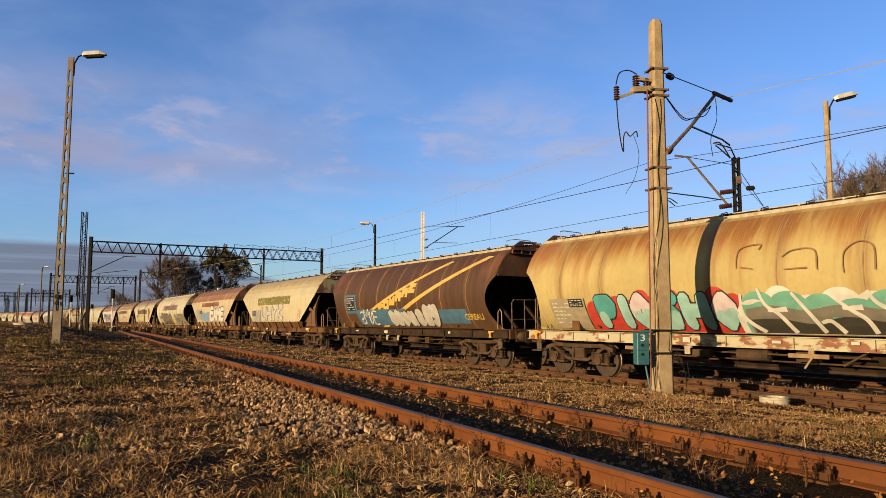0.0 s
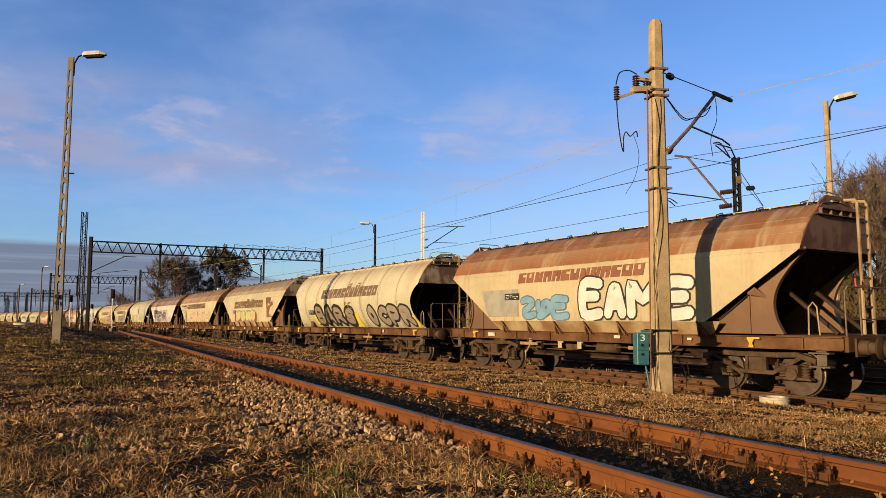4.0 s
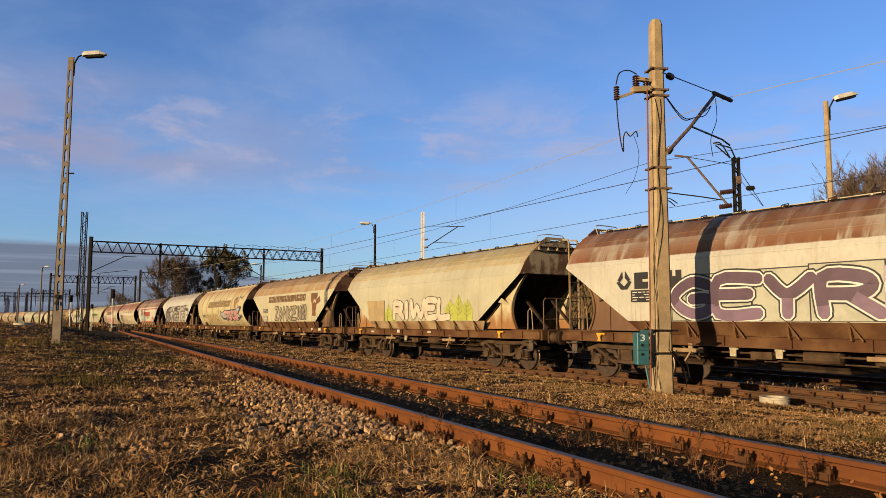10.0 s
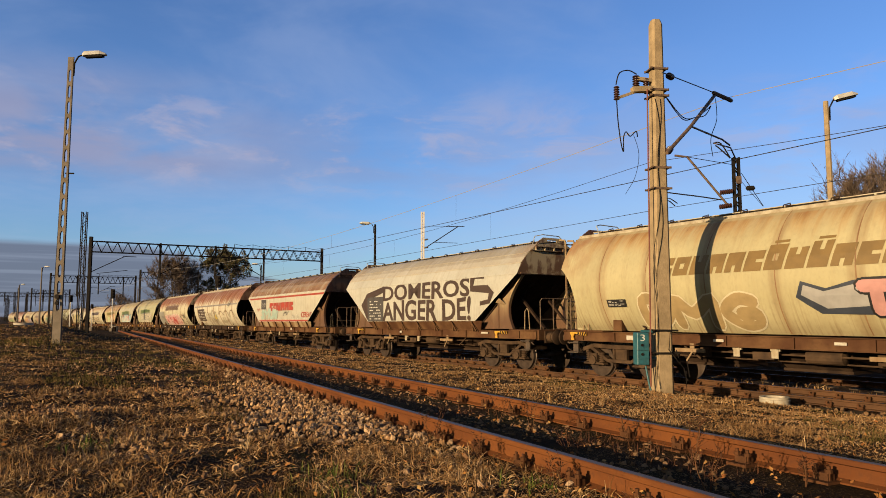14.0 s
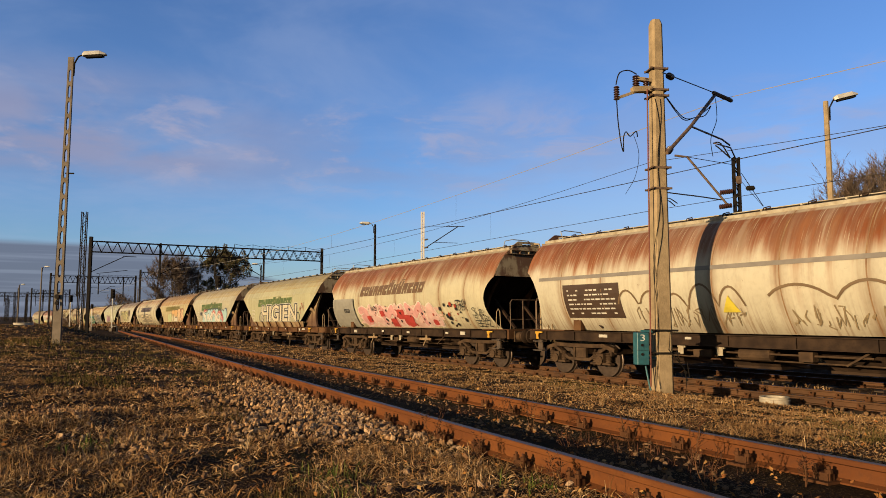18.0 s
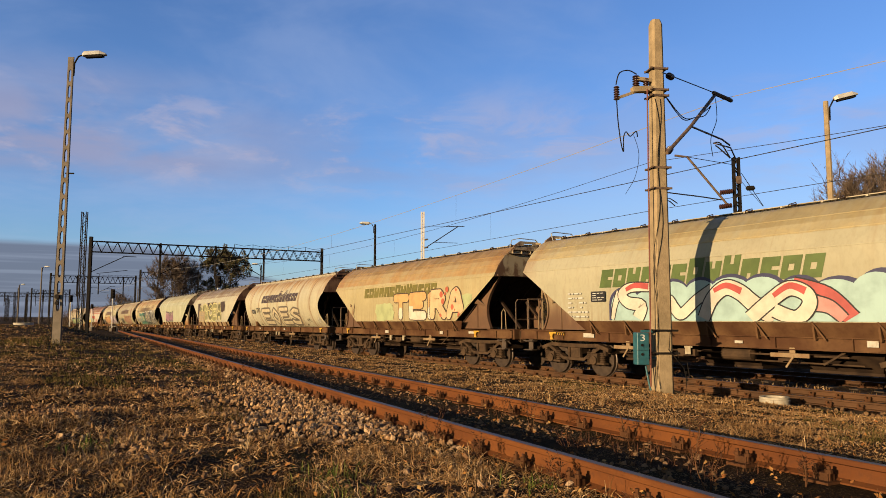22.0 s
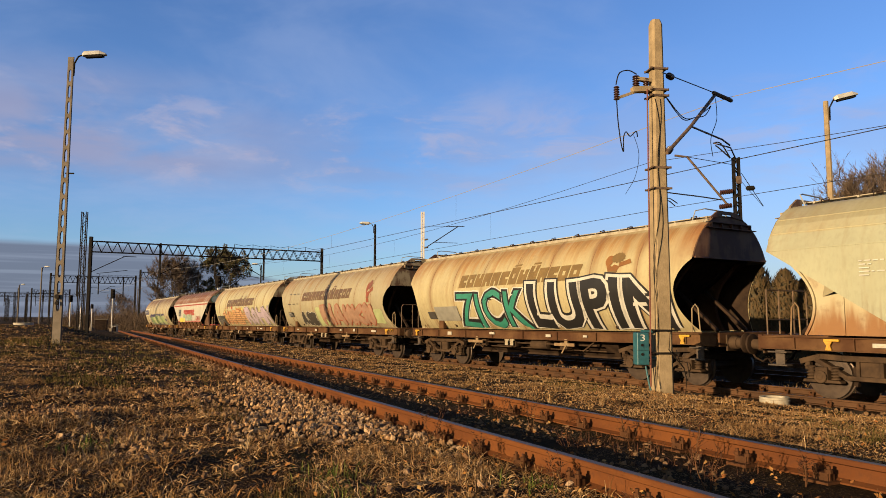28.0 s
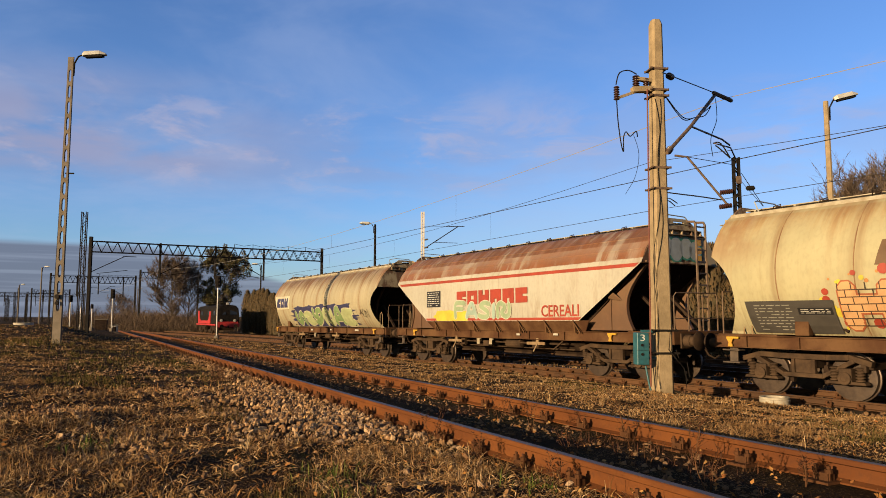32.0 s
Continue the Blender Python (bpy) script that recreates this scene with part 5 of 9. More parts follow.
        if m is not None:
            ob.matrix_basis = m
        return ob

    aloft("cantilever", Geo().tube([(4.78, 14.72, 5.14), (5.57, 15.42, 5.92), (6.7, 16.82, 7.1)], 0.04, 8), "arm_steel")
    aloft("cantilever", Geo().tube([(6.62, 16.72, 7.12), (7.3, 17.3, 7.1)], 0.05, 6), "arm_steel")
    aloft("registration_arm", Geo().tube([(5.57, 15.42, 5.92), (7.04, 17.34, 6.11), (7.3, 17.5, 6.0)], 0.022, 6), "arm_steel")
    aloft("steady_arm", Geo().tube([(6.9, 17.5, 6.05), (7.05, 17.3, 5.94), (7.25, 17.35, 5.9), (7.6, 17.9, 5.75), (7.75, 18.1, 5.64)], 0.018, 6), "arm_steel")
    aloft("stay", Geo().tube([(4.76, 14.8, 6.95), (6.65, 16.75, 7.13)], 0.012, 5), "wire")
    for k, a in enumerate(((4.86, 14.95, 6.48), (4.86, 14.85, 6.38))):
        aloft("jumper", Geo().tube(flow([a, (5.35, 15.3, 6.1 - 0.05 * k), (5.8, 15.75, 6.22), (6.2, 16.2, 6.5 - 0.1 * k), (6.5, 16.6, 6.75)]), 0.011, 5), "black")
    aloft("jumper", Geo().tube(flow([(6.7, 16.8, 7.0), (6.75, 16.9, 6.5), (6.55, 16.8, 6.0), (6.7, 17.1, 5.62)]), 0.009, 5), "black")
    prof = []
    for i in range(4):
        prof += [(0.04, i * 0.05), (0.075, i * 0.05 + 0.015), (0.075, i * 0.05 + 0.03), (0.04, i * 0.05 + 0.045)]
    me = Geo().lathe(prof, seg=12).mesh("insulator", "insulator", smooth=True)
    aloft("insulator", me, "", look((5.0, 15.1, 6.98), (2.9, 12.4, 6.7)))
    aloft("insulator", me, "", look((4.85, 14.82, 5.2), (3.8, 13.2, 4.1)))
    # switch box on a bracket, with its number
    bx = part("switch_box", Geo().box((0, 0, 0), (0.27, 0.24, 0.7)).mesh("switch_box", "teal_box", bevel=0.012), root, pose(-0.55, -0.16, 1.02), "teal steel switch box")
    g = Geo()
    for z in (1.4, 0.82):
        g.box((-0.35, -0.12, z), (0.36, 0.05, 0.05))
    part("box_bracket", g.mesh("box_bracket", "teal_box"), root)
    part("digit", lettering("3", -0.07, 0.04, 0.17, 0.31, flat("white", (0.75, 0.73, 0.68))), bx, pose(0, -0.124, 0))
    g = Geo()
    for z in (0.08, -0.12):
        g.lathe([(0.03, -0.02), (0.03, 0.0)], (-0.03, -0.12, z), "Y", 10)
    g.box((-0.02, -0.125, -0.03), (0.26, 0.006, 0.008))
    part("knob", g.mesh("knob", "black"), bx)
    g = Geo()
    g.tube([(0.1, 0, -0.38), (0.15, -0.02, -0.7), (0.25, -0.03, -1.15)], 0.022, 6)
    part("conduit", g.mesh("conduit", "teal_box"), bx)


def lettering(text, x0, x1, z0, z1, mat, fat=0.0, ref=None, shear=0.0, wave=0.0, seed=0, kind=None, lift=0.0):
    """Words in the built-in face, fitted into a box in x, z; with kind they follow a wagon's side."""
    def outline(off):
        cu = bpy.data.curves.new("text", "FONT")
        cu.body, cu.size, cu.shear, cu.offset, cu.resolution_u = text, 1.0, shear, off, 3
        ob = new("text", cu)
        me = bpy.data.meshes.new_from_object(ob)
        bpy.data.objects.remove(ob)
        bpy.data.curves.remove(cu)
        return me

    base = outline(0.0)
    xs, ys = [v.co.x for v in base.vertices], [v.co.y for v in base.vertices]
    ax, ay, bx_, by_ = min(xs), min(ys), max(xs), max(ys)
    me = outline(fat) if fat else base
    for v in me.vertices:
        u = (v.co.x - ax) / (bx_ - ax)
        w = (v.co.y - ay) / (by_ - ay)
        x = x0 + (x1 - x0) * u
        z = z0 + (z1 - z0) * w
        if wave:
            z += wave * (z1 - z0) * (math.sin(u * 9 + seed) * 0.5 + (w - 0.5) * math.sin(u * 17 + seed * 2))
            x += wave * (z1 - z0) * math.sin(w * 4 + u * 11 + seed) * 0.6
        v.co = (x, 0, z)
    me.materials.clear()
    me.materials.append(mat)
    if kind:
        wrap(me, kind, lift)
    return me


def wrap(me, kind, lift):
    """Lays a flat shape (x, z) onto the camera side of a wagon."""
    if kind == "round":
        bm = bmesh.new()
        bm.from_mesh(me)
        for i in range(1, 14):
            z = 1.28 + i * 0.2
            bmesh.ops.bisect_plane(bm, geom=bm.verts[:] + bm.edges[:] + bm.faces[:], plane_co=(0, 0, z), plane_no=(0, 0, 1))
        bm.to_mesh(me)
        bm.free()
    for v in me.vertices:
        v.co.y += -half_width(kind, min(max(v.co.z, 1.28), 4.05)) - lift
    return me


def lamp_post(name, x, y, z, h, slots, side, arm, label, mat="dark_concrete", taper=(0.17, 0.11), rz=0.0, tilt=3):
    root = tagged(new(name), label, "street lamp", "yard lamps")
    z, h = z + fall(x, y), h - fall(x, y)
    root.matrix_basis = pose(x, y, z, 0, 0, rz)
    g = Geo()
    w = lambda t: taper[0] + (taper[1] - taper[0]) * t / h
    dy = 0.3
    if slots:
        # rounded slots, one above another, and a slim stay fixed alongside
        lv, t = [(-0.4, 0.3, False)], 1.25
        while t < h * 0.93:
            lv += [(t, 0.2, True), (t + 0.09, 0.46, True), (t + 0.41, 0.46, True), (t + 0.5, 0.2, False)]
            t += 0.645
        lv.append((h, 0.3, False))
        for z, k, _ in lv:
            q = w(max(z, 0))
            g.v += [(q * c, sy * q * dy, z) for sy in (-1, 1) for c in (-1, -k, k, 1)]
        for k in range(len(lv) - 1):
            a, b = k * 8, k * 8 + 8
            hole = lv[k][2]
            for o in (0, 4):
                for c in range(3):
                    if not (hole and c == 1):
                        g.f.append((a + o + c, a + o + c + 1, b + o + c + 1, b + o + c))
            for c in (0, 3) + ((1, 2) if hole else ()):
                g.f.append((a + c, a + c + 4, b + c + 4, b + c))
            if hole and not lv[k - 1][2]:
                g.f.append((a + 1, a + 2, a + 6, a + 5))
            if hole and not lv[k + 1][2]:
                g.f.append((b + 1, b + 2, b + 6, b + 5))
        n = len(g.v) - 8
        g.f.append((n, n + 1, n + 2, n + 3, n + 7, n + 6, n + 5, n + 4))
        g.mi = [0] * len(g.f)
    else:
        g.tube([(0, 0, -0.4), (0, 0, h)], [taper[0], taper[1]], 8)
    part("post", g.mesh("post", mat), root)
    if slots:
        part("stay", Geo().beam((-0.24, 0.1, 0), (-0.17, 0.1, h * 0.58), 0.07, 0.05).mesh("stay", "galv"), root)
        g = Geo().beam((0, 0, h * 0.585), (0.34, 0, h * 0.585), 0.05)
        g.lathe([(0.07, -0.16), (0.07, -0.1)], (0, 0, 1.55), "Y", 12), g.lathe([(0.09, -0.16), (0.09, -0.1)], (0, 0, 1.8), "Y", 12)
        part("clip", g.mesh("clip", "black"), root)
    g = Geo()
    g.tube([(side * 0.13, 0, h - 0.75), (side * 0.14, 0, h - 0.25), (side * 0.28, 0, h + 0.02), (side * arm * 0.45, 0, h + 0.1)], 0.032, 8)
    part("arm", g.mesh("arm", "galv"), root)
    g = Geo()
    x0, x1 = side * arm * 0.42, side * (arm * 0.42 + 0.95)
    rows = [(0.0, 0.07, 0.12), (0.12, 0.15, 0.18), (0.75, 0.16, 0.17), (1.0, 0.08, 0.06)]
    for t, hw, hh in rows:
        xx = x0 + (x1 - x0) * t
        g.v += [(xx, -hw, h + 0.03), (xx, hw, h + 0.03), (xx, hw * 0.7, h + 0.03 + hh), (xx, -hw * 0.7, h + 0.03 + hh)]
    for i in range(3):
        g.f += [(i * 4 + k, i * 4 + (k + 1) % 4, i * 4 + 4 + (k + 1) % 4, i * 4 + 4 + k) for k in range(4)]
    g.f += [(0, 1, 2, 3), (12, 13, 14, 15)]
    g.mi = [0] * len(g.f)
    tip_up = Matrix.Translation((x0, 0, h + 0.08)) @ Matrix.Rotation(-side * radians(tilt), 4, "Y") @ Matrix.Translation((-x0, 0, -h - 0.08))
    hd = part("lamp_head", g.mesh("lamp_head", "lamp_head", bevel=0.01), root, tip_up, label="pale weathered lantern housing")
    g = Geo().box(((x0 + x1) / 2, 0, h - 0.0), (0.72, 0.2, 0.09))
    part("lens", g.mesh("lens", "black", bevel=0.02), hd)
    return root


lamp_post("lamp_post", -14.77, 27.0, 0.62, 11.3, True, 1, 1.05, "tall slotted concrete lamp post with a single lantern", taper=(0.165, 0.108), rz=0)
lamp_post("lamp_post", 14.81, 26.46, -0.2, 10.15, False, 1, 0.75, "plain concrete lamp post behind the train", "concrete", (0.14, 0.095), 0, 14)
lamp_post("lamp_post", -5.88, 60.3, -0.2, 9.8, False, -1, 1.0, "dark lamp post beyond the main line", "galv", (0.14, 0.09), 0)
lamp_post("lamp_post", -26.0, 100.0, -0.2, 9.2, False, -1, 1.0, "slender lamp post among the sidings", "galv", (0.14, 0.09), 0)
for x, y, h in ((-70.5, 123.0, 10.5), (-98.5, 163.0, 9.2), (-87.0, 200.0, 9.8)):
    lamp_post("lamp_post", x, y, -0.25, h, False, 1, 1.0, "distant concrete lamp post in the yard", "dark_concrete", (0.16, 0.1), 0)


def truss(g, a, b, h, w, bays):
    """A square lattice girder from a to b."""
    a, b = Vector(a), Vector(b)
    d = (b - a).normalized()
    sd = Vector((-d.y, d.x, 0)) * (w / 2)
    up = Vector((0, 0, h))
    for s in (-1, 1):
        g.beam(a + sd * s, b + sd * s, 0.11)
        g.beam(a + sd * s + up, b + sd * s + up, 0.11)
        for i in range(bays):
            p, q = a.lerp(b, i / bays), a.lerp(b, (i + 0.5) / bays)
            r = a.lerp(b, (i + 1) / bays)
            g.beam(p + sd * s, q + sd * s + up, 0.055)
            g.beam(q + sd * s + up, r + sd * s, 0.055)
    return g


def lattice_mast(name, x, y, z0, z1, w, mat, label, rz=0.0, group="lattice masts", leg=0.07):
    root = tagged(new(name), label, "mast", group)
    z0 += fall(x, y)
    root.matrix_basis = pose(x, y, z0, 0, 0, rz)
    h = z1 - z0
    for sx in (-1, 1):
        for sy in (-1, 1):
            part("leg", Geo().box((sx * w / 2, sy * w * 0.33, h / 2), (leg, leg, h)).mesh("leg", mat), root)
    n = int(h / (w * 1.7))
    for i in range(n):
        sd = w / 2 * (1 if i % 2 else -1)
        key = "%s%.3f%.3f%d" % (mat, w, h / n, i % 2)
        me = shared("brace" + key, lambda: Geo().beam((-sd, 0, 0), (sd, 0, h / n), 0.035).mesh("brace", mat))
        for q in (-1, 1):
            part("brace", me, root, pose(0, q * w * 0.33, h * i / n))
    return root


def gantry(a, b, z, hang, label, post_z=-0.25, h=1.15):
    """A lattice portal over the tracks: two posts, girder, droppers with their arms."""
    root = tagged(new("catenary_gantry"), label, "gantry", "catenary gantries")
    a, b = Vector((*a, z)), Vector((*b, z))
    n = max(6, int((b - a).length / 1.05))
    part("girder", truss(Geo(), a, b, h, 0.4, n).mesh("girder", "galv"), root)
    for p in (a, b):
        g = Geo()
        g.beam((p.x, p.y, post_z + fall(p.x, p.y)), (p.x, p.y, z + h + 0.5), 0.32, 0.26)
        part("post", g.mesh("post", "galv"), root)
    d = (b - a).normalized()
    # earth wire slung between short uprights on the girder
    k = 3 * len(hang)
    g = Geo()
    for i in range(k + 1):
        p = a.lerp(b, i / k) + Vector((0, 0, h))
        if i < k * 0.55:
            continue
        g.beam(p, p + Vector((0, 0, 0.5)), 0.05)
        if i < k:
            q = a.lerp(b, (i + 1) / k) + Vector((0, 0, h))
            g.tube([p + Vector((0, 0, 0.5)), (p + q) / 2 + Vector((0, 0, 0.28)), q + Vector((0, 0, 0.5))], 0.022, 4)
    part("earth_wire", g.mesh("earth_wire", "galv"), root)
    for t, low, arm in hang:
        p = a.lerp(b, t)
        g = Geo()
        g.beam(p + Vector((0, 0, h + 0.15)), (p.x, p.y, low), 0.2, 0.16)
        part("dropper", g.mesh("dropper", "galv"), root)
        g = Geo()
        if arm:
            q = Vector((p.x, p.y, low + 0.4))
            e = q + d * arm + Vector((0, 0, abs(arm) * 0.55))
            g.tube([q, e], 0.05, 6)
            g.tube([e - d * arm * 0.05, e + d * arm * 0.35], 0.05, 6)
            g.tube([e + d * arm * 0.1 - Vector((0, 0, abs(arm) * 0.45)), q + d * arm * 0.2 - Vector((0, 0, 0.1))], 0.035, 6)
            part("arm", g.mesh("arm", "galv"), root)
    return root


gantry((-38.27, 75.8), (-15.45, 89.1), 8.65, ((0.0, 6.0, 3.4), (0.269, 6.0, 3.0), (0.5, 6.0, 3.0), (0.718, 6.0, -2.6)), "long dark lattice portal over the running lines")
gantry((-84.0, 150.0), (-70.0, 159.6), 8.95, ((0.3, 6, 3.0), (0.55, 6.5, 2.5), (0.85, 6, -2.5)), "further dark lattice portal in the yard", h=1.45)
gantry((-60.5, 140.0), (-51.0, 146.0), 9.3, ((0.3, 6.5, 2.5), (0.6, 6, 2.5)), "further dark lattice portal in the yard")
gantry((-126.0, 215.0), (-119.0, 223.8), 8.6, ((0.3, 6, 3.0), (0.8, 6, -2.5)), "distant dark lattice portal in the yard")
gantry((-190.0, 290.0), (-158.0, 310.0), 10.2, ((0.2, 6, 3.0), (0.5, 6, 3), (0.8, 6, -2.5)), "distant dark lattice portal in the yard")
gantry((-135.0, 205.0), (-118.0, 215.6), 7.5, ((0.3, 6, 3.0), (0.8, 6, -2.5)), "distant dark lattice portal in the yard")
for x, y in ((-122.0, 200.0), (-146.0, 240.0), (-163.0, 262.0), (-104.0, 172.0), (-131.0, 230.0), (-176.0, 285.0), (-116.0, 196.0), (-140.0, 226.0), (-152.0, 256.0), (-128.0, 216.0)):
    lattice_mast("catenary_mast", x, y, -0.25, 8.5, 0.34, "galv", "distant dark lattice mast in the yard")
lattice_mast("catenary_mast", -35.6, 69.0, -0.2, 12.0, 0.45, "galv", "dark lattice mast beside the yard throat")
WHITE_MAST = lattice_mast("catenary_mast", -1.55, 53.0, -0.2, 9.6, 0.16, "white_mast", "white-painted steel catenary mast", leg=0.13)
STEEL_MAST = lattice_mast("catenary_mast", 11.72, 27.6, -0.2, 8.0, 0.2, "galv", "dark steel catenary mast behind the train")


def cantilever(mast, base, tip, z):
    """Tube bracket of a mast: inclined tube, top tie, steady arm."""
    root = new("cantilever")
    root.parent = mast
    root.matrix_parent_inverse = mast.matrix_basis.inverted()
    b, t = Vector((*base, 0)), Vector((*tip, 0))
    g = Geo()
    g.tube([b + Vector((0, 0, z - 0.2)), t + Vector((0, 0, z + 1.35))], 0.035, 6)
    g.tube([t.lerp(b, 0.35) + Vector((0, 0, z + 1.42)), t + (t - b) * 0.2 + Vector((0, 0, z + 1.36))], 0.03, 6)
    part("tube", g.mesh("tube", "galv"), root)
    g = Geo()
    g.tube([b.lerp(t, 0.25) + Vector((0, 0, z + 0.25)), t + Vector((0, 0, z + 0.12))], 0.022, 6)
    part("steady_arm", g.mesh("steady_arm", "galv"), root)
    g = Geo()
    g.tube([b + Vector((0, 0, z + 1.5)), t.lerp(b, 0.35) + Vector((0, 0, z + 1.42))], 0.01, 5)
    part("tie_wire", g.mesh("tie_wire", "galv"), root)
    prof = []
    for i in range(5):
        prof += [(0.035, i * 0.06), (0.07, i * 0.06 + 0.015), (0.07, i * 0.06 + 0.035), (0.035, i * 0.06 + 0.05)]
    me = Geo().lathe(prof, seg=10).mesh("insulator", "insulator", smooth=True)
    for zz in (z - 0.15, z + 0.45):
        part("insulator", me, root, look((b.x, b.y, zz), b - (t - b) + Vector((0, 0, zz - 0.4))))




def steel_mast_gear(root):
    """Bracket tubes, insulators and the anchor stay of the steel mast."""
    def hung(name, g, mat, m=None):
        ob = part(name, g.mesh(name, mat) if isinstance(g, Geo) else g, root)
        ob.matrix_parent_inverse = root.matrix_basis.inverted()
        if m is not None:
            ob.matrix_basis = m

    y = 27.5
    hung("cantilever", Geo().tube([(9.25, y, 8.06), (9.75, y, 8.0), (11.3, y, 6.05)], 0.045, 6), "arm_steel")
    hung("tie_rod", Geo().tube([(9.75, y, 8.0), (11.6, y, 7.68)], 0.014, 5), "galv")
    hung("steady_arm", Geo().tube([(8.85, y, 6.57), (10.2, y, 6.4), (11.05, y, 6.27)], 0.026, 6), "galv")
    hung("steady_arm", Geo().tube(flow([(8.85, y, 6.35), (9.05, y, 6.3), (9.3, y, 6.12)]), 0.02, 6), "galv")
    hung("steady_arm", Geo().tube(flow([(8.85, y, 6.25), (9.0, y, 6.2), (9.2, y, 6.02)]), 0.02, 6), "galv")
    for k in (0, 1):
        hung("wire_arm", Geo().tube(flow([(10.8 + 0.08 * k, y, 8.56 - 0.1 * k), (11.1 - 0.1 * k, y, 8.55 - 0.16 * k), (11.47, y, 7.95)]), 0.026, 6), "galv")
    prof = []
    for i in range(6):
        prof += [(0.04, i * 0.085), (0.1, i * 0.085 + 0.02), (0.1, i * 0.085 + 0.05), (0.04, i * 0.085 + 0.075)]
    me = Geo().lathe(prof, seg=10).mesh("insulator", "insulator", smooth=True)
    hung("insulator", me, "", look((11.5, y, 6.62), (12.5, y, 6.75)))
    hung("insulator", me, "", look((11.45, y, 6.05), (12.5, y, 6.2)))
    hung("stay", Geo().tube([(11.88, y, 7.35), (12.7, y, 6.02)], 0.014, 5), "galv")
    hung("stay", Geo().tube([(11.88, y, 7.0), (12.7, y, 6.0)], 0.01, 5), "galv")
    hung("insulator", Geo().lathe([(0.03, -0.18), (0.1, -0.12), (0.1, 0.12), (0.03, 0.18)], (12.22, y, 6.74), "X", 8), "black")
    hung("bolt_plate", Geo().box((11.72, y - 0.12, 7.05), (0.2, 0.06, 0.3)), "arm_steel")


steel_mast_gear(STEEL_MAST)
cantilever(WHITE_MAST, (-1.4, 53.0), (1.1, 52.2), 7.0)


def wires():
    def run(name, pts, r, label, mat="wire"):
        tagged(new(name, Geo().tube(pts, r, 5).mesh(name, mat)), label, "wire", "overhead wires")

    gan_s = 86.0
    for d, zm, sag, mast_s, low, pale in ((TRACK_D, 7.13, 1.15, 10.7, (5.6, 5.52, 5.37, 5.35, 5.35), True), (22.2, 7.95, 1.3, 19.5, (5.9, 5.95, 5.62, 5.5, 5.5), False)):
        sup = [mast_s - 70, mast_s, gan_s, gan_s + 70]
        line = (mast_s - 70, mast_s, 48, gan_s, gan_s + 70)
        run("contact_wire", [at(d, s, z) for s, z in zip(line, low)], 0.011, "contact wire over the running line")
        pts, drop = [], []
        for a, b in zip(sup[:-1], sup[1:]):
            for i in range(13):
                t = i / 12
                s = a + (b - a) * t
                zz = zm - sag * 4 * t * (1 - t)
                pts.append(at(d, s, zz))
                if 0 < i < 12 and i % 2 == 0:
                    drop.append((at(d, s, float(np.interp(s, line, low))), at(d, s, zz)))
        run("messenger_wire", pts, 0.009 if pale else 0.011, "sagging messenger wire over the running line", "pale_wire" if pale else "wire")
        root = tagged(new("wire_droppers"), "thin droppers between the overhead wires", "wire", "overhead wires")
        for a, b in drop:
            part("dropper", Geo().beam(a, b, 0.007).mesh("dropper", "wire"), root)


wires()


# ---- growth and stones ----
def blades(name, count, pick, mat, length, width, label, seed, lie=0.6, grow=0.001, clump=(1, 4), loose=0.025, around=None):
    """Many single blades of straw or grass, matted and leaning, in one mesh."""
    rnd = np.random.default_rng(seed)
    v, f = [], []
    made = 0
    tries = 0
    while made < count and tries < count * 12:
        tries += 1
        a, u = rnd.uniform(-35.5, 35.5), rnd.random()
        r = 2.4 * (58 / 2.4) ** u
        if around:
            a, r = rnd.uniform(-180, 180), 0.5 + around * u ** 0.7
            if r > 2.4 and abs(a) < 35.5:
                continue
        x, y = r * math.sin(radians(a)), r * math.cos(radians(a))
        if not pick(x, y, rnd):
            continue
        made += 1
        z = ground_z(x, y)
        low = 0.55 if x * NN.x + y * NN.y > 5.2 else 1.0
        tuft = rnd.integers(*clump)
        for _ in range(tuft):
            az = rnd.uniform(0, 2 * math.pi)
            le = length * rnd.uniform(0.35, 1.25) * low
            fl = min(1.53, abs(rnd.normal(lie, 0.42 if lie < 1 else 0.16)))
            wd = max(width * rnd.uniform(0.6, 1.3), grow * r * 0.45)
            ox, oy = rnd.normal(0, loose, 2)
            dx, dy = math.cos(az), math.sin(az)
            hx, hz = math.sin(fl) * le, math.cos(fl) * le
            k = len(v)
            turn = rnd.uniform(0, math.pi)
            px, py, pz = -dy * wd * math.cos(turn), dx * wd * math.cos(turn), wd * math.sin(turn)
            bx, by = x + ox, y + oy
            v += [(bx - px, by - py, z - 0.01 - pz), (bx + px, by + py, z - 0.01 + pz),
                  (bx + dx * hx * 0.45 + px * 0.8, by + dy * hx * 0.45 + py * 0.8, z + hz * 0.62 + pz * 0.8), (bx + dx * hx * 0.45 - px * 0.8, by + dy * hx * 0.45 - py * 0.8, z + hz * 0.62 - pz * 0.8),
                  (bx + dx * hx, by + dy * hx, z + hz * 0.95 + 0.004)]
            f += [(k, k + 1, k + 2, k + 3), (k + 3, k + 2, k + 4)]
    me = bpy.data.meshes.new(name)
    me.from_pydata(v, [], f)
    me.materials.append(MAT[mat])
    tagged(new(name, me), label, "grass", kind="stuff")


def coords(x, y):
    return x * N.x + y * N.y, x * NN.x + y * NN.y, x * DN.x + y * DN.y


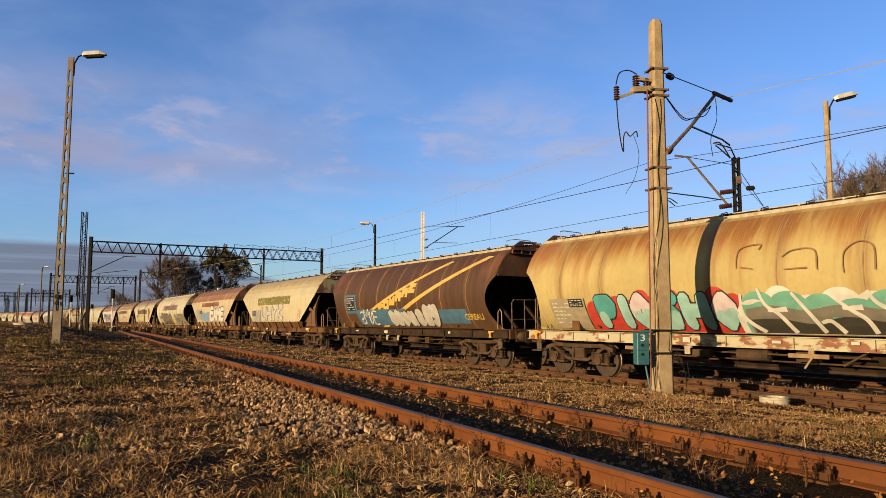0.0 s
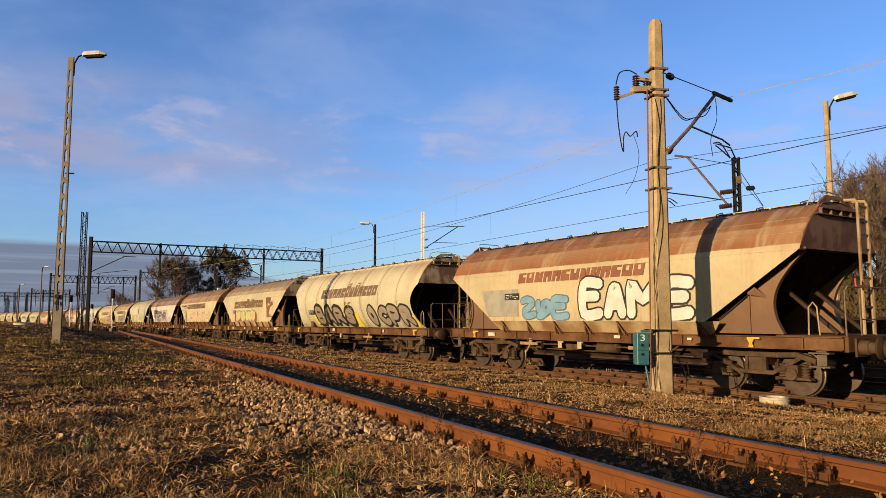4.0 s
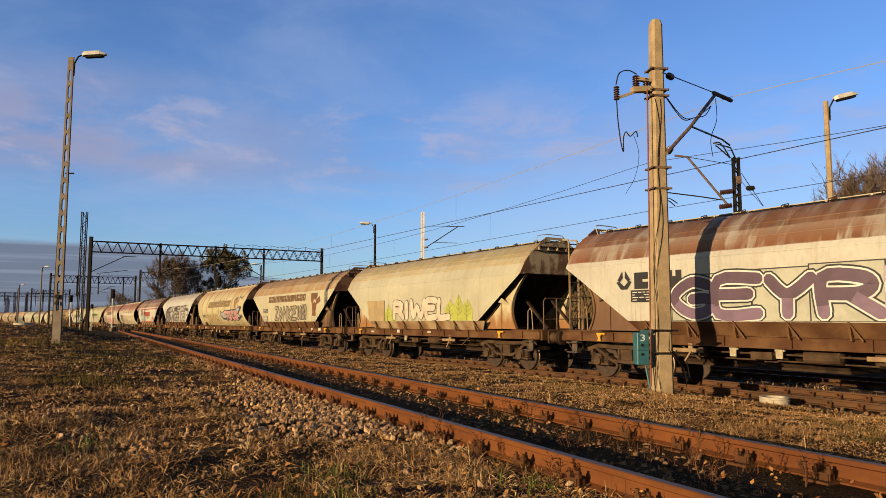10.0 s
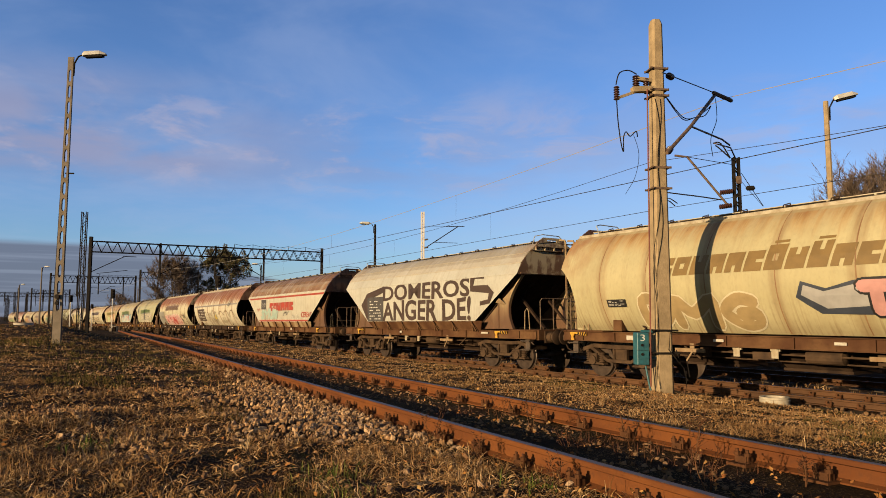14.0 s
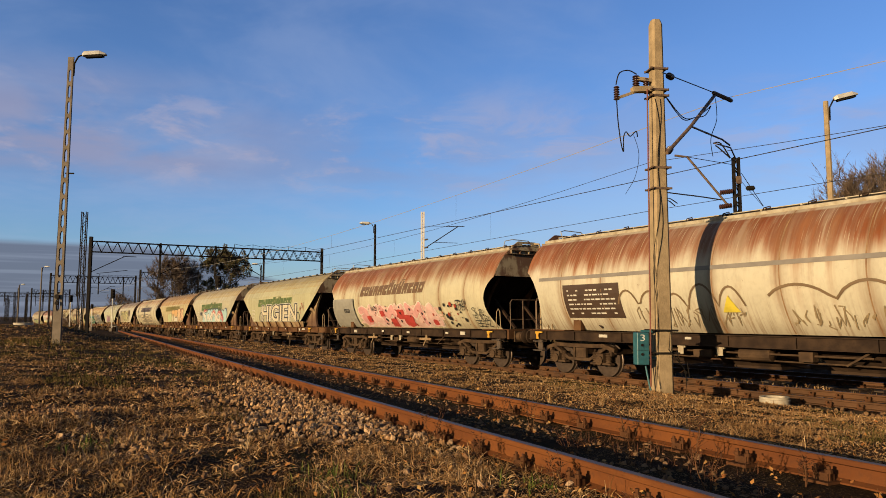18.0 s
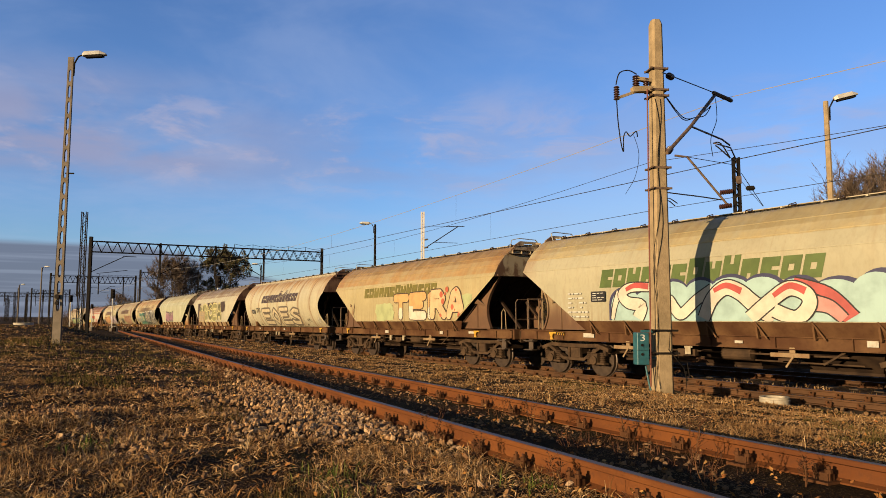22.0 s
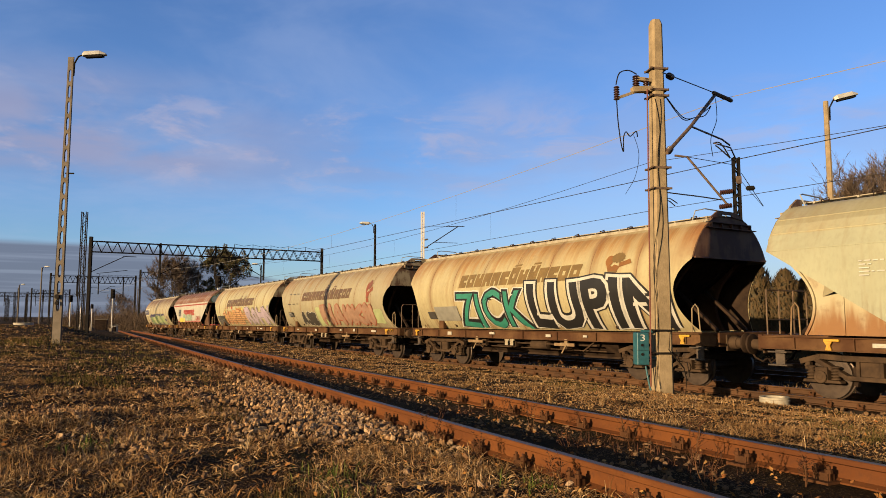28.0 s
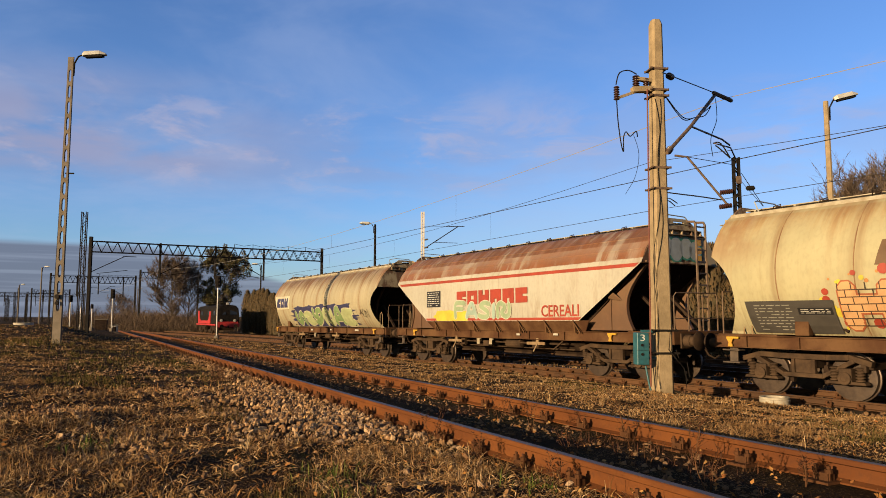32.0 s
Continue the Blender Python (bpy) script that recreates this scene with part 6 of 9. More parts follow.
def cover(x, y, shift, scale=0.45):
    return noise.noise(Vector((x * scale, y * scale, shift))) + 0.5 * noise.noise(Vector((x * 1.7, y * 1.7, shift + 5)))


def spill_edge(x, y, s):
    """How far from the siding its stones have spilled, furthest seven to ten metres along."""
    return 1.05 + 1.6 * (1 - step(4.7, 6.9, s)) + 1.1 * step(10.0, 13.0, s) + 0.5 * cover(x, y, 8.0, 0.8)


def dark_green_strip(dn, sn):
    """A greener strip beside the siding; its dark grass also stands in for shade there."""
    return -0.6 < dn < 2.2 and 12 < sn < 27


def in_grass(x, y, rnd):
    dt, dn, sn = coords(x, y)
    if 2.72 < dn < 4.75 or dt > 13.7 or (x - 6.6) ** 2 + (y - 14.3) ** 2 < 0.3:
        return False
    p = max(0.24, 0.42 + 1.1 * cover(x, y, 1.0)) * (0.3 + 0.7 * step(-0.2, 0.16, cover(x, y, 77.0, 2.6)))
    if dark_green_strip(dn, sn):
        p *= 0.15
    if dn > 4.75:
        p = 0.8 + 0.6 * cover(x, y, 1.0)
    elif x < -2.5 and y < 18:
        p += 0.15
    if 0.0 < dn < 3:
        p *= 1 - 0.8 * step(0.0, 1.0, dn - spill_edge(x, y, sn))
    return rnd.random() < p


def in_tufts(x, y, rnd):
    return cover(x, y, 60.0, 1.3) > 0.02 and in_grass(x, y, rnd)


def in_green(x, y, rnd):
    dt, dn, sn = coords(x, y)
    if (1.5 if sn < 12 else 2.3) < dn < 5.6 or dt > 13.2:
        return False
    return rnd.random() < max(0.0, cover(x, y, 20.0, 0.6) * 1.8 - 0.4 + (0.15 if x < -11 and y < 42 else 0) + (0.85 if dark_green_strip(dn, sn) else 0) + (0.3 if dn < 2 and y > 17 else 0))


def in_bed(x, y, rnd):
    dt, dn, sn = coords(x, y)
    if 2.9 < dn < 5.4 and not 4.22 < dn < 4.45:
        return rnd.random() < max(0.0, cover(x, y, 31.0, 0.9) * 1.2 - 0.1)
    return False


def behind(x, y, rnd):
    dt, dn, sn = coords(x, y)
    return 26.6 < dt < 31 or (16.7 < dt < 18.4 and cover(x, y, 2.0) > 0)


blades("dry_grass", 26000, in_grass, "straw", 0.068, 0.0034, "matted dry straw-coloured grass and stubble on the ground", 1, 1.3, clump=(4, 10), loose=0.045)
blades("long_straw", 9000, in_grass, "straw", 0.15, 0.0022, "long bleached straw lying across the stubble", 2, 1.5)
blades("stubble_tufts", 3000, in_tufts, "straw", 0.1, 0.003, "ragged tufts of dry stubble", 9, 0.85, clump=(8, 18), loose=0.03)
blades("dry_grass", 15000, in_grass, "straw", 0.105, 0.0034, "matted dry straw-coloured grass on open ground by the siding", 7, 1.36, clump=(4, 9), loose=0.06, around=13)


def far_field(x, y, rnd):
    dt, dn, sn = coords(x, y)
    return dn < 1.8 and not dark_green_strip(dn, sn) and rnd.random() < step(9.0, 19.0, math.hypot(x, y)) * (0.25 + 1.3 * cover(x, y, 33.0, 0.5))


blades("field_grass", 4200, far_field, "field_straw", 0.1, 0.005, "rough brown grass on the open ground by the siding", 16, 1.05, clump=(3, 8), loose=0.1)
blades("tall_straw", 800, in_grass, "straw", 0.17, 0.0022, "a few upright bleached stalks in the stubble", 6, 0.35)
blades("green_grass", 11000, in_green, "green_grass", 0.08, 0.0026, "patches of low green grass among the straw", 3, 0.5)


def by_post(x, y, rnd):
    """A dark clump of growth left of the lamp post."""
    return ((x + 16) / 3.2) ** 2 + ((y - 25) / 2.2) ** 2 < 1 + 0.5 * cover(x, y, 50.0, 0.9)


blades("green_grass", 5200, by_post, "green_grass", 0.3, 0.004, "taller dark green growth beside the lamp post", 8, 0.7)


def in_clumps(x, y, rnd):
    """Three fresh green clumps near the viewer."""
    return any((x - a) ** 2 + (y - b) ** 2 < r * r * (1 + cover(x, y, 90.0, 3.0)) for a, b, r in ((-0.57, 4.2, 0.16), (-0.78, 4.95, 0.3), (-3.0, 5.9, 0.3), (0.55, 4.4, 0.2)))


blades("green_clumps", 700, in_clumps, "fresh_green", 0.11, 0.0036, "small fresh green weeds among the straw", 15, 0.5, clump=(2, 6), loose=0.03)
blades("track_weeds", 3600, in_bed, "weed", 0.09, 0.0025, "dead reddish weeds between the siding rails", 4, 0.6)
blades("far_grass", 3500, behind, "straw", 0.3, 0.006, "dry grass beyond the running lines", 5, 0.5)


def pebbles(name, count, pick, mat, size, label, seed, sink=0.3):
    rnd = np.random.default_rng(seed)
    bm = bmesh.new()
    bmesh.ops.create_icosphere(bm, subdivisions=1, radius=1.0)
    base = np.array([tuple(p.co) for p in bm.verts])
    tri = [tuple(p.index for p in q.verts) for q in bm.faces]
    bm.free()
    v, f = [], []
    made = 0
    for _ in range(count * 30):
        if made >= count:
            break
        s = pick(rnd)
        if s is None:
            continue
        x, y, z = s
        made += 1
        sc = size * rnd.uniform(0.45, 1.3)
        q = base * (0.55 + 0.75 * rnd.random((12, 1))) * (sc * np.array([rnd.uniform(0.8, 1.4), rnd.uniform(0.7, 1.1), rnd.uniform(0.5, 0.85)]))
        rot = np.array(Euler(rnd.uniform(-3, 3, 3)).to_matrix())
        q = q @ rot.T + np.array([x, y, z + sc * 0.45 * (1 - sink)])
        k = len(v)
        v += q.tolist()
        f += [(a + k, b + k, c + k) for a, b, c in tri]
    me = bpy.data.meshes.new(name)
    me.from_pydata(v, [], f)
    me.materials.append(MAT[mat])
    tagged(new(name, me), label, "gravel", kind="stuff")


def shoulder(rnd):
    s = 2.5 + 20 * rnd.random() ** 1.3
    d = rnd.uniform(-0.9, 2.75)
    edge = spill_edge(*at_near(d, s).xy, s)
    if rnd.random() > step(edge - 0.2, edge + 1.5, d) * (1 - 0.6 * step(13, 20, s)) + 0.008:
        return None
    p = at_near(d, s)
    return p.x, p.y, max(ground_z(p.x, p.y), near_rail_z(s) - 0.2 if d > 1.8 else -9)


def between(rnd):
    s = -2 + 36 * rnd.random() ** 1.6
    d = rnd.uniform(2.92, 5.3)
    if 4.24 < d < 4.42:
        return None
    p = at_near(d, s)
    if cover(p.x, p.y, 40.0, 1.1) < (-0.25 if d < 4.3 else -0.4):
        return None
    return p.x, p.y, near_rail_z(s) - 0.172


def main_side(rnd):
    s = -2 + 50 * rnd.random() ** 1.2
    d = rnd.choice([rnd.uniform(13.2, 14.3), rnd.uniform(14.5, 15.8)])
    p = at(d, s)
    return p.x, p.y, grade(s) - 0.2


def field(rnd):
    a, r = rnd.uniform(-34, 10), 2.6 * (24 / 2.6) ** rnd.random()
    x, y = r * math.sin(radians(a)), r * math.cos(radians(a))
    dt, dn, sn = coords(x, y)
    if dn > 1.5 or r < 5 or cover(x, y, 12.0) < 0.05:
        return None
    return x, y, ground_z(x, y)


pebbles("shoulder_ballast", 3000, shoulder, "stones", 0.029, "pale crushed-stone ballast spilling from the siding", 11)
pebbles("siding_ballast", 7000, between, "ballast_rust", 0.026, "rusty ballast stones between the siding rails", 12)
pebbles("main_ballast", 5200, main_side, "ballast_rust", 0.042, "rust-brown ballast along the main line", 13)
pebbles("field_stones", 1100, field, "stones", 0.026, "scattered stones in the stubble", 14)


def loose_stones():
    """The nearest ballast stones, each one lying by itself beside the siding."""
    rnd = np.random.default_rng(77)
    bm = bmesh.new()
    bmesh.ops.create_icosphere(bm, subdivisions=1, radius=1.0)
    base = np.array([tuple(p.co) for p in bm.verts])
    tri = [tuple(p.index for p in q.verts) for q in bm.faces]
    bm.free()
    kinds = []
    for _ in range(9):
        me = bpy.data.meshes.new("stone")
        me.from_pydata((base * (0.6 + 0.6 * rnd.random((12, 1))) * np.array([rnd.uniform(0.9, 1.4), rnd.uniform(0.7, 1.1), rnd.uniform(0.5, 0.8)])).tolist(), [], tri)
        me.materials.append(MAT["single_stone"])
        kinds.append(me)
    made = 0
    while made < 290:
        got = shoulder(rnd)
        if got is None or got[1] > 8.5:
            continue
        made += 1
        k = rnd.uniform(0.022, 0.038)
        part("stone", kinds[made % 9], bpy.data.objects["siding_bed"], pose(got[0], got[1], got[2] + 0.3 * k, *rnd.uniform(-180, 180, 3)) @ Matrix.Diagonal((k, k, k, 1)))


loose_stones()


def leaves():
    rnd = np.random.default_rng(5)
    v, f = [], []
    for _ in range(1300):
        a, r = rnd.uniform(-35, 35), 2.5 * (13 / 2.5) ** rnd.random()
        x, y = r * math.sin(radians(a)), r * math.cos(radians(a))
        z = ground_z(x, y) + rnd.uniform(0.02, 0.07)
        m = Matrix.Translation((x, y, z)) @ Euler((rnd.normal(0, 0.5), rnd.normal(0, 0.5), rnd.uniform(0, 6))).to_matrix().to_4x4()
        s = rnd.uniform(0.012, 0.026)
        k = len(v)
        v += [tuple(m @ Vector(p)) for p in ((-s, 0, 0), (-s * 0.3, s * 0.6, s * 0.15), (s, 0, s * 0.3), (-s * 0.2, -s * 0.6, s * 0.2))]
        f += [(k, k + 1, k + 2), (k, k + 2, k + 3)]
    me = bpy.data.meshes.new("fallen_leaves")
    me.from_pydata(v, [], f)
    me.materials.append(MAT["dead_leaf"])
    tagged(new("fallen_leaves", me), "curled brown fallen leaves on the grass", "leaves", kind="stuff")


leaves()


def dead_weed(seed, h, mat="weed"):
    """A dry branching weed."""
    rnd = random.Random(seed)
    g = Geo()
    for _ in range(3):
        top = Vector((rnd.uniform(-0.3, 0.3) * h, rnd.uniform(-0.3, 0.3) * h, h * rnd.uniform(0.6, 1)))
        g.tube([(0, 0, -0.02), top * 0.5 + Vector((0.02, 0, 0)), top], [0.004, 0.003, 0.0015], 4)
        for k in range(9):
            t = rnd.uniform(0.3, 1)
            p = top * t
            e = p + Vector((rnd.uniform(-1, 1), rnd.uniform(-1, 1), rnd.uniform(0.2, 1))) * h * 0.2
            g.tube([p, e], [0.0022, 0.001], 3)
            for _ in range(3):
                q = p.lerp(e, rnd.uniform(0.4, 1))
                o = Vector((rnd.uniform(-1, 1), rnd.uniform(-1, 1), rnd.uniform(-0.5, 1))) * 0.016
                g.add([q, q + o, q + Vector((o.y, -o.x, o.z))], [(0, 1, 2)])
    return g.mesh("dry_weed", mat)


W = [dead_weed(k, 0.28 + 0.05 * k) for k in range(5)]
_r = random.Random(3)
for k, (d, s) in enumerate(((2.6, 4.6), (2.65, 5.5), (3.3, 4.4), (3.9, 3.8), (3.7, 5.6), (4.0, 3.0), (2.2, 12.5), (2.0, 12.9), (2.35, 12.1), (4.1, 4.7), (2.6, 3.7), (3.4, 3.2), (3.95, 6.6), (1.9, 12.4), (2.1, 13.4), (-6.5, 12.0), (-4.0, 9.5), (-2.0, 16.0))):
    p = at_near(d, s)
    tagged(new("dry_weed", W[k % 5]), "dead reddish-brown branching weed", "weed", "dry weeds").matrix_basis = pose(p.x, p.y, min(ground_z(p.x, p.y), near_rail_z(s) - 0.19) if d > 1.8 else ground_z(p.x, p.y), 0, 0, _r.uniform(0, 360))


def ring_cap(name, x, y, z, r, h, label):
    g = Geo()
    g.lathe([(r * 0.95, -0.1), (r, 0.0), (r * 1.02, h * 0.5), (r * 0.98, h * 0.55), (r * 1.0, h), (r * 0.72, h), (r * 0.7, h * 0.5), (0.01, h * 0.5)], seg=28)
    ob = tagged(new(name, g.mesh(name, "ring", smooth=True)), label, "concrete ring")
    ob.matrix_basis = pose(x, y, z, 0, 0, 0)


ring_cap("manhole_ring", 6.8, 14.6, -0.07, 0.29, 0.1, "pale concrete manhole ring in the grass by the track")
ring_cap("manhole_ring", -25.6, 43.0, 1.02, 0.55, 0.26, "low pale concrete ring on the bank")


# ---- trees ----
def bare_tree(name, x, y, z, h, seed, label, spread=0.5, twigs=3600, mat="bark", extra=None, slim=1.0, fine=0.0017):
    rnd = random.Random(seed)
    root = tagged(new(name), label, "tree", "bare trees")
    root.matrix_basis = Matrix.Translation((x, y, z + fall(x, y))) @ Matrix.Diagonal((slim, slim, 1, 1)) @ pose(0, 0, 0, 0, 0, rnd.uniform(0, 360))
    g = Geo()
    tips = []

    def grow(p, d, ln, r, depth):
        pts, q = [p], p
        for k in range(3):
            d = (d + Vector((rnd.uniform(-1, 1), rnd.uniform(-1, 1), rnd.uniform(-0.2, 0.55))) * 0.2).normalized()
            q = q + d * ln / 3
            pts.append(q)
        g.tube(pts, [r, r * 0.8, r * 0.6, r * 0.4], 5 if depth < 1 else 3, cap=False)
        if depth >= 2:
            tips.append((pts[0], q, d))
            return
        for k in range(5):
            az = rnd.uniform(0, 6.28)
            side = Vector((math.cos(az), math.sin(az), rnd.uniform(0.0, 0.7)))
            grow(pts[rnd.choice((1, 2, 2, 3))], (d * (1 - spread) + side * spread).normalized(), ln * rnd.uniform(0.45, 0.7), r * 0.5, depth + 1)

    # a leader with limbs all the way up
    lead, q = [Vector((0, 0, -0.3))], Vector((0, 0, -0.3))
    for k in range(10):
        q = q + Vector((rnd.uniform(-0.03, 0.03) * h, rnd.uniform(-0.03, 0.03) * h, h * 0.088))
        lead.append(q)
    r0 = h * 0.017
    g.tube(lead, [r0 * (1 - 0.08 * k) for k in range(11)], 7, cap=False)
    for k in range(34):
        t = 0.2 + 0.78 * rnd.random()
        p = lead[int(t * 10)].lerp(lead[min(10, int(t * 10) + 1)], t * 10 % 1)
        az = k * 2.4 + rnd.uniform(-0.4, 0.4)
        rise = 0.35 + 0.75 * t
        ln = h * (0.1 + 0.24 * math.sin(math.pi * min(1.0, (t - 0.1) * 1.05)) ** 0.8)
        grow(p, Vector((math.cos(az), math.sin(az), rise)).normalized(), ln, r0 * (0.5 - 0.3 * t), 0)
    part("trunk", g.mesh("trunk", mat), root)
    v, f = [], []
    for _ in range(twigs):
        a, b, d = rnd.choice(tips)
        p = a.lerp(b, rnd.random())
        e = p + (d + Vector((rnd.uniform(-1, 1), rnd.uniform(-1, 1), rnd.uniform(-0.5, 1)))).normalized() * h * rnd.uniform(0.025, 0.07)
        o = Vector((rnd.uniform(-1, 1), rnd.uniform(-1, 1), 0)).normalized() * h * fine
        k = len(v)
        v += [tuple(p - o), tuple(p + o), tuple(e)]
        f.append((k, k + 1, k + 2))
    me = bpy.data.meshes.new("twig_crown")
    me.from_pydata(v, [], f)
    me.materials.append(MAT["twig"])
    tagged(part("twig_crown", me, root), kind="stuff")
    if extra:
        n, rad, leaf = extra
        v, f = [], []
        for _ in range(n):
            a, b, d = rnd.choice(tips)
            c = b
            for _ in range(110):
                w = Vector((rnd.gauss(0, 1), rnd.gauss(0, 1), rnd.gauss(0, 1))).normalized() * rad * rnd.uniform(0.5, 1.0)
                p = c + w
                o = Vector((rnd.gauss(0, 1), rnd.gauss(0, 1), rnd.gauss(0, 1))) * leaf
                o2 = Vector((rnd.gauss(0, 1), rnd.gauss(0, 1), rnd.gauss(0, 1))) * leaf
                k = len(v)
                v += [tuple(p), tuple(p + o), tuple(p + o2)]
                f.append((k, k + 1, k + 2))
        me = bpy.data.meshes.new("mistletoe")
        me.from_pydata(v, [], f)
        me.materials.append(MAT["mistletoe"])
        tagged(part("mistletoe", me, root, None, "olive clumps of mistletoe"), kind="stuff")
    return root


bare_tree("bare_tree", -49.2, 128.0, -0.25, 12.6, 4, "tall leafless tree beyond the tracks", 0.5, 52000, slim=0.86, fine=0.0011)
bare_tree("bare_tree", -47.0, 131.0, -0.25, 12.0, 5, "leafless tree beyond the tracks", 0.5, 12000, slim=0.7)
bare_tree("bare_tree", -93.0, 200.0, -0.25, 9.0, 14, "low leafless tree beyond the yard", 0.5, 12000)
bare_tree("bare_tree", -88.0, 196.0, -0.25, 8.0, 15, "low leafless tree beyond the yard", 0.5, 12000)
bare_tree("mistletoe_tree", -43.0, 134.0, -0.25, 14.2, 7, "bare tree hung with round mistletoe clumps", 0.5, 16000, extra=(300, 0.62, 0.14), slim=0.8, fine=0.0012)
bare_tree("bare_tree", 23.9, 38.5, -0.2, 9.0, 9, "leafless birch-like tree behind the hedge", 0.5, 26000)
bare_tree("bare_tree", 25.7, 41.0, -0.2, 10.4, 10, "leafless tree behind the hedge", 0.46, 9000)
bare_tree("bare_tree", 29.5, 37.0, -0.2, 8.6, 12, "leafless tree behind the hedge", 0.46, 9000)


def thicket(name, x0, y0, x1, y1, h, n, seed, label, mat="bush"):
    """A dense leafless brush belt."""
    rnd = random.Random(seed)
    v, f = [], []
    for _ in range(n):
        t = rnd.random()
        x, y = x0 + (x1 - x0) * t + rnd.gauss(0, 1.2), y0 + (y1 - y0) * t + rnd.gauss(0, 2.0)
        hh = h * (0.65 + 0.45 * noise.noise(Vector((t * 7, seed, 0)))) * rnd.uniform(0.3, 1.0)
        p = Vector((x, y, -0.3 + fall(x, y)))
        z0 = hh * rnd.random() ** 1.2 * 0.9
        a = p + Vector((rnd.gauss(0, 0.5), rnd.gauss(0, 0.5), z0))
        b = a + Vector((rnd.gauss(0, 0.5), rnd.gauss(0, 0.5), rnd.uniform(0.4, 1.3)))
        o = Vector((rnd.uniform(-1, 1), rnd.uniform(-1, 1), 0)) * rnd.uniform(0.012, 0.035)
        k = len(v)
        v += [tuple(a - o), tuple(a + o), tuple(b)]
        f.append((k, k + 1, k + 2))
    me = bpy.data.meshes.new(name)
    me.from_pydata(v, [], f)
    me.materials.append(MAT[mat])
    tagged(new(name, me), label, "bushes", kind="stuff")


thicket("brush_belt", -74, 140, -36, 122, 4.6, 70000, 3, "dense leafless brush beyond the yard throat")
thicket("brush_belt", -84, 165, -60, 150, 7.5, 42000, 5, "taller leafless brush beyond the yard throat")
thicket("brush_belt", -84, 172, -56, 160, 5.0, 40000, 9, "leafless brush beyond the yard throat")
thicket("brush_belt", -74, 150, -48, 142, 6.5, 40000, 10, "leafless brush behind the bare trees")
thicket("far_woods", -330, 420, 60, 330, 7.0, 24000, 6, "low distant woods on the horizon")
thicket("right_brush", 23.4, 38.5, 46, 42, 10.5, 60000, 11, "tall tangled brown brush behind the running lines")
thicket("right_brush", 20.5, 35.5, 44, 38, 4.4, 36000, 8, "brush and hedging behind the running lines")
bare_tree("bare_tree", 28.9, 41.5, -0.2, 10.4, 21, "leafless tree behind the hedge", 0.46, 9000)
bare_tree("bare_tree", 33.0, 41.0, -0.2, 9.8, 22, "leafless tree behind the hedge", 0.46, 9000)
bare_tree("bare_tree", 36.5, 38.0, -0.2, 9.4, 23, "leafless tree behind the hedge", 0.46, 7000)


def thuja_mesh(seed, h, r):
    rnd = random.Random(seed)
    g = Geo()
    g.lathe([(r * 0.7, 0.1), (r * 0.78, h * 0.25), (r * 0.75, h * 0.55), (r * 0.5, h * 0.82), (0.05, h * 0.94)], seg=9)
    core = len(g.f)
    for _ in range(2400):
        t = rnd.random() ** 0.85
        z = h * t
        rr = r * (1.0 - 0.2 * (1 - t) ** 3) * max(0.03, (1 - t ** 4)) ** 0.7
        a = rnd.uniform(0, 6.283)
        rr *= rnd.uniform(0.72, 1.1)
        p = Vector((math.cos(a) * rr, math.sin(a) * rr, z))
        up = Vector((math.cos(a) * 0.35, math.sin(a) * 0.35, 1)) * rnd.uniform(0.16, 0.36)
        sd = Vector((-math.sin(a), math.cos(a), rnd.uniform(-0.4, 0.4))) * rnd.uniform(0.035, 0.08)
        g.add([p - sd, p + sd, p + up], [(0, 1, 2)])
    return g.mesh("crown", "thuja")


THUJA = [thuja_mesh(k, 6.2, 0.95) for k in range(4)]
TRUNK = Geo().tube([(0, 0, -0.3), (0, 0, 0.6)], 0.1, 7).mesh("trunk", "bark")
_r = random.Random(8)
_s = 12.0
while _s < 107:
    p = at(31.2 + _r.uniform(-0.25, 0.25), _s)
    root = tagged(new("thuja"), "olive-brown columnar thuja in a tall hedge row", "conifer", "thuja hedge")
    root.matrix_basis = pose(p.x, p.y, -0.25 + fall(p.x, p.y), 0, 0, _r.uniform(0, 360)) @ Matrix.Diagonal((1, 1, (_r.uniform(0.88, 1.08) if _s > 22.5 else _r.uniform(0.5, 0.74)), 1))
    part("crown", THUJA[_r.randrange(4)], root)
    part("trunk", TRUNK, root)
    _s += _r.uniform(1.15, 1.4)


# ---- signals, locomotive ----
def signal_post(x, y, z, h, label, head=True, white=True, size=1.0):
    root = tagged(new("signal_post"), label, "railway signal", "railway signals")
    z, h = z + fall(x, y), h - fall(x, y)
    root.matrix_basis = pose(x, y, z, 0, 0, 0)
    part("post", Geo().tube([(0, 0, -0.2), (0, 0, h)], 0.062, 8).mesh("post", "white_mast" if white else "galv"), root)
    part("base", Geo().box((0, 0, 0.15), (0.4, 0.4, 0.5)).mesh("base", "dark_concrete", bevel=0.03), root)
    if head:
        hd = part("signal_head", Geo().box((0, 0, h + 0.55 * size), (0.55 * min(1, size * 1.3), 0.2, 1.25 * size)).mesh("signal_head", "black", bevel=0.06), root)
        for k in range(3):
            part("hood", Geo().lathe([(0.11, -0.25), (0.12, -0.1), (0.06, -0.09)], (0, 0, h + (0.2 + 0.36 * k) * size), "Y", 12).mesh("hood", "black"), hd)
    part("ladder", Geo().tube([(0.2, 0.1, 0), (0.2, 0.1, h)], 0.02, 5).mesh("ladder", "galv"), root)


